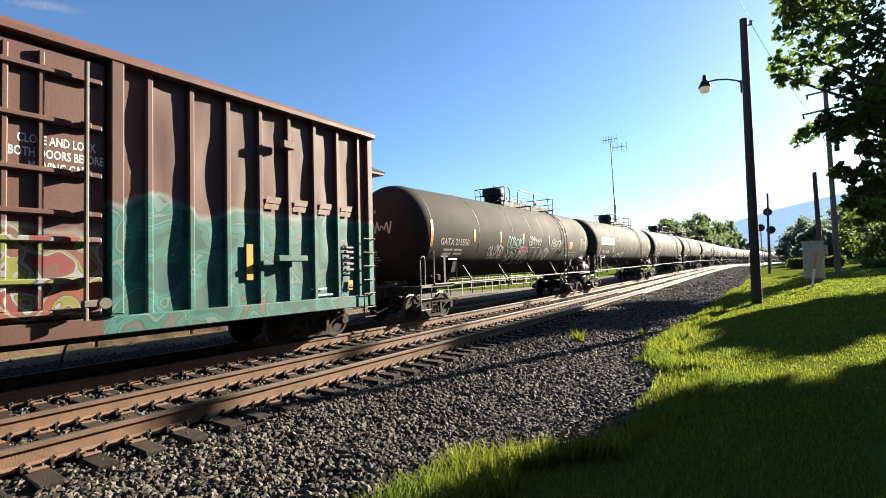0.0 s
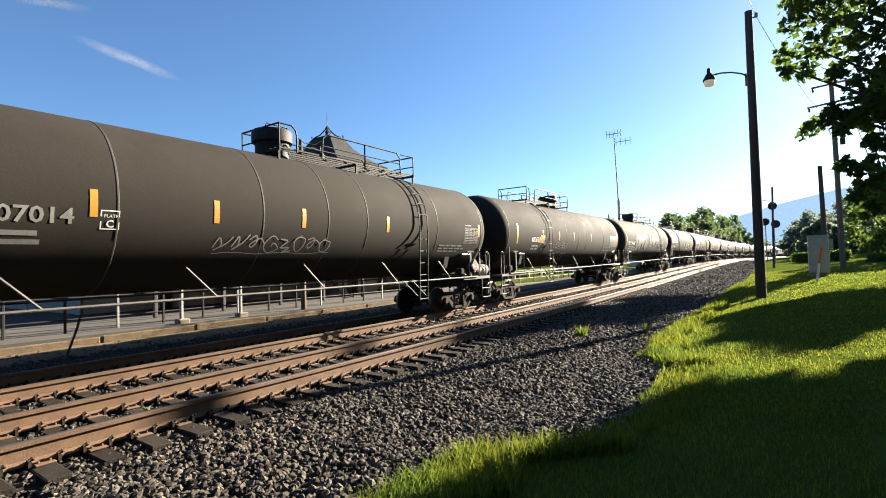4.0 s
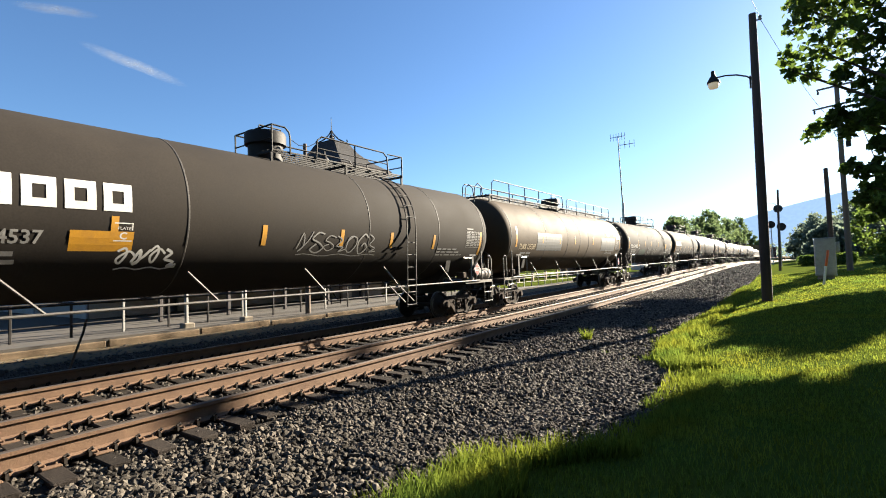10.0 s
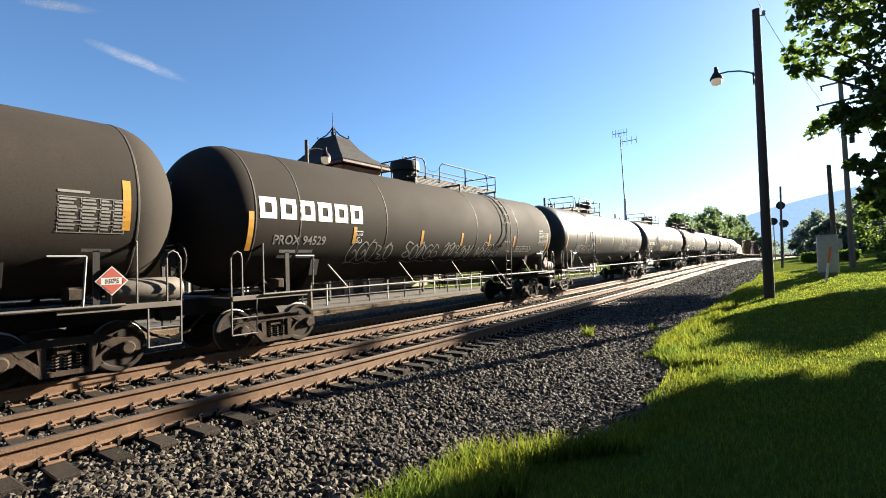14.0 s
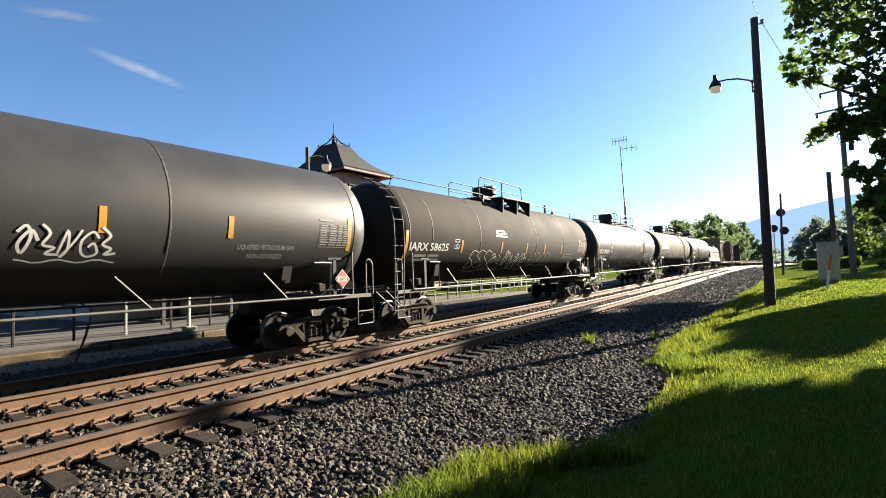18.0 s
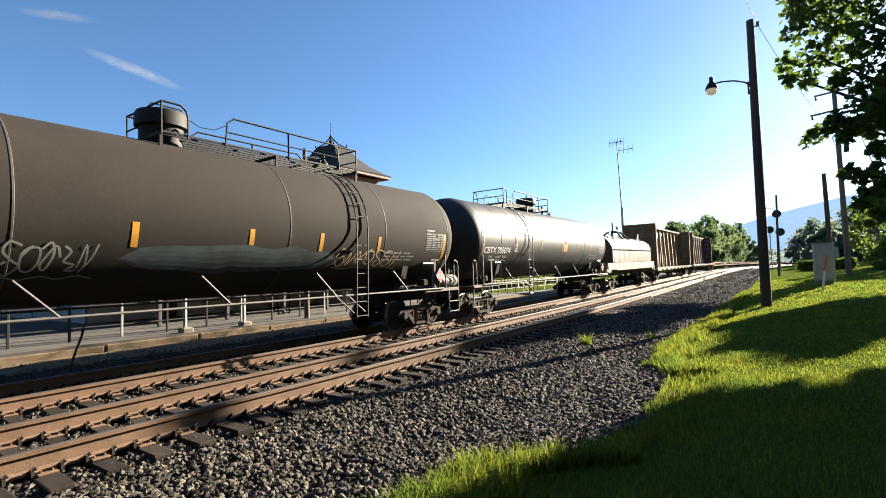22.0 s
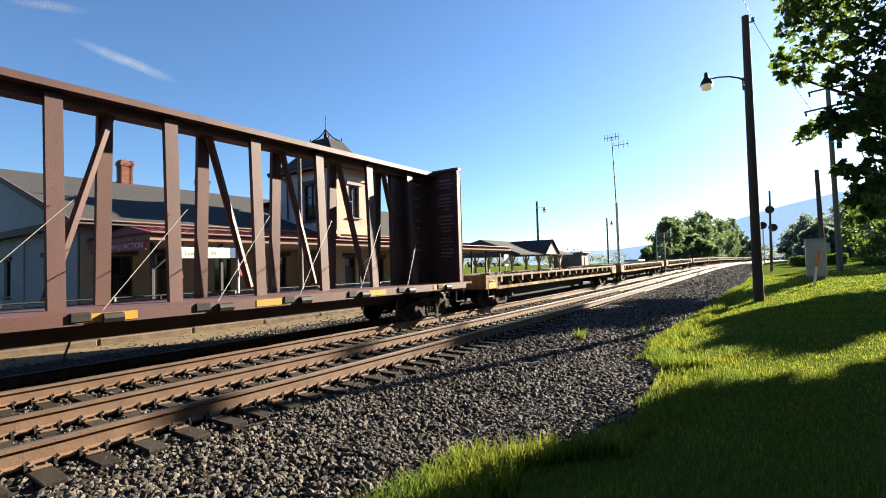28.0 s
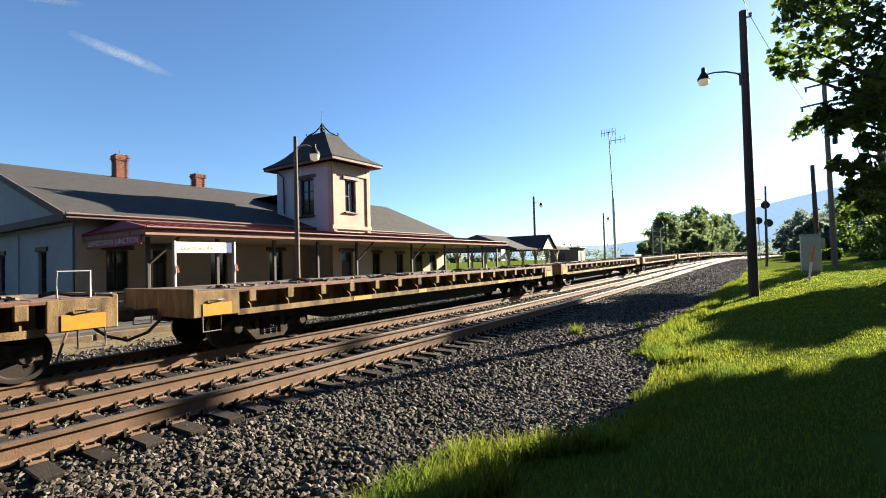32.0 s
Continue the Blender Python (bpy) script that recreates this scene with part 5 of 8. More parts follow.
# weld seams and reflector strips (height of their middle, then places) by builder of the tank
SEAMS = {"wide": (-6.2, -3.3, 1.45, 4.6), "close": (-4.7, -1.95, -0.15, 1.2, 4.4), "gloss": (-6.1, -4.9, -2.15, 0.65, 3.5)}
STRIPS = {"wide": (-0.42, -7.5, -4.55, -1.75, 0.45, 2.3, 4.3), "close": (-0.08, -7.75, -5.1, -3.05, -0.95, 1.95), "gloss": (-0.22, -7.5, -4.8, -2.3, 0.25, 2.4, 4.6)}
BUILDER = {i: "wide" if i in (2, 6, 7, 10, 13, 15) else "gloss" if i in (11, 12, 14, 16) else "close" for i in range(1, 17)}
GLOSSY, TAN = (11, 12, 14, 16), (8,)
TANKS = {}
ENDS = {}
for i in range(1, 17):
    m = MIDS[i - 1]
    ENDS[i] = JOINTS[i - 1] - m, JOINTS[i] - m
    TANKS[i] = stand(tank_car(STYLE.get(i, "a"), LADDER[i], SEAMS[BUILDER[i]], STRIPS[BUILDER[i]], *ENDS[i]), m, m)
for i, c in TANKS.items():
    ma = M["tank_black"] if i in GLOSSY else M["tank_tan"] if i in TAN else M["tank_brown"]
    for o in c.children:
        if o.name.split(".")[0] in ("tank", "tank_shell"):
            o.material_slots[0].link = "OBJECT"
            o.material_slots[0].material = ma
        if i in (14, 16) and o.name.split(".")[0] == "reflector_strip":
            o.material_slots[0].link = "OBJECT"
            o.material_slots[0].material = M["faded_strip"]
    tagged(c, ("glossy black" if i in GLOSSY else "dusty tan" if i in TAN else "dusty dark grey-brown") + " steel tank car with top railing", "tank car", "tank cars of the train")


def head_point(x, z, lc, lift=0.01, hd=1.04):
    """A point on the head that faces the oncoming way; lc is where the shell begins."""
    q = 1 - math.hypot(x / R_TANK, (z - Z_TANK) / R_TANK) ** 2.2
    return (x, lc - hd * math.sqrt(max(q, 0.0)) - lift, z)


def head_marks(car, seed, word, lc):
    s = Shape()
    rnd = random.Random(seed)
    if word:
        vs, fc = text_mesh(word, 0.17)
        w = max(p[0] for p in vs)
        s.add([head_point(-0.85 + x * 0.95 / w, 3.5 + y, lc) for x, y, _ in vs], fc)
    for i in range(4):
        w = rnd.uniform(0.3, 0.65)
        s.add([head_point(-0.82 + w * a, 3.4 - i * 0.1 - 0.035 * b, lc) for b in (0, 1) for a in (0, 0.5, 1)], [(0, 1, 4, 3), (1, 2, 5, 4)])
    for i in range(6):
        w = rnd.uniform(0.3, 0.55)
        s.add([head_point(-0.3 + w * a, 2.3 - i * 0.09 - 0.03 * b, lc) for b in (0, 1) for a in (0, 0.5, 1)], [(0, 1, 4, 3), (1, 2, 5, 4)])
    tagged(part("head_stencil", s, M["head_paint"], car, "faded stencil marks on the head"), kind="stuff")
    d = Shape().add([head_point(-0.25 + a, 1.7 + b, lc) for a, b in ((0, -0.17), (0.17, 0), (0, 0.17), (-0.17, 0))], [(0, 1, 2, 3)])
    part("head_placard", d, M["faded_placard"], car)
    if seed in (1, 5, 7):
        g = Shape()
        pts = [(-0.5 + 1.2 * j / 40, 3.05 + 0.22 * math.sin(j * 1.1 + seed) * (0.6 + 0.4 * math.sin(j * 0.37))) for j in range(41)]
        if seed == 5:
            pts = [(0.1 + 0.5 * math.cos(j / 40 * 3.3), 2.7 + 0.28 * math.sin(j / 40 * 3.3)) for j in range(41)]
        for (x0, z0), (x1, z1) in zip(pts, pts[1:]):
            n = math.hypot(x1 - x0, z1 - z0) or 1
            ox, oz = -(z1 - z0) / n * 0.022, (x1 - x0) / n * 0.022
            g.add([head_point(x0 + ox, z0 + oz, lc), head_point(x1 + ox, z1 + oz, lc), head_point(x1 - ox, z1 - oz, lc), head_point(x0 - ox, z0 - oz, lc)], [(0, 1, 2, 3)])
        part("sprayed_scribble", g, M["head_paint"], car, "thin sprayed scribble on the head")


def mark(car, word, u0, u1, v, size, material):
    vs, fc = text_mesh(word, size, 0.006)
    w = max(p[0] for p in vs)
    s = Shape().add([wrap(u0 + x * (u1 - u0) / w, v + y) for x, y, _ in vs], fc)
    part("reporting_mark", s, material, car, "white stencilled car number")
    if word.endswith("074"):
        b = Shape()
        for j, (one, two, three) in enumerate((("LD LMT", "162100 LB", "73550 KG"), ("LT  WT", "100900 LB", "45750 KG"))):
            for w_, u_ in ((one, -6.95), (two, -6.38), (three, -5.85)):
                tank_text(b, w_, u_, -0.76 - 0.16 * j, 0.125, 0.002, 0.72)
        part("weight_stencil", b, M["white_paint"], car, "white stencilled weight lines")
    elif v > -0.7:
        b = Shape()
        for i, (a, c) in enumerate(((0.15, 0.45), (0.5, 0.78), (0.15, 0.42), (0.5, 0.8))):
            y = v - 0.13 - 0.14 * (i // 2)
            tank_patch(b, u0 + (u1 - u0) * a, y, u0 + (u1 - u0) * c, y - 0.08, 1)
        tagged(part("weight_stencil", b, M["grey_paint"], car), kind="stuff")


def plate_c(car, u, v):
    s = Shape()
    for a in ((0, 0, 0.28, 0.02), (0, 0.30, 0.28, 0.32), (0, 0, 0.02, 0.32), (0.26, 0, 0.28, 0.32)):
        tank_patch(s, u + a[0], v + a[1], u + a[2], v + a[3], 1)
    tank_text(s, "C", u + 0.08, v + 0.04, 0.17, 0.004)
    tank_text(s, "PLATE", u + 0.045, v + 0.2, 0.075)
    part("plate_stencil", s, M["white_paint"], car)


def sprayed_blob(car, u0, u1, v0, v1, seed, material, label, n=5):
    """Fat sprayed strokes over a darker outline, close beside one another."""
    rnd = random.Random(seed)
    w = (u1 - u0) / n
    for i in range(n):
        f, o = Shape(), Shape()
        path = spray_path(rnd, u0 + w * (i + 0.5), (v0 + v1) / 2 + rnd.uniform(-0.06, 0.06) * (v1 - v0), w * 0.85, (v1 - v0) * rnd.uniform(0.7, 0.85), 0.2)
        fat = min(w * 0.36, (v1 - v0) * 0.3)
        tank_stroke(o, path, fat + 0.07, 1, 0.009 + 0.002 * i)
        tank_stroke(f, path, fat, 1, 0.0105 + 0.002 * i)
        part("sprayed_outline", o, M["seam_dark"] if (i + seed) % 3 else M["white_paint"], car)
        part("sprayed_letter", f, material, car, label)


def sprayed_cloud(car, u0, u1, v0, v1, seed, material, label):
    rnd = random.Random(seed)
    f = Shape()
    n = 16
    vs, k = [], 5
    for i in range(n + 1):
        u = u0 + (u1 - u0) * i / n
        e = math.sin(math.pi * min(1, max(0, i / n))) ** 0.3
        m = (v0 + v1) / 2
        hi = m + (v1 - m) * e * rnd.uniform(0.75, 1.1)
        lo = m + (v0 - m) * e * rnd.uniform(0.75, 1.1)
        vs += [wrap(u, lo + (hi - lo) * j / k, None, 1, None, 0.007) for j in range(k + 1)]
    f.add(vs, [(i * (k + 1) + j, (i + 1) * (k + 1) + j, (i + 1) * (k + 1) + j + 1, i * (k + 1) + j + 1) for i in range(n) for j in range(k)])
    part("sprayed_cloud", f, material, car, label)


def tags(car, u, v, w, hgt, seed, material, width=0.035, loops=6):
    s = Shape()
    scribble(s, u, v, w, hgt, seed, width, loops)
    tagged(part("sprayed_scribble", s, material, car, "thin sprayed scribble"), kind="stuff")


def data_block(car, u, v, seed, material=None, w=0.75):
    s = Shape()
    rnd = random.Random(seed)
    tank_patch(s, u, v + 0.10, u + w * 0.45, v + 0.06, 1)
    for k in (0, 0.17, 0.36, 0.42, 0.55):
        tank_patch(s, u, v - k, u + w, v - k - 0.012, 1)
    for k in (0, 0.32, 0.6, 0.8, 0.985):
        tank_patch(s, u + w * k, v, u + w * k + 0.012, v - 0.55, 2)
    for i in range(9):
        for a_, b_ in ((0.02, 0.3), (0.34, 0.58), (0.62, 0.78), (0.82, 0.97)):
            tank_patch(s, u + w * a_, v - 0.025 - i * 0.057, u + w * (a_ + (b_ - a_) * rnd.uniform(0.7, 1.0)), v - 0.025 - i * 0.057 - 0.03, 1)
    tagged(part("data_stencil", s, material or M["grey_paint"], car, "framed table of small stencilled data lines"), kind="stuff")


HEAD_WORDS = {1: "GATX 215550", 2: "PROX 36678", 3: "TILX 307014", 5: "TILX 304648", 6: "PROX 36778", 7: "PROX 94537", 8: "PLMX 135589", 9: "TILX 304653", 10: "PROX 94529", 12: "TILX 309853", 13: "IARX 58625", 14: "CBTX 785059", 15: "PROX 36669", 16: "CBTX 785074"}
for i, c in TANKS.items():
    head_marks(c, i, HEAD_WORDS.get(i, ""), ENDS[i][0] + 1.12)
    data_block(c, ENDS[i][1] - 1.09 - 1.15, 0.0, i, None, 0.92)
    sm = Shape()
    if i in (2, 9, 12, 14):
        u_ = ENDS[i][1] - 1.09 - 3.2
        tank_text(sm, "LIQUEFIED PETROLEUM GAS", u_, -0.66, 0.15, 0.003, 0.72)
        tank_text(sm, "NON-ODORIZED", u_ + 0.25, -0.86, 0.15, 0.003, 0.72)
    else:
        tank_bars(sm, 4.6, -0.62, 1.5, 3, 0.1, 0.05, i + 40)
    tagged(part("gas_stencil", sm, M["white_paint" if i in (2, 9, 14) else "grey_paint"], c, "small stencilled gas warning lines"), kind="stuff")
for i in (2, 6, 7, 10, 15):
    s = Shape()
    block_logo(s, -7.25, 0.34, 3.0, 0.46)
    part("block_logo", s, M["white_paint"], TANKS[i], "large white square-cut logo blocks")
    mark(TANKS[i], {2: "PROX 36678", 6: "PROX 36778", 7: "PROX 94537", 10: "PROX 94529", 15: "PROX 36669"}[i], -6.88, -5.42, -0.68, 0.3, M["white_paint"] if i in (2, 6) else M["grey_paint"])
    plate_c(TANKS[i], -4.5, -0.62)
mark(TANKS[8], "PLMX 135589", -7.38, -5.8, -0.6, 0.34, M["cream_spray"])
mark(TANKS[1], "GATX 215550", -7.2, -5.4, -0.45, 0.32, M["grey_paint"])
for i, w, ma in ((3, "TILX 307014", "grey_paint"), (5, "TILX 304648", "white_paint"), (9, "TILX 304653", "white_paint"), (12, "TILX 309853", "white_paint"), (13, "IARX 58625", "white_paint"), (14, "CBTX 785059", "white_paint"), (16, "CBTX 785074", "white_paint"), (4, "GATX 400620", "white_paint")):
    if i == 4:
        w = w.split()[1]
    mark(TANKS[i], w, (-7.38 if i > 13 else -7.3) if len(w) > 7 else -6.3, -5.3, -0.58 if i > 12 else -0.42, 0.34, M[ma])
    plate_c(TANKS[i], -4.95, -0.5)
t = TANKS[1]
tags(t, -2.4, -0.22, 1.6, 0.42, 1, M["teal_spray"], 0.05), tags(t, -0.3, -0.2, 1.4, 0.4, 2, M["grey_paint"], 0.04), tags(t, 2.3, -0.22, 1.3, 0.4, 3, M["grey_paint"], 0.05)
tags(t, -3.9, -0.62, 1.2, 0.5, 4, M["grey_paint"], 0.06), tags(t, -2.4, -0.85, 2.2, 0.6, 5, M["grey_paint"], 0.06), tags(t, -1.2, -0.55, 0.8, 0.25, 6, M["red_spray"], 0.06)
sprayed_blob(t, 0.3, 2.1, -1.1, -0.5, 7, M["grey_patch"], "pale sprayed fat letters", 3)
tags(TANKS[2], -3.9, -0.78, 2.5, 0.32, 8, M["white_paint"], 0.035, 9)
t = TANKS[3]
tags(t, -3.0, -0.7, 3.0, 0.35, 81, M["grey_paint"], 0.03, 8)
t = TANKS[4]
tags(t, -3.4, -0.55, 1.6, 0.3, 9, M["grey_paint"], 0.02, 5), tags(t, -3.8, -1.1, 2.2, 0.4, 10, M["grey_paint"], 0.03, 6)
s = Shape()
tank_patch(s, 5.8, 0.12, 7.35, -0.6, 4)
part("white_patch", s, M["silver_spray"], t, "pale repainted patch")
t = TANKS[5]
sprayed_blob(t, -4.8, -1.1, -0.85, 0.5, 11, M["silver_spray"], "large silver sprayed fat letters", 4)
sprayed_blob(t, -0.2, 1.9, -0.55, 0.35, 12, M["silver_spray"], "silver sprayed bubble letters", 4)
sprayed_blob(t, 2.1, 3.9, -0.5, 0.35, 13, M["silver_spray"], "silver sprayed bubble letters", 3)
tags(t, -6.2, -0.8, 1.2, 0.5, 14, M["grey_paint"], 0.07), tags(t, -5.4, -1.1, 3.4, 0.2, 15, M["grey_paint"], 0.03, 10), tags(t, 4.3, -0.2, 0.9, 0.3, 16, M["white_paint"], 0.03, 4)
tags(TANKS[6], 2.0, -0.5, 2.2, 0.5, 17, M["white_paint"], 0.05, 5)
t = TANKS[7]
tags(t, -4.4, -0.9, 1.0, 0.4, 18, M["white_paint"], 0.05, 4), tags(t, -0.8, -0.55, 2.6, 0.5, 19, M["grey_paint"], 0.035, 7)
t = TANKS[8]
for a, b, m in ((-5.65, -2.75, "grey_patch"), (3.55, 6.3, "grey_patch")):
    s = Shape()
    tank_patch(s, a, 0.15, b, -0.65, 6)
    part("painted_patch", s, M[m], t, "grey overpainted panel")
s = Shape()
tank_patch(s, 6.7, 0.45, 7.5, 0.1, 3)
part("white_patch", s, M["white_paint"], t)
tags(t, 4.6, 0.55, 0.8, 0.4, 20, M["white_paint"], 0.03, 3)
s = Shape()
for j, line in enumerate(("LIQUEFIED", "PETROLEUM GAS", "NON-ODORIZED")):
    tank_text(s, line, 6.2 + 0.08 * (j == 0), 0.72 - j * 0.2, 0.19, 0.003, 0.72)
part("gas_warning", s, M["white_paint"], t, "white stencilled gas warning")
t = TANKS[9]
sprayed_cloud(t, -4.6, -2.4, -1.05, -0.5, 21, M["green_spray"], "faded green sprayed cloud")
tags(t, -6.2, -0.95, 1.1, 0.45, 22, M["grey_paint"], 0.05, 5), tags(t, -1.9, -0.75, 1.2, 0.55, 23, M["grey_paint"], 0.05, 4), tags(t, 0.2, -0.75, 1.2, 0.4, 24, M["grey_paint"], 0.03, 5)
t = TANKS[10]
for j, u in enumerate((-4.6, -2.4, -0.4, 1.6)):
    tags(t, u, -0.85, 1.7, 0.6, 25 + j, M["grey_paint"], 0.04, 5)
t = TANKS[11]
tags(t, -6.0, -0.7, 3.2, 0.4, 30, M["grey_paint"], 0.05, 7), tags(t, 2.0, -0.5, 1.6, 0.45, 31, M["grey_paint"], 0.05, 5)
t = TANKS[12]
sprayed_blob(t, -2.4, 0.6, -1.0, -0.45, 32, M["cream_spray"], "cream sprayed block letters", 4)
tags(t, 1.4, -0.62, 1.3, 0.5, 33, M["white_paint"], 0.045, 5)
s = Shape()
f = [(-3.2 + 0.18 * math.cos(a * 0.5), 0.45 + 0.24 * math.sin(a * 0.5)) for a in range(13)]
s.add([wrap(u, v, None, 1, None, 0.009) for u, v in f], [tuple(range(13))])
part("sprayed_face", s, M["cream_spray"], t, "small cream sprayed round blob")
t = TANKS[13]
tags(t, -3.9, -0.95, 4.6, 0.75, 34, M["white_paint"], 0.03, 9), tags(t, 0.9, -0.85, 2.4, 0.6, 35, M["grey_paint"], 0.035, 7)
s = Shape()
for j in range(3):
    tank_patch(s, -2.2, 0.25 - j * 0.1, -1.5 + 0.1 * j, 0.19 - j * 0.1, 1)
part("capacity_stencil", s, M["white_paint"], t)
t = TANKS[14]
tags(t, -4.6, -0.85, 1.4, 0.7, 36, M["grey_paint"], 0.03, 5), tags(t, -0.8, -0.8, 1.6, 0.6, 37, M["grey_paint"], 0.03, 5)
t = TANKS[15]
sprayed_cloud(t, -1.9, 2.9, -1.2, -0.52, 38, M["blue_spray"], "hazy blue-green sprayed cloud")
tags(t, -3.4, -0.85, 1.2, 0.6, 39, M["grey_paint"], 0.035, 5), tags(t, 2.9, -0.8, 2.4, 0.5, 40, M["cream_spray"], 0.03, 7)
for i in (1, 4, 7, 9, 14, 16):
    s = Shape()
    u = {7: -5.1, 16: 0.45, 14: 2.6, 4: -5.3}.get(i, 4.8)
    tank_patch(s, u, -0.08 if i != 7 else -0.45, u + (0.5 if i != 7 else 0.9), -0.45 if i != 7 else -0.8, 3)
    part("yellow_notice", s, M["yellow_strip"], TANKS[i], "square yellow notice decal")

stand(coil_car(), 293.5, 307.9)
stand(centerbeam_car(M["cb_yellow"], "faded yellow empty centerbeam flat car with end bulkheads"), 307.62, 328.78)
stand(centerbeam_car(M["cb_brown"], "red-brown empty centerbeam flat car with end bulkheads"), 329.05, 350.21)
long_flat, short_flat = flat_car(9.7), flat_car(8.66)
s_now = 349.97
for i in range(15):
    half = 8.66 if i == 1 else 9.7
    c = (long_flat if i == 0 else short_flat) if i < 2 else copy_thing(long_flat, Matrix())
    tagged(stand(c, s_now, s_now + 2 * half), group="flat cars of the train")
    s_now += 2 * half

# ---- the station ----
M["plaster"] = surface("cream_painted_brick", (0.39, 0.315, 0.232), 0.85, 0, (0.315, 0.247, 0.188), 0.6, 1.2, 40, 0.2)
M["white_wall"] = surface("white_painted_brick", (0.449, 0.449, 0.462), 0.8, 0, (0.34, 0.34, 0.354), 0.5, 1.2, 40, 0.2)
M["shingle"] = surface("grey_shingle", (0.0496, 0.0472, 0.0464), 0.95, 0, (0.0336, 0.032, 0.032), 0.7, 2.0, 40, 0.6, spec=0.15)
M["red_metal"] = surface("red_painted_canopy_metal", (0.204, 0.0382, 0.0382), 0.75, 0.0, (0.128, 0.0382, 0.0382), 0.7, 2, 40, 0.1, spec=0.15)
M["dull_gutter"] = surface("dull_brown_gutter", (0.20, 0.12, 0.10), 0.7, 0, (0.13, 0.09, 0.08), 0.6, 3, 40, 0.1, spec=0.2)
M["fascia"] = surface("reddish_fascia_paint", (0.30, 0.17, 0.13), 0.8, 0, (0.22, 0.12, 0.10), 0.6, 2, 40, 0.1, spec=0.2)
M["dark_trim"] = surface("dark_brown_trim", (0.035, 0.028, 0.028), 0.6, 0, (0.06, 0.05, 0.045), 0.5, 3, 40, 0.1)
M["brown_trim"] = surface("brown_fascia_paint", (0.12, 0.085, 0.07), 0.7, 0, (0.08, 0.06, 0.05), 0.5, 3, 40, 0.1)
M["soffit"] = surface("tan_soffit_boards", (0.40, 0.31, 0.22), 0.8, 0, (0.30, 0.22, 0.16), 0.6, 2, 40, 0.1)
M["brick"] = surface("red_brick", (0.224, 0.08, 0.048), 0.9, 0, (0.144, 0.056, 0.04), 0.6, 4, 60, 0.4, vary=0.25)
M["concrete"] = surface("old_concrete", (0.294, 0.259, 0.203), 0.9, 0, (0.196, 0.154, 0.105), 0.7, 1.6, 50, 0.4)
M["pane"] = glass("window_pane")
M["sign_red"] = surface("dark_red_sign_paint", (0.30, 0.03, 0.06), 0.6, 0, None, 0.3, 4, 40, 0)
M["sign_white"] = surface("off_white_sign_panel", (0.70, 0.66, 0.55), 0.6, 0, (0.6, 0.55, 0.45), 0.5, 3, 40, 0)
M["sign_blue"] = surface("blue_sign_panel", (0.03, 0.08, 0.22), 0.5, 0, None, 0.3, 4, 40, 0)
M["sign_grey"] = surface("grey_sign_letter", (0.16, 0.17, 0.18), 0.6, 0, None, 0.3, 4, 40, 0)

WX, WY0, WY1, WZ = -23.0, 7.75, 34.3, 4.05   # trackside wall, its ends, eaves
RX, RZ = -34.2, 7.7                         # ridge
BACK = -45.4


def wall_with_holes(s, length, height, holes, depth=0.3):
    """A wall in its own x (along) and z; holes are (x0, z0, x1, z1). It goes from y = 0 (face) to depth."""
    xs = sorted({0.0, length, *[h[0] for h in holes], *[h[2] for h in holes]})
    for a, b in zip(xs, xs[1:]):
        mid, z = (a + b) / 2, 0.0
        for h in sorted((h for h in holes if h[0] < mid < h[2]), key=lambda h: h[1]):
            if h[1] > z:
                s.box(mid, depth / 2, (z + h[1]) / 2, b - a, depth, h[1] - z)
            z = h[3]
        if z < height:
            s.box(mid, depth / 2, (z + height) / 2, b - a, depth, height - z)


def place_y(x, y, z):
    """Local x runs along world +y, the face looks to world +x."""
    return Matrix(((0, -1, 0, x), (1, 0, 0, y), (0, 0, 1, z), (0, 0, 0, 1)))


def place_x(x, y, z):
    """Local x runs along world +x, the face looks to world -y."""
    return Matrix(((1, 0, 0, x), (0, 1, 0, y), (0, 0, 1, z), (0, 0, 0, 1)))


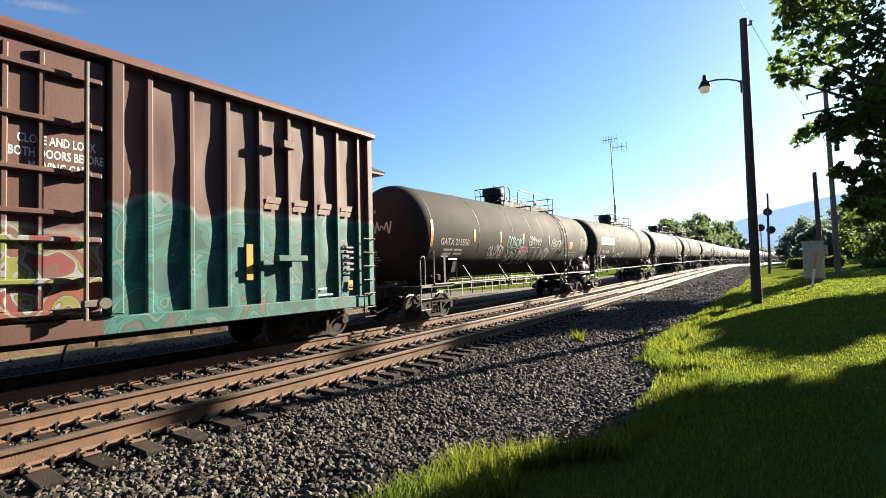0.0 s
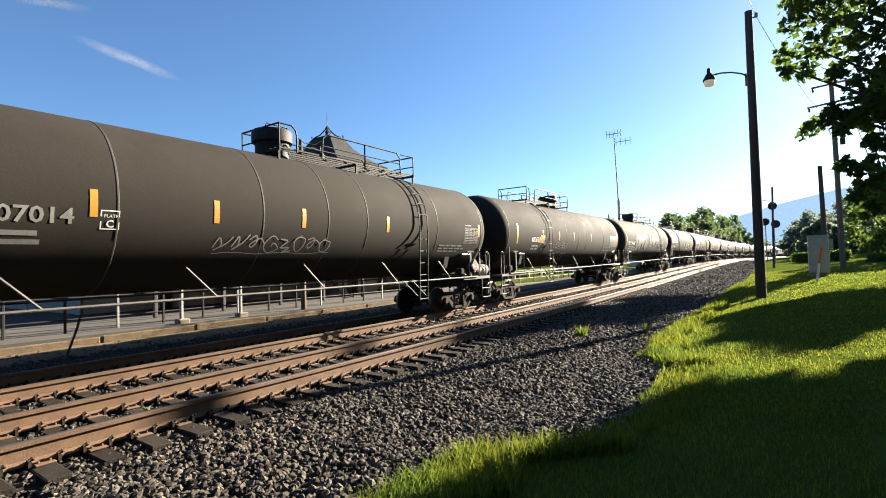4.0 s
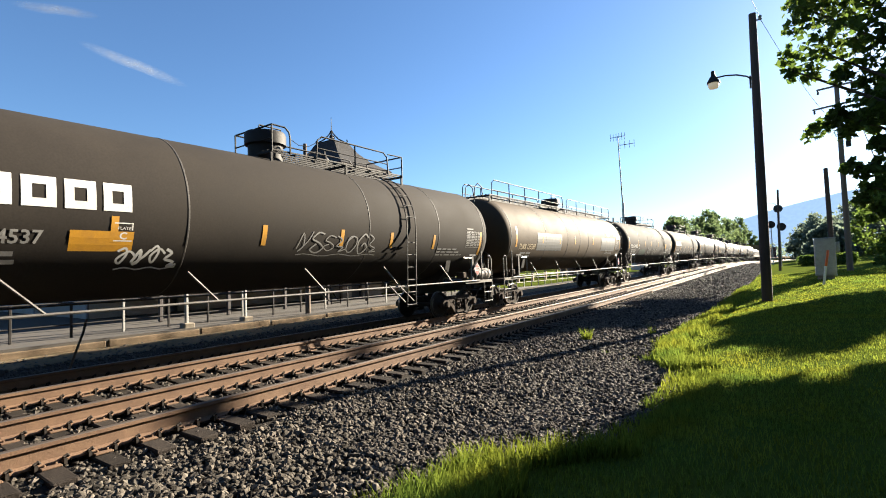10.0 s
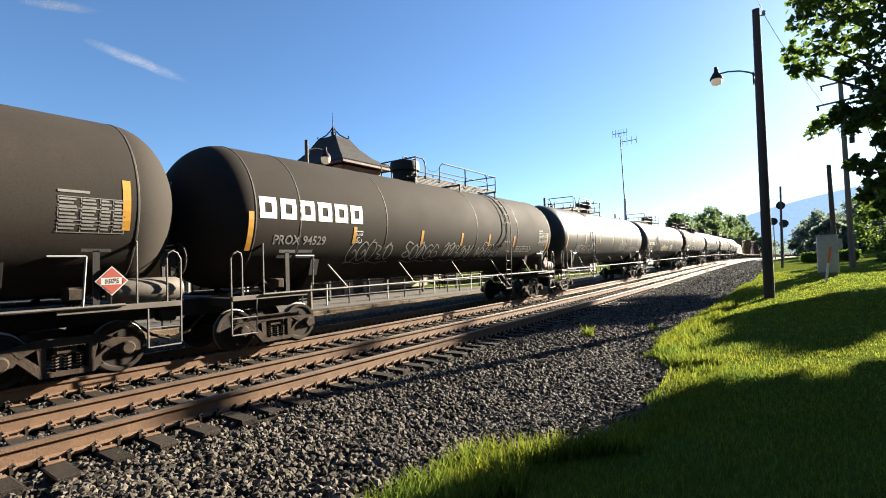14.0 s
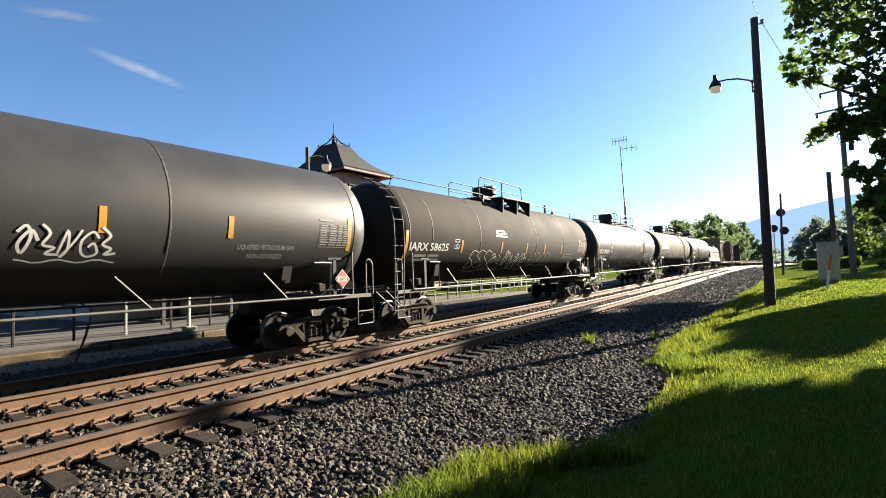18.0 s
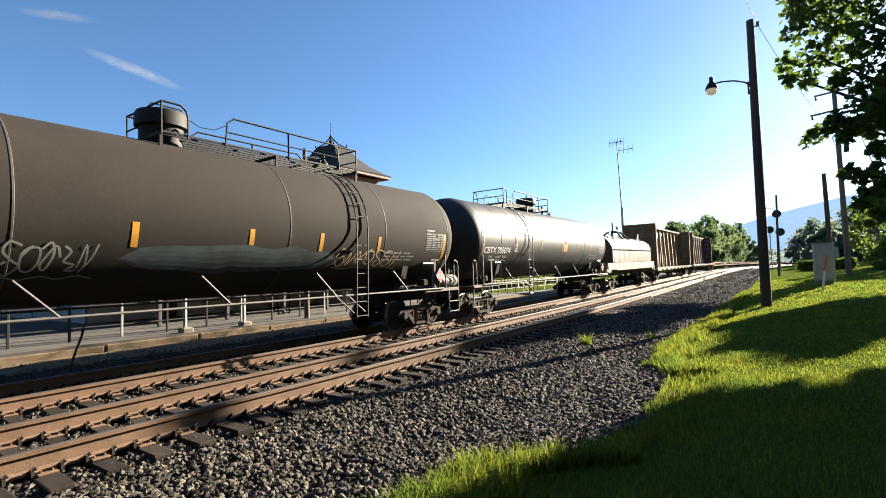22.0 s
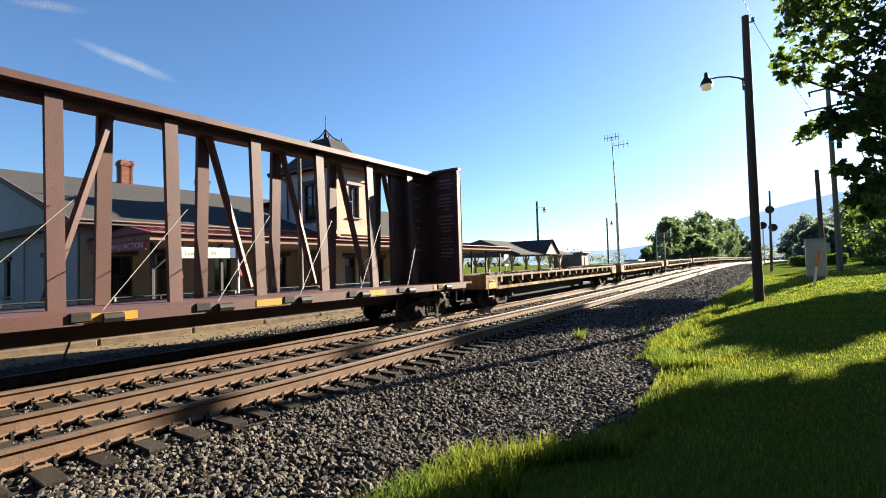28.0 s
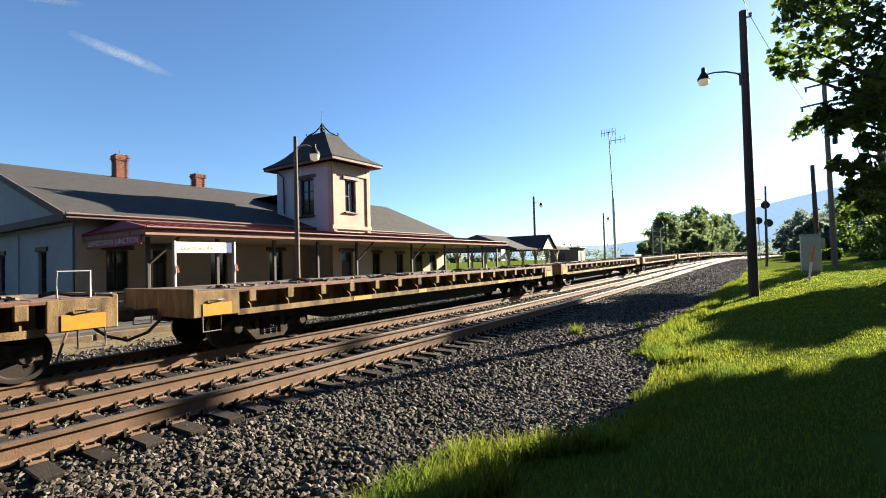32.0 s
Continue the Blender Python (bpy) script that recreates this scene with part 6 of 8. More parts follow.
def window(parent, m, x0, z0, x1, z1, door=False, lights=(2, 3)):
    w, hgt, cx = x1 - x0, z1 - z0, (x0 + x1) / 2
    win = new("door" if door else "window")
    win.parent = parent
    win.matrix_basis = m
    tagged(win, "dark panelled door with a transom" if door else "dark-framed sash window with a heavy lintel")
    f = Shape()
    t = 0.08
    for x in (x0 + t / 2, x1 - t / 2):
        f.box(x, 0.16, (z0 + z1) / 2, t, 0.1, hgt, None, 0.01)
    for z in (z0 + t / 2, z1 - t / 2):
        f.box(cx, 0.16, z, w - 2 * t, 0.1, t, None, 0.01)
    for i in range(1, lights[0]):
        f.box(x0 + w * i / lights[0], 0.165, (z0 + z1) / 2, 0.04, 0.06, hgt - 2 * t)
    for i in range(1, lights[1]):
        f.box(cx, 0.168, z0 + hgt * i / lights[1], w - 2 * t, 0.05, 0.04)
    part("frame", f, M["dark_trim"], win)
    if door:
        part("door_leaf", Shape().box(cx, 0.2, z0 + hgt * 0.38, w - 2 * t, 0.05, hgt * 0.74, None, 0.01), M["dark_trim"], win)
    pane = part("pane", Shape().box(cx, 0.21, (z0 + z1) / 2, w - 0.1, 0.02, hgt - 0.1), M["pane"], win)
    part("lintel", Shape().box(cx, -0.02, z1 + 0.11, w + 0.4, 0.12, 0.2, None, 0.015), M["dark_trim"], win, "dark projecting lintel")
    if not door:
        part("sill", Shape().box(cx, -0.03, z0 - 0.05, w + 0.2, 0.16, 0.09, None, 0.015), M["dark_trim"], win)
    return win


station = thing("station_building", "cream and white railway station with square tower and red canopy", "station")
# trackside wall
FLOOR = 0.1
front = [(8.85, 0.75, 9.7, 2.5), (10.7, 0.0, 11.3, 2.55), (13.4, 0.75, 14.3, 2.5), (16.8, 0.75, 17.7, 2.5), (20.15, 0.0, 20.9, 2.45), (25.2, 0.6, 26.0, 2.4), (27.8, 0.6, 28.6, 2.35), (30.1, 0.0, 31.1, 2.3), (32.0, 0.0, 33.0, 2.3)]
s = Shape()
wall_with_holes(s, WY1 - WY0, WZ - FLOOR, [(a - WY0, b, c - WY0, d) for a, b, c, d in front])
mw = place_y(WX, WY0, FLOOR)
s.v = [tuple(mw @ Vector(p)) for p in s.v]
part("front_wall", s, M["plaster"], station, "cream painted trackside wall")
for a, b, c, d in front:
    window(station, mw, a - WY0, b, c - WY0, d, b == 0.0, (2, 2))
# end wall with its gable
s = Shape()
ends = [(wx - BACK, 0.7, wx - BACK + 1.0, 2.55) for wx in (-41.2, -37.2, -32.7, -27.05)]
we = place_x(BACK, WY0, FLOOR)
wall_with_holes(s, WX - BACK - 0.002, WZ - FLOOR, ends)
s.prism([(0.0, WZ - FLOOR), (WX - BACK, WZ - FLOOR), (RX - BACK, RZ - FLOOR - 0.1)], 0.0, 0.3)
s.v = [tuple(we @ Vector(p)) for p in s.v]
part("end_wall", s, M["white_wall"], station, "white gable end wall in the shade")
for a, b, c, d in ends:
    window(station, we, a, b, c, d)
for x in (-29.6, -35.0, WX - 0.35):
    pil = Shape()
    pil.box(x, WY0 - 0.03, FLOOR + 1.75, 0.5 if x > -24 else 0.12, 0.06, 3.5, None, 0.01)
    part("pilaster", pil, M["white_wall"], station)
part("string_course", Shape().box((WX + BACK) / 2, WY0 - 0.04, 3.72, WX - BACK, 0.08, 0.22, None, 0.01), M["white_wall"], station)
part("far_wall", Shape().box((WX + BACK) / 2, WY1 - 0.15, (WZ + FLOOR) / 2, WX - BACK - 0.62, 0.3, WZ - FLOOR), M["plaster"], station)
part("back_wall", Shape().box(BACK + 0.15, (WY0 + WY1) / 2, (WZ + FLOOR) / 2, 0.3, WY1 - WY0 - 0.62, WZ - FLOOR), M["plaster"], station)
# main roof: gable at the near end, hip at the far end
ex, bx, yg, yh = WX + 0.55, BACK - 0.55, WY0 - 0.5, WY1 + 0.5
ez = WZ - 0.05
rf = Shape()
pts = [(ex, yg, ez), (ex, yh, ez), (bx, yh, ez), (bx, yg, ez), (RX, yg, RZ), (RX, yh - 0.6, RZ)]
low = [(x, y, z - 0.14) for x, y, z in pts]
rf.add(pts + low, [(0, 1, 5, 4), (1, 2, 5), (2, 3, 4, 5), (10, 11, 7, 6), (11, 8, 7), (11, 10, 9, 8), (0, 6, 7, 1), (1, 7, 8, 2), (2, 8, 9, 3), (0, 4, 10, 6), (3, 9, 10, 4)])
part("roof", rf, M["shingle"], station, "grey shingle roof")
wing = [(ex - 0.01, 21.5, ez + 0.01), (ex - 0.01, yh + 0.02, ez + 0.01), (-28.0, 32.6, 6.75), (-28.0, 21.5, 6.75), (-32.2, 32.6, 6.75), (-32.2, 21.5, 6.75), (-32.2, yh + 0.02, ez + 0.01)]
part("wing_roof", Shape().add(wing, [(0, 1, 2, 3), (1, 6, 4, 2), (3, 2, 4, 5), (5, 4, 6)]), M["shingle"], station, "steeper grey shingle roof of the far wing")
fs = Shape()
for sx, x in ((1, ex), (-1, bx)):
    n = Vector((RX - x, 0, RZ - ez))
    mid = Vector(((x + RX) / 2, yg - 0.03, (ez + RZ) / 2 - 0.12))
    ang = math.atan2(RZ - ez, RX - x)
    fs.box(mid.x, mid.y, mid.z, n.length, 0.06, 0.3, Matrix.Rotation(-ang, 3, "Y"))
fs.box((ex + bx) / 2, WY0 - 0.2, ez - 0.1, ex - bx, 0.4, 0.34, None, 0.02)
fs.box(ex + 0.03, (yg + yh) / 2, ez - 0.12, 0.1, yh - yg, 0.14, None, 0.02)
part("cornice", fs, M["brown_trim"], station, "dark brown cornice and rake boards")
gut = Shape().pipe([(ex + 0.1, yg, ez - 0.02), (ex + 0.1, yh, ez - 0.02)], 0.05, 6)
part("gutter", gut, M["dull_gutter"], station, "dull eaves gutter")
for y, zt in ((13.97, 9.12), (19.06, 8.62)):
    ch = new("chimney")
    ch.parent = station
    tagged(ch, "red brick chimney with a corbelled top")
    k = 0
    z = RZ - 0.55
    while z < zt - 0.05:
        w = 0.68 if z < zt - 0.45 else 0.68 + 0.12 * min(1, (z - zt + 0.45) / 0.12) if z < zt - 0.15 else 0.74
        b = Shape()
        n = 3
        for i in range(n):
            o = -w / 2 + w * (i + 0.5) / n + (0.05 if k % 2 else -0.05) * (1 if n > 1 else 0)
            b.box(RX + w / 2 - 0.06, y + o * 0.96, z + 0.033, 0.11, w / n - 0.014, 0.062).box(RX - w / 2 + 0.06, y + o * 0.96, z + 0.033, 0.11, w / n - 0.014, 0.062)
            b.box(RX + o * 0.96, y - w / 2 + 0.06, z + 0.033, w / n - 0.014, 0.11, 0.062).box(RX + o * 0.96, y + w / 2 - 0.06, z + 0.033, w / n - 0.014, 0.11, 0.062)
        part("brick_course", b, M["brick"], ch)
        z += 0.076
        k += 1
    part("core", Shape().box(RX, y, (RZ - 0.6 + zt) / 2 - 0.03, 0.6, 0.6, zt - RZ + 0.5), M["concrete"], ch)
    part("rod", Shape().pipe([(RX, y, zt - 0.1), (RX, y, zt + 0.3)], 0.012, 4), M["black_steel"], ch)

# tower
tw = new("tower")
tw.parent = station
tagged(tw, "square tower with a bell-cast shingle roof and iron cresting")
TX, TY0, TY1, TZ, TD = -21.0, 19.62, 22.9, 7.8, 4.95
s = Shape()
tall = (1.1, 4.9 - FLOOR, 2.0, 6.85 - FLOOR)
lowdoor = (0.7, 0.0, 1.6, 2.4)
wall_with_holes(s, TY1 - TY0, TZ - FLOOR, [lowdoor, tall], 0.28)
mt = place_y(TX, TY0, FLOOR)
s.v = [tuple(mt @ Vector(p)) for p in s.v]
part("tower_front", s, M["plaster"], tw)
side = (2.15, 4.75 - FLOOR, 3.45, 7.0 - FLOOR)
ms = place_x(TX - TD, TY0, FLOOR)
s = Shape()
wall_with_holes(s, TD - 0.283, TZ - FLOOR, [side], 0.28)
s.v = [tuple(ms @ Vector(p)) for p in s.v]
# side face in the cooler wall colour, which paints its shade
part("tower_side", s, M["white_wall"], tw)
part("tower_back", Shape().box(TX - TD / 2 - 0.14, TY1 - 0.14, (TZ + FLOOR) / 2, TD - 0.29, 0.28, TZ - FLOOR).box(TX - TD + 0.14, (TY0 + TY1) / 2, (TZ + FLOOR) / 2, 0.28, TY1 - TY0 - 0.6, TZ - FLOOR), M["plaster"], tw)
for y in (TY0 + 0.22, TY1 - 0.22):
    part("quoin", Shape().box(TX + 0.03, y, 5.7, 0.07, 0.3, 4.0, None, 0.01), M["plaster"], tw)
part("string_course", Shape().box(TX + 0.04, (TY0 + TY1) / 2, 3.95, 0.1, TY1 - TY0 + 0.06, 0.24, None, 0.01), M["plaster"], tw)
q = Shape()
q.box(TX + 0.03, (TY0 + TY1) / 2, 7.25, 0.07, TY1 - TY0 - 0.7, 0.3, None, 0.01)
part("moulding", q, M["plaster"], tw)
window(station, mt, *tall, False, (2, 2))
window(station, mt, *lowdoor, True, (1, 2))
window(station, ms, *side, False, (2, 3))
rt = Shape()
cx, cy = TX - TD / 2, (TY0 + TY1) / 2
levels = [(TD / 2 + a, (TY1 - TY0) / 2 + b, TZ + z) for a, b, z in ((0.65, 0.52, 0.1), (0.68, 0.55, 0.2), (0.15, 0.1, 0.5), (-0.4, -0.3, 0.86), (-1.05, -0.75, 1.45), (-1.6, -1.05, 2.15))]
vs = [(cx + i * a, cy + j * b, z) for a, b, z in levels for i, j in ((-1, -1), (1, -1), (1, 1), (-1, 1))]
fcs = [(4 * k + i, 4 * k + (i + 1) % 4, 4 * k + 4 + (i + 1) % 4, 4 * k + 4 + i) for k in range(len(levels) - 1) for i in range(4)] + [(3, 2, 1, 0), tuple(range(len(vs) - 4, len(vs)))]
rt.add(vs, fcs)
part("tower_roof", rt, M["shingle"], tw, "bell-cast dark shingle roof")
tr = Shape()
for sx in (-1, 1):
    tr.box(cx + sx * (TD / 2 + 0.6), cy, TZ + 0.06, 0.12, TY1 - TY0 + 1.0, 0.16, None, 0.02).box(cx, cy + sx * ((TY1 - TY0) / 2 + 0.45), TZ + 0.06, TD + 1.06, 0.12, 0.16, None, 0.02)
part("eaves_moulding", tr, M["brown_trim"], tw)
cr = Shape()
zt = TZ + 2.15
for sx in (-1, 1):
    for sy in (-1, 1):
        a, b = cx + sx * 0.7, cy + sy * 0.55
        cr.pipe([(a + sx * 0.12, b, zt + 0.22), (a + sx * 0.16, b, zt + 0.12), (a + sx * 0.08, b, zt + 0.03), (a - sx * 0.1, b * 0.9 + cy * 0.1, zt + 0.12), (a - sx * 0.35, (b + cy) / 2, zt + 0.3), (cx + sx * 0.12, cy + sy * 0.08, zt + 0.62), (cx + sx * 0.03, cy, zt + 0.85)], 0.04, 6)
cr.box(cx, cy, zt + 0.04, 1.4, 1.15, 0.08, None, 0.02).lathe([(0.1, 0), (0.14, 0.5), (0.05, 0.62), (0.1, 0.72), (0.03, 0.85), (0.012, 1.75)], 8, pose(cx, cy, zt))
part("iron_cresting", cr, M["black_steel"], tw, "wrought-iron cresting with a finial")
part("downpipe", Shape().pipe([(TX - TD + 0.3, TY0 - 0.35, TZ), (TX - TD + 0.75, TY0 - 0.08, TZ - 0.5), (TX - TD + 0.78, TY0 - 0.08, 5.0)], 0.05, 6), M["dark_trim"], tw)

# canopy
CX, CY0, CY1, CZ = -17.7, 8.0, 35.6, 3.22
canopy = new("canopy")
canopy.parent = station
tagged(canopy, "red metal platform canopy on dark posts")
ct = Shape()
hip = 1.4
top = [(CX, CY0, CZ), (CX, CY1, CZ), (WX + 0.002, CY1 - hip, CZ + 0.68), (WX + 0.002, CY0 + hip, CZ + 0.68), (WX + 0.002, CY0, CZ + 0.02), (WX + 0.002, CY1, CZ + 0.02)]
und = [(x, y, z - 0.09) for x, y, z in top]
ct.add(top + und, [(0, 1, 2, 3), (0, 3, 4), (1, 5, 2), (6, 9, 8, 7), (6, 10, 9), (7, 8, 11), (0, 6, 7, 1), (0, 4, 10, 6), (1, 7, 11, 5), (4, 3, 9, 10), (3, 2, 8, 9), (2, 5, 11, 8)])
part("canopy_roof", ct, M["red_metal"], canopy)
n = 46
for i in range(n):
    y = CY0 + 0.4 + (CY1 - CY0 - 0.8) * i / (n - 1)
    yb = min(max(y, CY0 + hip), CY1 - hip)
    part("standing_seam", Shape().pipe([(CX, y, CZ + 0.015), (WX + 0.1, yb, CZ + 0.685)], 0.014, 4), M["red_metal"], canopy)
part("fascia", Shape().box(CX - 0.06, (CY0 + CY1) / 2, CZ - 0.19, 0.08, CY1 - CY0, 0.2, None, 0.01).box((CX + WX) / 2, CY0 + 0.05, CZ - 0.19, CX - WX - 0.2, 0.08, 0.2, None, 0.01), M["fascia"], canopy, "reddish tan fascia board")
part("canopy_gutter", Shape().pipe([(CX + 0.07, CY0, CZ - 0.02), (CX + 0.07, CY1, CZ - 0.02)], 0.045, 6), M["dull_gutter"], canopy)
part("soffit", Shape().box((CX + WX) / 2, (CY0 + CY1) / 2, CZ - 0.3, CX - WX - 0.3, CY1 - CY0 - 0.3, 0.03), M["soffit"], canopy)
for y in (8.4, 11.0, 13.7, 16.2, 18.9, 23.7, 27.4, 30.5, 32.6, 34.9):
    post = part("post", Shape().box(-18.4, y, (FLOOR + CZ - 0.3) / 2, 0.13, 0.13, CZ - 0.3 - FLOOR, None, 0.02), M["dark_trim"], canopy)
    if y in (8.4, 18.9, 23.7):
        part("brace", Shape().pipe([(-18.4, y, 1.9), (-18.0, y + 0.9, CZ - 0.32)], 0.06, 5), M["dark_trim"], post)
# hanging name board under the canopy's near end
board = thing("name_board", "dark red board reading LEWISTOWN JUNCTION hanging under the canopy", "sign")
part("panel", Shape().box(-20.2, CY0 - 0.02, 2.79, 4.5, 0.05, 0.36, None, 0.01), M["sign_red"], board)
vs, fc = text_mesh("LEWISTOWN JUNCTION", 0.29, 0.004)
wt = max(v[0] for v in vs)
part("lettering", Shape().add([(-20.2 + (x - wt / 2) * 4.2 / wt, CY0 - 0.055, 2.69 + y) for x, y, _ in vs], fc), M["white_paint"], board)
hg = Shape()
for x in (-21.0, -18.8):
    hg.pipe([(x, CY0 - 0.02, 2.96), (x, CY0 - 0.02, 3.1)], 0.012, 4)
part("hangers", hg, M["black_steel"], board)

# platform with its edge wall, and the fence on it
M["edge_concrete"] = surface("crumbling_edge_concrete", (0.16, 0.115, 0.0734), 0.95, 0, (0.0829, 0.0638, 0.0446), 0.9, 3.0, 50, 0.9, spec=0.15)
M["platform_top"] = surface("dusty_asphalt", (0.051, 0.047, 0.0431), 0.95, 0, (0.0742, 0.0588, 0.0431), 0.7, 1.0, 50, 0.4)
PF = -15.35
platform = thing("platform", "low concrete station platform with a stained edge wall", "platform", kind="structure")
part("platform_top", Shape().box((PF + BACK) / 2 - 10, 25, -0.1, PF - BACK + 20, 90, 0.36), M["platform_top"], platform)
for i in range(26):
    part("edge_slab", Shape().box(PF - 0.22, -10 + i * 2.6 + 1.3, -0.13 + 0.02 * math.sin(i * 2.1), 0.5, 2.59, 0.34, None, 0.05), M["edge_concrete"], platform)
strip("dirt_strip", [-15.33, -14.9, -14.4, -14.0], [y for y in YS if -10 < y < 60], lambda x, y: across(x) + rise(y) + 0.03 - (0.06 if x > -14.2 else 0) + 0.04 * noise.noise((x * 2, y * 1.3, 1)), M["dirt"], platform, "dry weedy dirt along the wall")
fence = thing("platform_fence", "black two-rail fence along the platform", "fence")
for i in range(40):
    y = 2.5 + i * 1.32
    part("fence_post", Shape().box(-16.5, y, 0.58 + rise(y) * 0.0, 0.06, 0.06, 1.0, None, 0.008), M["steel"] if i % 3 == 0 else M["black_steel"], fence)
for z in (0.45, 0.78, 1.06):
    part("fence_rail", Shape().pipe([(-16.5, 2.5, z), (-16.5, 54.0, z)], 0.025, 6), M["black_steel"], fence)
# station name sign on two pipes
sign = thing("station_sign", "white Lewistown, PA station sign on two pale posts", "sign")
for y in (7.9, 9.95):
    ps = part("post", Shape().pipe([(-15.6, y, -0.2), (-15.6, y, 2.62)], 0.055, 8), M["steel"], sign)
    part("footing", Shape().box(-15.55, y, -0.02, 0.34, 0.34, 0.5, None, 0.03), M["concrete"], ps)
    part("flag", Shape().box(-15.52, y + 0.06, 1.72, 0.015, 0.07, 0.24, Matrix.Rotation(0.25, 3, "X")), M["red_paint"], ps, "small faded red and white flag")
part("panel", Shape().box(-15.6, 8.78, 2.41, 0.06, 1.75, 0.36, None, 0.01), M["sign_white"], sign)
part("blue_end", Shape().box(-15.6, 9.76, 2.41, 0.055, 0.2, 0.36, None, 0.01), M["sign_blue"], sign)
vs, fc = text_mesh("Lewistown, PA", 0.2)
part("lettering", Shape().add([(-15.56, 8.08 + x * 0.92, 2.33 + y) for x, y, _ in vs], fc), M["sign_grey"], sign)


def yard_lamp(x, y, zb, zt, r, arm_z, arm_dx, material, label, sag=0.25, arm_dy=0.0):
    lp = thing("street_lamp", label, "street lamp")
    p = Shape().pipe([(x, y, zb), (x, y, (zb + zt) / 2), (x, y, zt)], r, 12, True, r * 0.68)
    part("pole", p, material, lp, "", 40)
    ex, ey = x + arm_dx, y + arm_dy
    pts = [(x, y, arm_z - 0.35)] + [(x + arm_dx * k, y + arm_dy * k, arm_z + sag * math.sin(k * 2.6)) for k in (0.15, 0.35, 0.6, 0.85)] + [(ex, ey, arm_z + 0.05)]
    part("arm", Shape().pipe(pts, 0.03, 6), M["black_steel"], lp)
    hd = part("lamp_head", Shape().lathe([(0.05, 0.35), (0.06, 0.2), (0.12, 0.12), (0.2, 0.0), (0.22, -0.08)], 14, pose(ex, ey, arm_z - 0.05), True), M["black_steel"], lp, "bell-shaped lamp head", 40)
    part("globe", Shape().lathe([(0.19, 0.0), (0.2, -0.1), (0.16, -0.24), (0.03, -0.3)], 14, pose(ex, ey, arm_z - 0.11)), M["lamp_glass"], hd, "frosted glowing globe", 40)
    return lp


M["lamp_glass"] = surface("lamp_globe", (0.42, 0.38, 0.3), 0.3, 0, None, 0.2, 5, 40, 0, glow=(1.0, 0.8, 0.5, 0.06))
yard_lamp(-15.6, 12.7, -0.2, 6.9, 0.11, 6.45, 0.1, M["pole_grey"], "weathered platform lamp post with a curved arm", 0.2, 0.9)
yard_lamp(-22.3, 51.8, 0.3, 9.0, 0.17, 8.2, 0.3, M["pole_grey"], "weathered yard lamp post with a curved arm", 0.2, 1.4)
yard_lamp(-20.3, 72.6, 0.5, 8.4, 0.15, 7.7, 0.3, M["pole_grey"], "weathered yard lamp post with a curved arm", 0.2, 1.4)

# open shelter beyond the canopy
shel = thing("platform_shelter", "open wooden shelter with a gabled grey roof on braced posts", "shelter")
g = Shape()
roof = [(-18.3, 38.5, 2.75), (-18.3, 52, 2.85), (-28.5, 52, 2.85), (-28.5, 38.5, 2.75), (-23.4, 40.5, 4.3), (-23.4, 50, 4.3)]
g.add(roof + [(x, y, z - 0.1) for x, y, z in roof], [(0, 1, 5, 4), (1, 2, 5), (2, 3, 4, 5), (3, 0, 4), (6, 10, 11, 7), (7, 11, 8), (8, 11, 10, 9), (9, 10, 6), (0, 6, 7, 1), (1, 7, 8, 2), (2, 8, 9, 3), (3, 9, 6, 0)])
part("roof", g, M["shingle"], shel)
gb = Shape().add([(-18.0, 43.6, 2.75), (-18.0, 47.4, 2.75), (-18.0, 45.5, 4.2), (-22.8, 45.5, 4.2), (-20.0, 43.6, 3.2), (-20.0, 47.4, 3.2)], [(0, 2, 3, 4), (1, 5, 3, 2)])
part("gable_roof", gb, M["shingle"], shel)
part("gable_face", Shape().prism([(-0.02, 0.0), (0.02, 0.0), (0.02, 0.01)], 0, 0.01).add([(-18.15, 43.9, 2.75), (-18.15, 47.1, 2.75), (-18.15, 45.5, 4.0), (-18.22, 43.9, 2.75), (-18.22, 47.1, 2.75), (-18.22, 45.5, 4.0)], [(0, 1, 2), (5, 4, 3), (0, 3, 4, 1), (1, 4, 5, 2), (2, 5, 3, 0)]), M["soffit"], shel)
for y in (39.5, 42.5, 45.5, 48.5, 51.2):
    for x in (-19.6, -27.0):
        p = part("post", Shape().box(x, y, 1.45, 0.2, 0.2, 2.7, None, 0.02), M["soffit"], shel)
        for sy in (-1, 1):
            part("brace", Shape().pipe([(x, y, 1.7), (x, y + sy * 0.8, 2.75)], 0.07, 5), M["soffit"], p)
shed = thing("yard_shed", "small flat-roofed grey equipment shed", "shed")
part("body", Shape().box(-20.1, 56.2, 1.7, 3.4, 2.4, 2.5), M["coil_grey"], shed)
part("roof", Shape().box(-20.1, 56.2, 3.0, 3.9, 2.8, 0.12, None, 0.02), M["brown_trim"], shed)
part("window", Shape().box(-20.4, 54.98, 2.0, 0.9, 0.05, 0.8), M["dark_trim"], shed)
part("door", Shape().box(-18.38, 56.4, 1.5, 0.05, 0.9, 2.0), M["brown_trim"], shed)
cab = thing("relay_case", "pale metal trackside equipment case", "cabinet")
part("body", Shape().box(-15.6, 68.0, 1.35, 1.8, 3.6, 1.3, None, 0.06), M["steel"], cab)
part("lid", Shape().box(-15.6, 68.0, 2.04, 1.9, 3.7, 0.08, None, 0.02), M["steel"], cab)
nb = thing("notice_board", "blank white notice board on the platform", "sign")
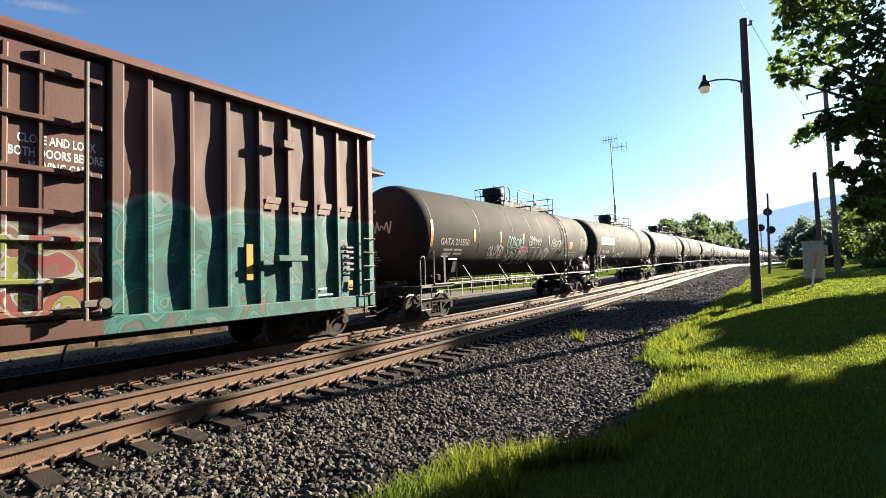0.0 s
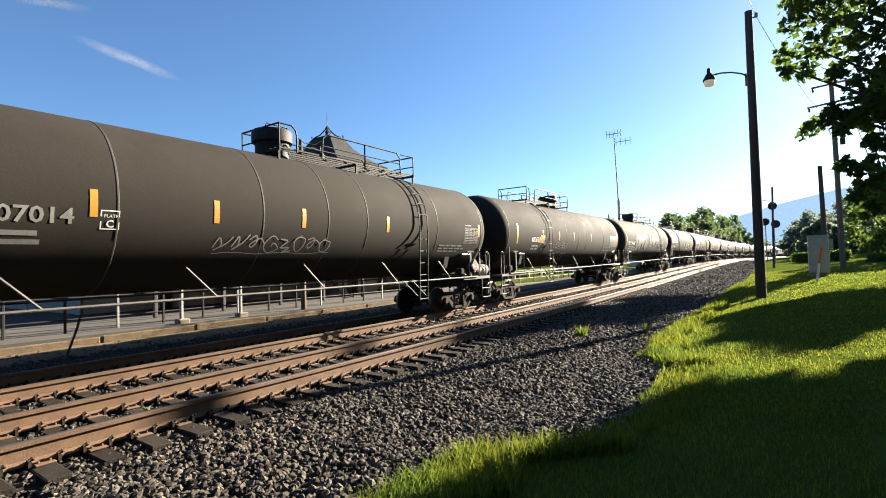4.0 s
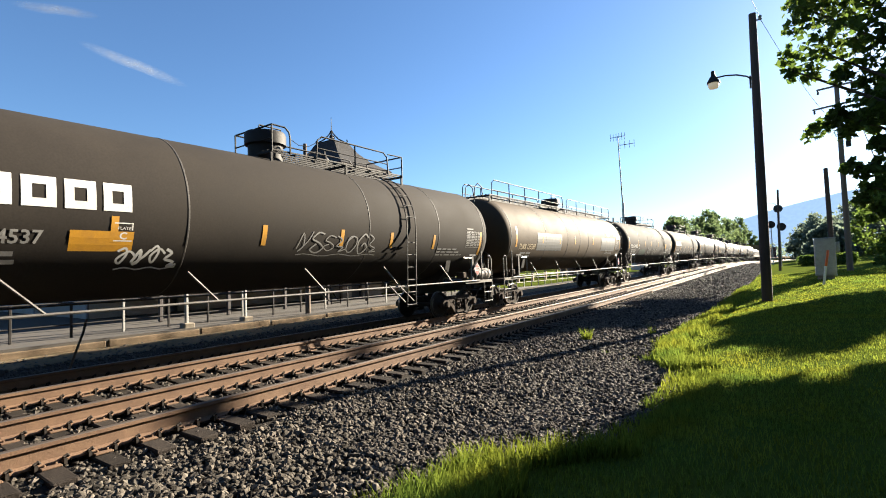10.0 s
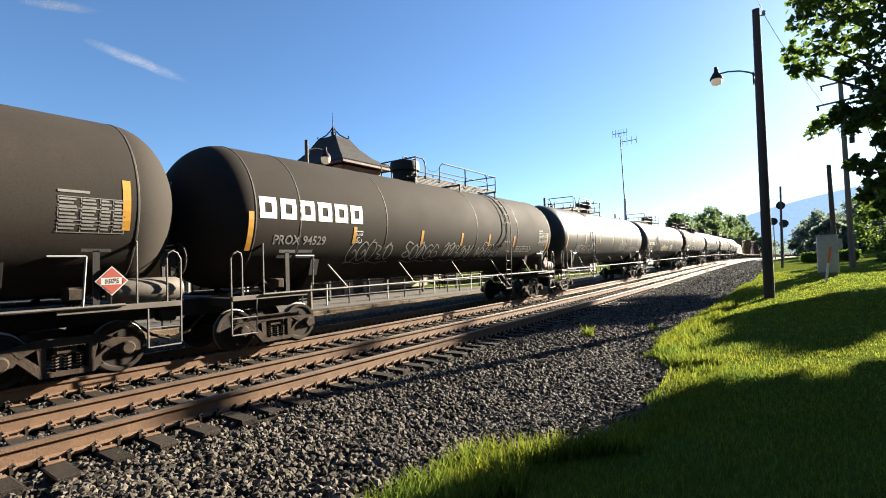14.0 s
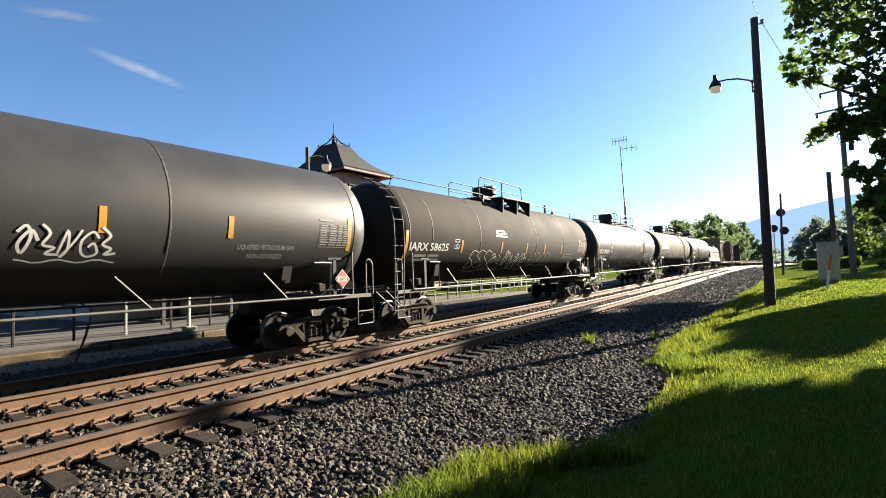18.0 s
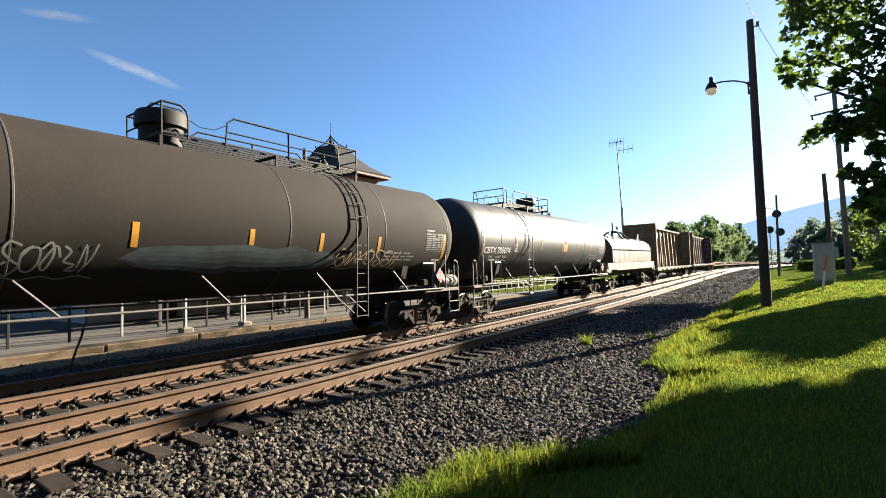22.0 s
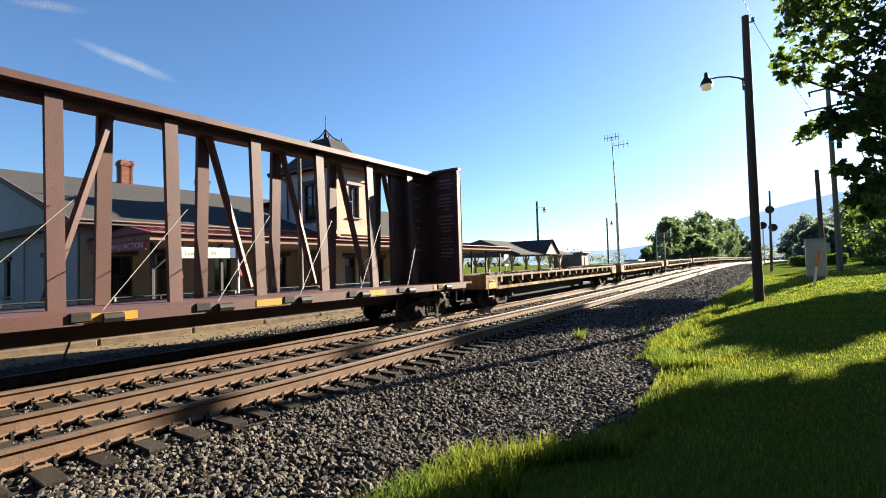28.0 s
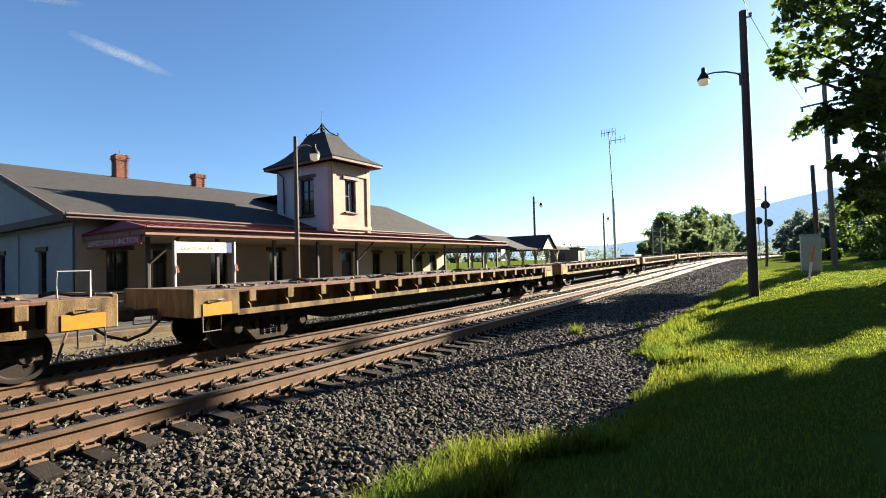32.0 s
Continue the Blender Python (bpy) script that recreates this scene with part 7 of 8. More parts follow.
part("panel", Shape().box(-19.0, 37.2, 2.2, 0.06, 0.75, 0.95, None, 0.01), M["sign_white"], nb)
part("post", Shape().pipe([(-19.05, 37.2, 0.08), (-19.05, 37.2, 2.0)], 0.04, 6), M["steel"], nb)

# ---- poles, mast, signals, cabinet ----
def bent_lamp_pole():
    x, y = -0.62, 22.66
    zb = ground_z(x, y) - 0.4
    lp = thing("street_lamp", "tall dark wooden pole with a bell-shaped lamp on a curved arm", "street lamp")
    part("pole", Shape().pipe([(x + 0.01, y, zb), (x + 0.02, y, 4), (x + 0.035, y, 8), (x + 0.05, y, 11.42)], 0.185, 14, True, 0.13), M["pole_wood"], lp, "", 40)
    part("arm", Shape().pipe([(x, y, 8.75), (x - 0.25, y, 8.98), (x - 0.6, y, 9.13), (x - 1.0, y, 9.2), (x - 1.4, y, 9.19)], 0.03, 6), M["black_steel"], lp)
    part("bracket", Shape().box(x - 0.14, y, 8.72, 0.06, 0.1, 0.5, None, 0.01), M["black_steel"], lp)
    hd = part("lamp_head", Shape().lathe([(0.05, 0.42), (0.07, 0.4), (0.08, 0.22), (0.13, 0.15), (0.23, -0.02), (0.24, -0.1)], 16, pose(x - 1.42, y, 9.08), True), M["black_steel"], lp, "bell-shaped lamp head", 40)
    part("globe", Shape().lathe([(0.2, 0.0), (0.21, -0.1), (0.17, -0.2), (0.03, -0.25)], 14, pose(x - 1.42, y, 8.98)), M["lamp_glass"], hd, "frosted glowing globe", 40)
    part("insulator", Shape().lathe([(0.04, 0), (0.07, 0.05), (0.05, 0.1), (0.07, 0.15), (0.03, 0.2)], 10, pose(x + 0.3, y, 11.1)).pipe([(x + 0.05, y, 11.15), (x + 0.3, y, 11.12)], 0.03, 5), M["steel"], lp)
    return lp


bent_lamp_pole()


def utility_pole(x, y, zt, r, material, label, arms=(), lean=0.0):
    zb = ground_z(x, y) - 0.4
    up = thing("utility_pole", label, "utility pole")
    part("pole", Shape().pipe([(x, y, zb), (x + lean / 2, y, (zb + zt) / 2), (x + lean, y, zt)], r, 12, True, r * 0.7), material, up, "", 40)
    for z, w, tip in arms:
        a = part("crossarm", Shape().box(x + lean + 0.0, y - 0.14, z, w, 0.1, 0.12, Matrix.Rotation(radians(tip), 3, "Y"), 0.01), M["pole_grey"], up)
        ins = Shape()
        for k in (-0.46, 0.46):
            ins.lathe([(0.03, -0.35), (0.08, -0.3), (0.05, -0.2), (0.08, -0.15), (0.03, -0.05)], 8, pose(x + lean + k * w, y - 0.14, z - math.sin(radians(tip)) * k * w))
        part("insulators", ins, M["black_steel"], a)
    return up


utility_pole(2.6, 40.4, 7.5, 0.17, M["pole_wood"], "short dark utility pole stub beside the cabinet", (), -0.1)
tp = utility_pole(3.9, 46.0, 14.8, 0.2, M["pole_grey"], "tall weathered utility pole with two crossarms", ((14.3, 2.4, -4), (12.9, 3.0, -5)), -0.12)
part("transformer", Shape().lathe([(0.14, 0), (0.16, 0.05), (0.16, 0.45), (0.1, 0.5)], 12, pose(4.25, 45.9, 9.7)), M["black_steel"], tp)
sl = thing("street_lamp", "slender far pole with a small curved lamp arm", "street lamp")
part("pole", Shape().pipe([(-0.38, 56.7, 0.2), (-0.3, 56.7, 4), (-0.2, 56.7, 8.3)], 0.12, 10, True, 0.09), M["pole_wood"], sl)
part("arm", Shape().pipe([(-0.22, 56.7, 6.75), (-0.7, 56.7, 7.05), (-1.3, 56.7, 7.1)], 0.03, 6), M["steel"], sl)
part("lamp_head", Shape().lathe([(0.03, 0.2), (0.15, 0.08), (0.22, -0.08)], 12, pose(-1.35, 56.7, 7.0)), M["steel"], sl)

mast = thing("radio_mast", "tall slender radio mast with two yagi antennas", "antenna")
part("tube", Shape().pipe([(-18.9, 73.0, 0.3), (-18.9, 73.0, 10.5)], 0.19, 10), M["steel"], mast)
part("upper_tube", Shape().pipe([(-18.95, 73.0, 10.4), (-19.2, 73.0, 20.4)], 0.09, 8, True, 0.06), M["coil_grey"], mast)
for z, dx, n in ((20.3, -0.1, 6), (19.0, 1.2, 4)):
    y = Shape().pipe([(-19.2 + dx - 1.0, 73.0, z), (-19.2 + dx + 1.1, 73.0, z)], 0.045, 5)
    for i in range(n):
        x = -19.2 + dx - 0.95 + i * 2.0 / (n - 1)
        y.pipe([(x, 73.0, z - 0.55), (x, 73.0, z + 0.55)], 0.03, 5)
    part("yagi", y, M["coil_grey"], mast)


def signal_mast(x, y, zb, hgt, w, label):
    sg = thing("railway_signal", label, "signal")
    for dx, dy in ((-w / 2, 0), (w / 2, 0)):
        part("leg", Shape().pipe([(x + dx, y + dy, zb), (x + dx * 0.9, y + dy, zb + hgt)], 0.07, 6), M["steel"], sg)
    n = int(hgt / 0.8)
    for i in range(n):
        z = zb + 0.3 + i * (hgt - 0.4) / n
        part("rung", Shape().pipe([(x - w / 2, y, z), (x + w / 2, y, z)], 0.04, 5).pipe([(x - w / 2, y, z), (x + w / 2, y, z + 0.75)], 0.025, 4), M["steel"], sg)
    hd = part("target", Shape().lathe([(0.02, 0), (0.55, 0.02), (0.55, 0.06), (0.02, 0.08)], 18, pose(x + w * 0.45, y - 0.2, zb + hgt + 0.1, 90)), M["black_steel"], sg, "round black signal target", 40)
    hood = Shape()
    for a in (90, 210, 330):
        hood.pipe([(x + w * 0.45 + 0.25 * math.cos(radians(a)), y - 0.25, zb + hgt + 0.1 + 0.25 * math.sin(radians(a))), (x + w * 0.45 + 0.25 * math.cos(radians(a)), y - 0.55, zb + hgt + 0.1 + 0.25 * math.sin(radians(a)))], 0.11, 8)
    part("hoods", hood, M["black_steel"], hd)
    return sg


signal_mast(-14.6, 81.0, 0.4, 6.2, 1.2, "silver lattice railway signal mast with a round black target")
signal_mast(-1.7, 87.0, 0.6, 6.0, 0.7, "silver lattice railway signal mast beside the curve")
sm = thing("railway_signal", "slender signal post with two round black heads", "signal")
part("post", Shape().pipe([(-0.3, 74.0, 0.4), (-0.3, 74.0, 8.4)], 0.08, 8), M["steel"], sm)
for z in (7.9, 5.6):
    part("target", Shape().lathe([(0.02, 0), (0.5, 0.02), (0.5, 0.06), (0.02, 0.08)], 18, pose(-0.35 + (0.25 if z < 6 else 0), 73.8, z, 90)), M["black_steel"], sm, "", 40)

cab = thing("signal_cabinet", "tall pale grey metal signal cabinet on the lawn", "cabinet")
cz = ground_z(2.0, 36.6)
part("body", Shape().box(2.0, 36.9, cz + 1.3, 1.0, 0.8, 2.2, None, 0.03), M["cab_white"] if "cab_white" in M else M["steel"], cab)
part("lid", Shape().box(2.0, 36.9, cz + 2.43, 1.08, 0.88, 0.07, None, 0.02), M["steel"], cab)
part("plinth", Shape().box(2.0, 36.9, cz + 0.1, 0.8, 0.6, 0.3, None, 0.02), M["concrete"], cab)
part("door", Shape().box(2.0, 36.48, cz + 1.3, 0.9, 0.03, 2.05, None, 0.01), M["steel"], cab)
part("meter_box", Shape().box(2.6, 36.9, cz + 1.9, 0.2, 0.5, 0.6, None, 0.02), M["steel"], cab)
M["marker_white"] = surface("white_marker_plastic", (0.7, 0.7, 0.68), 0.5, 0, None, 0.3, 4, 40, 0)
M["marker_orange"] = surface("orange_marker_plastic", (0.75, 0.14, 0.03), 0.5, 0, None, 0.3, 4, 40, 0)
mk = thing("marker_post", "leaning white marker post with an orange top", "marker post")
mz = ground_z(1.57, 31.2)
part("stem", Shape().pipe([(1.55, 31.2, mz - 0.2), (1.7, 31.2, mz + 0.95)], 0.055, 8), M["marker_white"], mk)
part("top", Shape().pipe([(1.7, 31.2, mz + 0.95), (1.83, 31.2, mz + 1.75)], 0.055, 8), M["marker_orange"], mk)
stk = thing("rusty_stake", "thin leaning rusty steel stake in the gravel", "stake")
part("rod", Shape().pipe([(-12.7, 3.9, -0.3), (-12.9, 4.25, 0.55), (-12.95, 4.32, 0.8)], 0.025, 6), M["rust_rail"], stk)


def wire(a, b, sag, r, label):
    pts = []
    a, b = Vector(a), Vector(b)
    for i in range(25):
        k = i / 24
        p = a.lerp(b, k)
        p.z -= sag * 4 * k * (1 - k)
        pts.append(p)
    w = new("power_line", Shape().pipe(pts, r, 5).mesh("power_line", M["black_steel"]))
    return tagged(w, label, "cable")


wire((-0.32, 22.66, 11.15), (3.75, 45.9, 11.3), 0.5, 0.009, "twisted grey power cable strung from pole to pole")
wire((-0.32, 22.66, 11.2), (-4.0, 2.0, 16.5), 0.3, 0.009, "twisted grey power cable rising from the lamp pole")

# ---- trees, hedge, grass, far hills ----
def leaves(centres, radii, per, size, seed, squash=1.0, droop=0.3, dense=0.0, lobed=False):
    """Folded leaf quads scattered in clumps."""
    rng = np.random.default_rng(seed)
    vs, fs, k = [], [], 0
    most = per
    for c, r in zip(centres, radii):
        per = max(30, int(most * min(1.0, (r / dense) ** 2))) if dense else most
        d = rng.normal(size=(per, 3))
        d /= np.linalg.norm(d, axis=1)[:, None]
        p = np.asarray(c) + d * (r * rng.random((per, 1)) ** 0.45) * (1, 1, squash)
        a = rng.normal(size=(per, 3))
        a[:, 2] -= droop
        a /= np.linalg.norm(a, axis=1)[:, None]
        b = np.cross(a, rng.normal(size=(per, 3)))
        b /= np.linalg.norm(b, axis=1)[:, None]
        sz = size * rng.uniform(0.6, 1.3, (per, 1))
        q = np.stack([p - a * sz * 0.6, p + b * sz * 0.45, p + a * sz * 0.6, p - b * sz * 0.45], 1)
        vs.append(q.reshape(-1, 3))
        fs.append((np.arange(per)[:, None] * 4 + (0, 1, 2, 3)) + k)
        k += per * 4
        for turn in (1, -1) if lobed else ():
            c = a * 0.35 + b * 0.94 * turn
            q = np.stack([p - a * sz * 0.45, p - a * sz * 0.1 + c * sz * 0.22 + a * sz * 0.18, p + c * sz * 0.62, p - a * sz * 0.3 + c * sz * 0.2], 1)
            vs.append(q.reshape(-1, 3))
            fs.append((np.arange(per)[:, None] * 4 + (0, 1, 2, 3)) + k)
            k += per * 4
    me = bpy.data.meshes.new("crown")
    me.from_pydata(np.concatenate(vs).tolist(), [], np.concatenate(fs).tolist())
    return me


def tree(x, y, height, spread, seed, leaf_size, clumps, per, material, label, base=0.3, name="tree", trunk=None, lobes=None):
    rnd = random.Random(seed)
    tr = thing(name, label, "tree")
    z0 = ground_z(x, y) - 0.3
    tz = z0 + height
    r = trunk or height * 0.028
    s = Shape()
    s.pipe([(x, y, z0), (x + 0.1, y, z0 + height * 0.3), (x - 0.1, y + 0.1, z0 + height * 0.6), (x, y, z0 + height * 0.85)], r, 10, True, r * 0.3)
    cs, rs = [], []
    for i in range(clumps):
        a, e = rnd.uniform(0, 6.283), rnd.uniform(base, 1.0)
        w = spread * math.sin(math.pi * min(1.0, (e - base) / (1 - base) * 0.8 + 0.17)) ** 0.7
        q = w * rnd.uniform(0.35, 1.0) * (1 + 0.25 * math.sin(3 * a + seed))
        cs.append((x + q * math.cos(a), y + q * math.sin(a), z0 + height * e * (0.93 + 0.07 * math.sin(2 * a + seed))))
        rs.append(spread * rnd.uniform(0.13, 0.26))
    for c in (lobes or []):
        cs.append(c[:3])
        rs.append(c[3])
    for c in cs[::max(1, clumps // 14)]:
        m = Vector((x, y, z0 + height * 0.25)).lerp(Vector(c), 0.4)
        m.z = z0 + (c[2] - z0) * 0.55
        s.pipe([(x, y, z0 + (c[2] - z0) * 0.35), tuple(m), c], r * 0.35, 6, True, r * 0.06)
    part("trunk", s, M["bark"], tr, "", 50)
    me = leaves(cs, rs, per, leaf_size, seed, dense=0.85 if lobes else 0.0, lobed=bool(lobes))
    me.materials.append(material)
    part("crown", me, None, tr)
    return tr


# the maple that hangs into the view from the right, and its neighbour
lob = []
rnd = random.Random(99)
for x, z, r in ((0.65, 8.07, 0.28), (0.55, 7.36, 0.25), (0.41, 6.82, 0.23), (0.38, 6.31, 0.14), (0.98, 7.81, 0.32), (1.05, 7.14, 0.32), (0.91, 6.61, 0.3), (0.78, 6.21, 0.17), (1.51, 7.63, 0.39), (1.58, 6.91, 0.4), (1.44, 6.32, 0.31), (1.31, 5.94, 0.19), (2.06, 7.31, 0.39), (2.07, 6.56, 0.38), (1.94, 5.98, 0.29), (1.71, 5.63, 0.25), (2.1, 5.4, 0.29), (0.76, 4.79, 0.18), (1.04, 4.95, 0.21), (1.21, 5.12, 0.17), (1.35, 4.75, 0.19), (1.58, 5.05, 0.2), (1.83, 4.99, 0.25), (2.07, 4.81, 0.24), (1.89, 4.31, 0.16), (2.09, 4.21, 0.17), (1.41, 3.84, 0.14), (1.66, 3.67, 0.18), (1.91, 3.77, 0.19), (1.74, 3.26, 0.2), (1.99, 3.3, 0.21), (1.57, 3.01, 0.1), (1.91, 2.78, 0.16), (0.9, 8.7, 0.5), (1.8, 8.6, 0.6), (2.6, 8.0, 0.6), (2.7, 6.8, 0.5), (2.7, 5.6, 0.5), (2.6, 4.6, 0.4), (2.5, 3.6, 0.4), (3.3, 7.4, 0.8), (3.4, 5.8, 0.8), (3.3, 4.4, 0.7)):
    for _ in range(2):
        for k in (1.0, 1.08) if z > 7.4 else (1.0,):
            lob.append((k * (x + rnd.uniform(-0.3, 0.3) * r), k * (15.0 + rnd.uniform(-0.45, 0.45)), 1.7 + k * (z - 1.7 + rnd.uniform(-0.3, 0.3) * r), r * 1.3 * k))
tree(7.6, 16.0, 14.0, 3.7, 11, 0.16, 110, 130, M["leaf"], "large leafy maple overhanging the lawn", 0.34, "maple_tree", 0.34, lob)
tree(16.0, 31.0, 12.0, 5.4, 12, 0.28, 90, 150, M["leaf"], "dense leafy tree at the lawn's edge", 0.12, "tree", 0.3)
tree(12.5, 8.0, 13.0, 5.5, 13, 0.4, 80, 70, M["leaf"], "dense leafy tree behind the lawn", 0.2, "tree", 0.3)
tree(9.4, 62.0, 9.5, 4.2, 14, 0.3, 80, 120, M["leaf"], "dense dark bushy tree beside the hedge", 0.05, "tree", 0.25)
# three trees added at the view's edge so their crowns shade the ground
tree(8.9, 42.5, 11.2, 2.7, 16, 0.3, 110, 150, M["leaf"], "slim leafy tree added behind the lawn to shade it", 0.68, "tree", 0.25)
tree(9.6, 65.0, 20.0, 2.3, 17, 0.4, 90, 130, M["leaf"], "tall slim leafy tree added beyond the hedge to shade the ballast", 0.74, "tree", 0.3)
tree(7.9, 26.0, 13.0, 3.4, 15, 0.45, 170, 200, M["leaf"], "dense leafy tree added to shade the near lawn", 0.5, "tree", 0.28)
# unseen trees behind and beside the camera, added to block skylight
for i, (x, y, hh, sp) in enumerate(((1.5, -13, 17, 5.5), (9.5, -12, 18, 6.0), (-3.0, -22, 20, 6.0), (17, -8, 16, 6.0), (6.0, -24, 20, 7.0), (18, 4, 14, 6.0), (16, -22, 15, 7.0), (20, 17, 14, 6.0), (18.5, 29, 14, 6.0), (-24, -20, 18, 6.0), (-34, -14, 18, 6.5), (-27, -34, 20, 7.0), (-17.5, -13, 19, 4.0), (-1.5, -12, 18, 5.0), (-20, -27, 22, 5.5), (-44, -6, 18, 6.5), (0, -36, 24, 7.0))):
    tree(x, y, hh, sp, 120 + i, 0.7, 80, 70, M["leaf_screen"], "tall dense unseen tree added to block skylight", 0.04, "tree", 0.3)
rnd = random.Random(5)
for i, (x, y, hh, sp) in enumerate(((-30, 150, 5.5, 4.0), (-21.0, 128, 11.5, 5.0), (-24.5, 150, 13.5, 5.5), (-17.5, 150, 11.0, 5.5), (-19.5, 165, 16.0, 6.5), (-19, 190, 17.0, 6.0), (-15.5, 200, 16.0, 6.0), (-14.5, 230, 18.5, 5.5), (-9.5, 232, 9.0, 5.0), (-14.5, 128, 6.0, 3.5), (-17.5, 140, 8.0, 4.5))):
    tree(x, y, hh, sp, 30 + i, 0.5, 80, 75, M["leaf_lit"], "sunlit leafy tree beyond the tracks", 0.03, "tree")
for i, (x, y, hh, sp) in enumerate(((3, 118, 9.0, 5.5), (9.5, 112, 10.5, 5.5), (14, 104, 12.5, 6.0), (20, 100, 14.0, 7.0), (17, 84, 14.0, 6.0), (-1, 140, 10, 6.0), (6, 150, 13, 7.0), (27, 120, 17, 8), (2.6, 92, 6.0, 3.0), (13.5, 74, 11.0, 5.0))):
    tree(x + bend(y) * 0.8 + (8 if y > 130 else 3), y, hh, sp, 60 + i, 0.5, 80, 70, M["leaf_haze"], "hazy dark green tree behind the lawn", 0.03, "tree")
# far woods along the valley
far = []
for i in range(170):
    y = rnd.uniform(330, 900)
    x = rnd.choice((rnd.uniform(-500, -30), rnd.uniform(-10, 300))) + bend(y)
    far.append((x, y, rise(y) + rnd.uniform(3, 10)))
sizes = [rnd.uniform(6, 12) for _ in far]
for i in range(150):
    y = rnd.uniform(48, 260)
    far.append((-58 - rnd.uniform(0, 60) - 0.25 * y, y, 0.9 + rise(y)))
    sizes.append(rnd.uniform(2.2, 3.4))
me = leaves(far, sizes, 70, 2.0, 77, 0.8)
me.materials.append(M["leaf_haze"])
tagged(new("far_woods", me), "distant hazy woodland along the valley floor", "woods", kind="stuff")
# hedge
hg = Shape()
cs, rs = [], []
for i in range(34):
    k = i / 33
    x, y = 1.6 + 4.1 * k, 69.0 - 5.5 * k
    z = ground_z(x, y)
    cs += [(x, y, z + 0.35), (x, y + 0.2, z + 0.8)]
    rs += [0.5, 0.45]
me = leaves(cs, rs, 130, 0.16, 9, 0.9)
me.materials.append(M["leaf"])
hedge = thing("hedge", "clipped dark green hedge across the lawn", "hedge")
part("foliage", me, None, hedge)
part("stems", Shape().pipe([(1.6, 69.0, ground_z(1.6, 69) - 0.1), (5.7, 63.5, ground_z(5.7, 63.5) + 0.4)], 0.1, 5), M["bark"], hedge)
# low flowering bush by the dark tree
me = leaves([(6.6 + 0.4 * i, 54 - 0.5 * i, ground_z(6.6, 54) + 0.3) for i in range(5)], [0.6] * 5, 160, 0.2, 19)
me.materials.append(M["leaf"])
bush = thing("bush", "low leafy garden bush at the lawn's edge", "bush")
part("foliage", me, None, bush)

# hills: distance haze painted as a bluish base and a faint glow
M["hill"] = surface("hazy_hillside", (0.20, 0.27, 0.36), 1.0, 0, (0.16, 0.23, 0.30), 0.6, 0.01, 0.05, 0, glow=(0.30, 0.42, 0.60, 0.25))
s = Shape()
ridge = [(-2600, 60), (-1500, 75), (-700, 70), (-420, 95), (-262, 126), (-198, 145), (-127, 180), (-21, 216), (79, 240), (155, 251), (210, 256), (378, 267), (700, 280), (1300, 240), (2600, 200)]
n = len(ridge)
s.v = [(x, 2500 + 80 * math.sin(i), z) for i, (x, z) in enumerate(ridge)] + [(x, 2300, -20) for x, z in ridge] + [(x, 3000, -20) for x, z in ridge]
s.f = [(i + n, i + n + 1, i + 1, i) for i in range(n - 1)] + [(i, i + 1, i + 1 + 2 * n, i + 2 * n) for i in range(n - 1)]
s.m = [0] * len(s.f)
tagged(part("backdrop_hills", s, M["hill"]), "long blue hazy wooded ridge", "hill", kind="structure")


# grass
def blades(name, spots, label, material, seed):
    """spots: (count, x0, x1, y0, y1, height, width, wild): tapered bent blades."""
    rng = np.random.default_rng(seed)
    vs, fs, k = [], [], 0
    for count, x0, x1, y0, y1, hh, ww, wild in spots:
        x = rng.uniform(x0, x1, count)
        y = y0 + (y1 - y0) * rng.random(count) ** 1.4
        edge = np.interp(y, EDGE_Y, EDGE_X)
        if wild:
            x = x + edge + 0.1 * np.sin(y * 2.3) + 0.08 * np.sin(y * 5.1 + 1)
        elif wild is not None:
            x = np.where(x < edge + 0.1, edge + 0.1 + 0.6 * rng.random(count), x)
        z = np.array([lawn_z(a, b) for a, b in zip(x, y)]) - 0.01
        a = rng.uniform(0, 6.283, count)
        grow = hh * rng.uniform(0.45, 1.25, count)
        lean = grow * rng.uniform(0.15, 0.75, count)
        dx, dy = np.cos(a), np.sin(a)
        w = ww * rng.uniform(0.7, 1.3, count) * (1 + np.maximum(0, y - 6) * 0.05)
        p0 = np.stack([x - dy * w, y + dx * w, z], 1)
        p1 = np.stack([x + dy * w, y - dx * w, z], 1)
        p2 = np.stack([x + dx * lean * 0.4 + dy * w * 0.7, y + dy * lean * 0.4 - dx * w * 0.7, z + grow * 0.62], 1)
        p3 = np.stack([x + dx * lean * 0.4 - dy * w * 0.7, y + dy * lean * 0.4 + dx * w * 0.7, z + grow * 0.62], 1)
        p4 = np.stack([x + dx * lean, y + dy * lean, z + grow], 1)
        vs.append(np.stack([p0, p1, p2, p3, p4], 1).reshape(-1, 3))
        b = np.arange(count)[:, None] * 5 + k
        fs += (b + (0, 1, 2, 3)).tolist() + (b + (3, 2, 4)).tolist()
        k += count * 5
    me = bpy.data.meshes.new(name)
    me.from_pydata(np.concatenate(vs).tolist(), [], fs)
    me.materials.append(material)
    return tagged(new(name, me), label, "grass", kind="stuff")


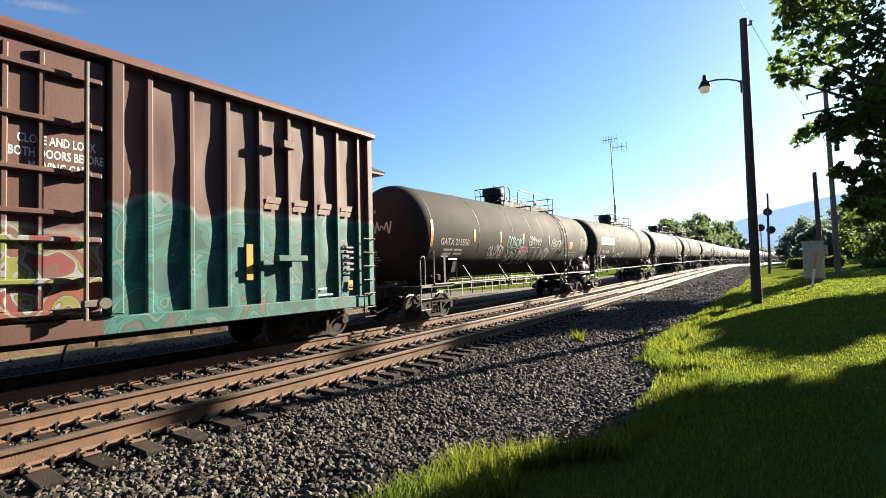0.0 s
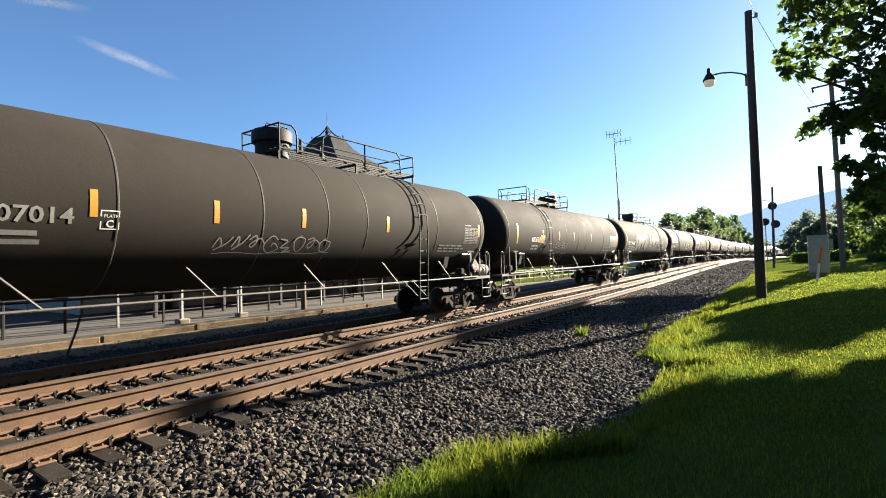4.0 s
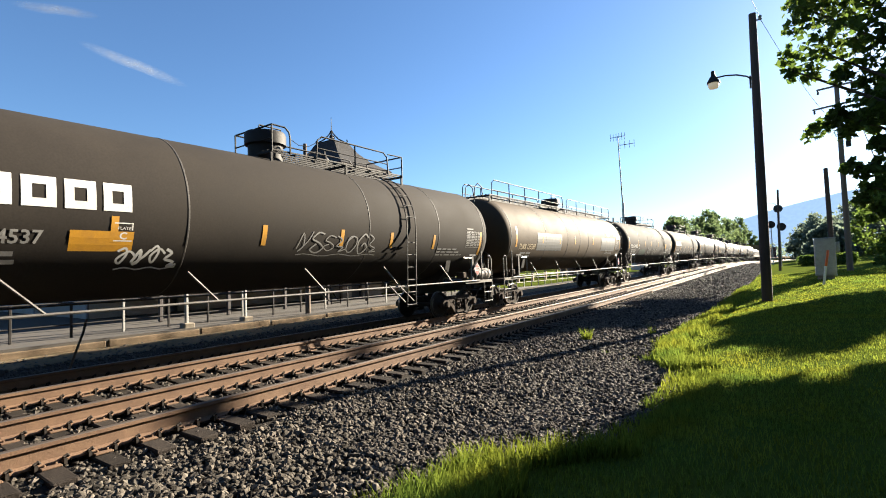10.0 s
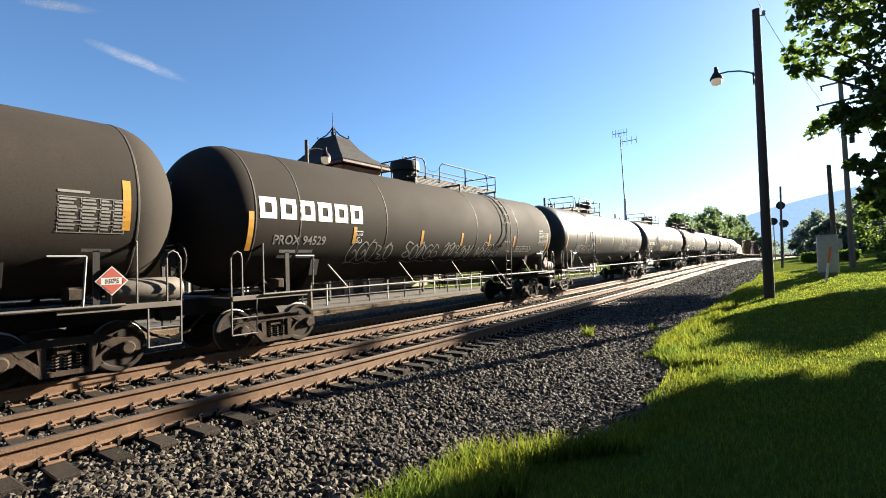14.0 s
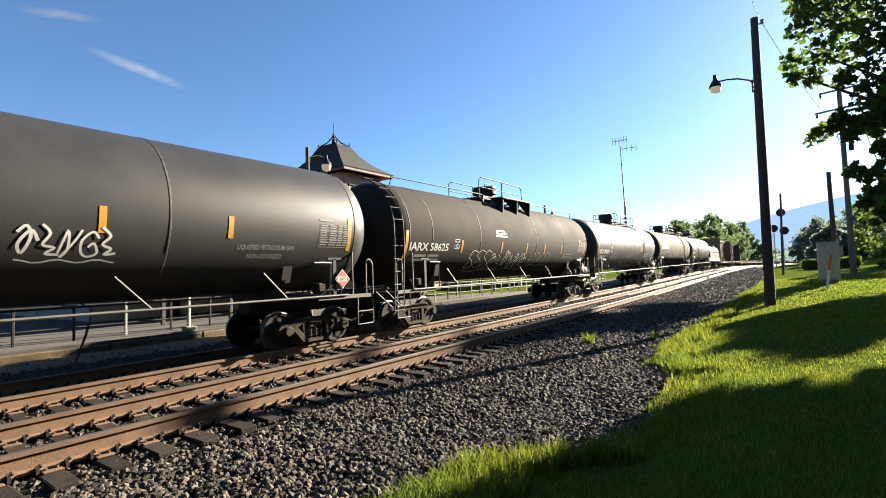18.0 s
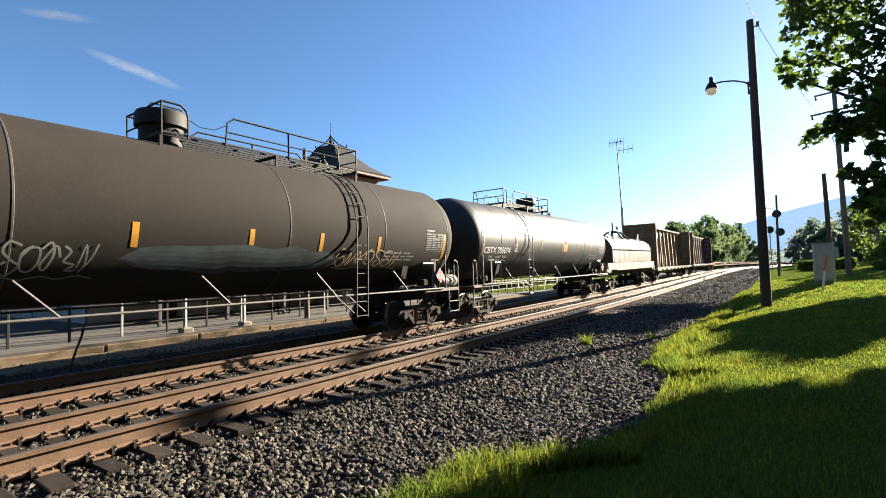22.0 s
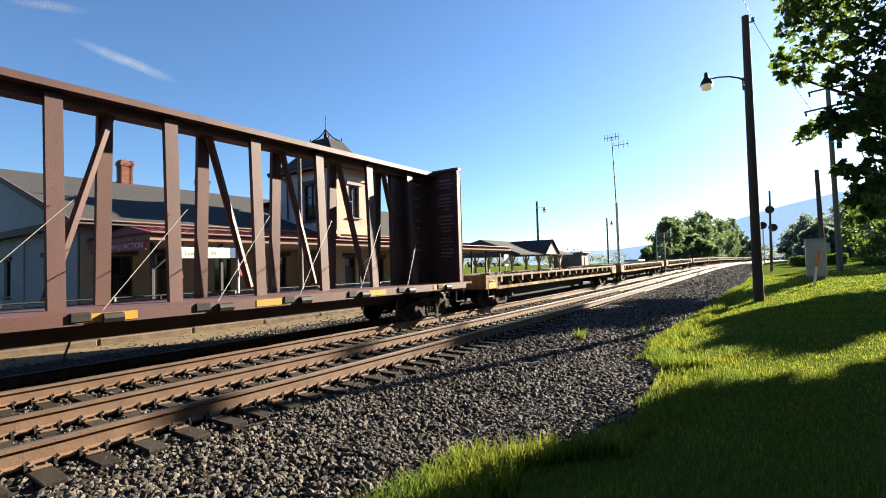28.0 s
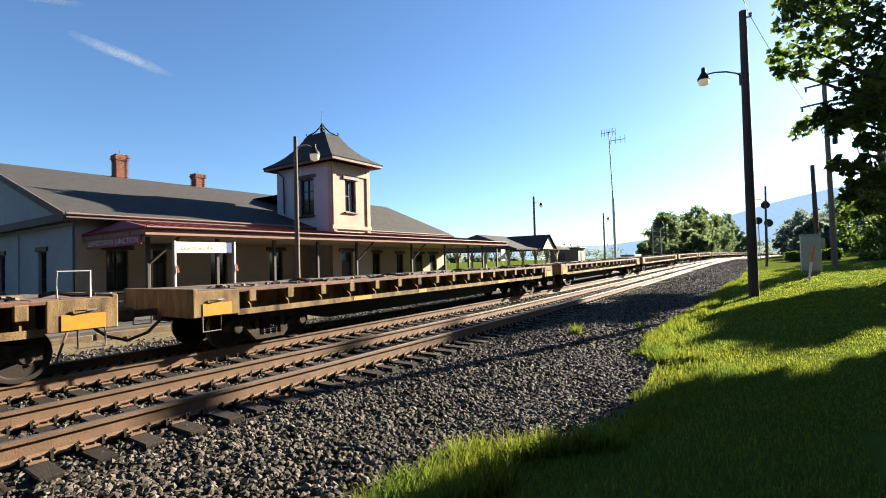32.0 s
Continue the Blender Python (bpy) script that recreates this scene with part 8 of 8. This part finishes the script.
blades("edge_grass", [(5200, -0.12, 0.75, 2.2, 4.9, 0.25, 0.008, 1), (2600, -0.1, 0.45, 4.4, 9.6, 0.13, 0.007, 1), (4600, -0.15, 0.6, 9.0, 17.0, 0.2, 0.008, 1), (5200, -0.2, 0.5, 16.0, 34.0, 0.2, 0.011, 1), (160, -0.6, -0.1, 3.0, 5.0, 0.15, 0.007, 1), (200, -0.6, -0.1, 8.0, 16.0, 0.14, 0.007, 1)], "tall uncut grass along the ballast edge", M["blade"], 21)
blades("lawn_grass", [(26000, -2.0, 0.6, 2.0, 9.0, 0.075, 0.004, 0), (34000, -1.9, 3.2, 6.0, 20.0, 0.06, 0.006, 0), (22000, -1.9, 6.0, 16.0, 48.0, 0.06, 0.012, 0)], "short mown lawn blades", M["blade"], 22)
blades("ballast_weeds", [(90, -4.55, -4.35, 12.8, 13.1, 0.38, 0.01, None), (60, -3.25, -3.1, 14.6, 14.9, 0.3, 0.01, None), (50, -3.6, -3.45, 11.3, 11.5, 0.14, 0.008, None), (40, -5.0, -4.85, 8.6, 8.8, 0.1, 0.006, None)], "small weed tufts growing in the ballast", M["blade"], 23)


# thin high cloud streaks
ma = bpy.data.materials.new("thin_cloud")
ma.use_nodes = True
nt = ma.node_tree
for n in list(nt.nodes):
    nt.nodes.remove(n)
tc, nz, gr = nt.nodes.new("ShaderNodeTexCoord"), nt.nodes.new("ShaderNodeTexNoise"), nt.nodes.new("ShaderNodeTexGradient")
mp, mu, tl, tp_, mx, ou = nt.nodes.new("ShaderNodeMapping"), nt.nodes.new("ShaderNodeMath"), nt.nodes.new("ShaderNodeBsdfTranslucent"), nt.nodes.new("ShaderNodeBsdfTransparent"), nt.nodes.new("ShaderNodeMixShader"), nt.nodes.new("ShaderNodeOutputMaterial")
gr.gradient_type = "SPHERICAL"
mp.inputs[1].default_value, mp.inputs[3].default_value = (-1, -1, 0), (2, 2, 0)
nz.inputs["Scale"].default_value, nz.inputs["Detail"].default_value = 0.02, 5
nt.links.new(tc.outputs["Generated"], mp.inputs[0])
nt.links.new(mp.outputs[0], gr.inputs[0])
nt.links.new(tc.outputs["Object"], nz.inputs["Vector"])
nt.links.new(gr.outputs[0], mu.inputs[0])
nt.links.new(nz.outputs[0], mu.inputs[1])
mu.operation = "MULTIPLY"
tl.inputs[0].default_value = (0.36, 0.39, 0.43, 1)
nt.links.new(mu.outputs[0], mx.inputs[0])
nt.links.new(tp_.outputs[0], mx.inputs[1])
nt.links.new(tl.outputs[0], mx.inputs[2])
nt.links.new(mx.outputs[0], ou.inputs[0])
for a, b, w in (((-3094, 992, 1303), (-2936, 1508, 1165), 30), ((-3125, 716, 1406), (-3005, 1068, 1443), 25)):
    a, b = Vector(a), Vector(b)
    d = (b - a).normalized()
    n = ((a + b) / 2 - EYE).normalized()
    u = n.cross(d)
    m = Matrix((d, u, n)).transposed().to_4x4()
    m.translation = (a + b) / 2
    hl = (b - a).length / 2
    s = Shape()
    s.v = [(-hl + 2 * hl * i / 8, j * w + (w * 0.2 * math.sin(i)), 0) for i in range(9) for j in (-1, 0, 1)]
    s.f = [(3 * i + j, 3 * i + 3 + j, 3 * i + 4 + j, 3 * i + 1 + j) for i in range(8) for j in (0, 1)]
    s.m = [0] * len(s.f)
    o = part("backdrop_cloud", s, ma, at=m)
    tagged(o, "thin wispy high cloud streak in the blue sky", "cloud", kind="structure")


# ---- what moves ----
def gone(t):
    """How far the train has rolled by t."""
    return 11.95 * t


def car_pose(s, t):
    y = s - gone(t)
    yaw = -math.degrees(math.atan2(bend(y + 6) - bend(y - 6), 12))
    tip = math.degrees(math.atan2(rise(y + 6) - rise(y - 6), 12))
    return pose(TRAIN_X + bend(y), y, rise(y), tip, 0, yaw)


def motions():
    for car, s in CARS:
        walk(car, [(t, car_pose(s, t)) for t in range(33)])
        # wheels turn while the car is near enough to see them
        now = [k / 30 for k in range(961) if -14 < s - gone(k / 30) < 42]
        if not now:
            continue
        for o in car.children_recursive:
            if o.name.split(".")[0] == "wheelset":
                y, rows = o.matrix_basis.translation.y, []
                for t in [0.0] + now + [32.0]:
                    q = min(max(t, now[0]), now[-1])
                    if rows and t <= rows[-1][0]:
                        continue
                    rows.append((t, pose(0, y, 0.43, math.degrees(gone(q) / 0.43) % 360)))
                walk(o, rows)


motions()
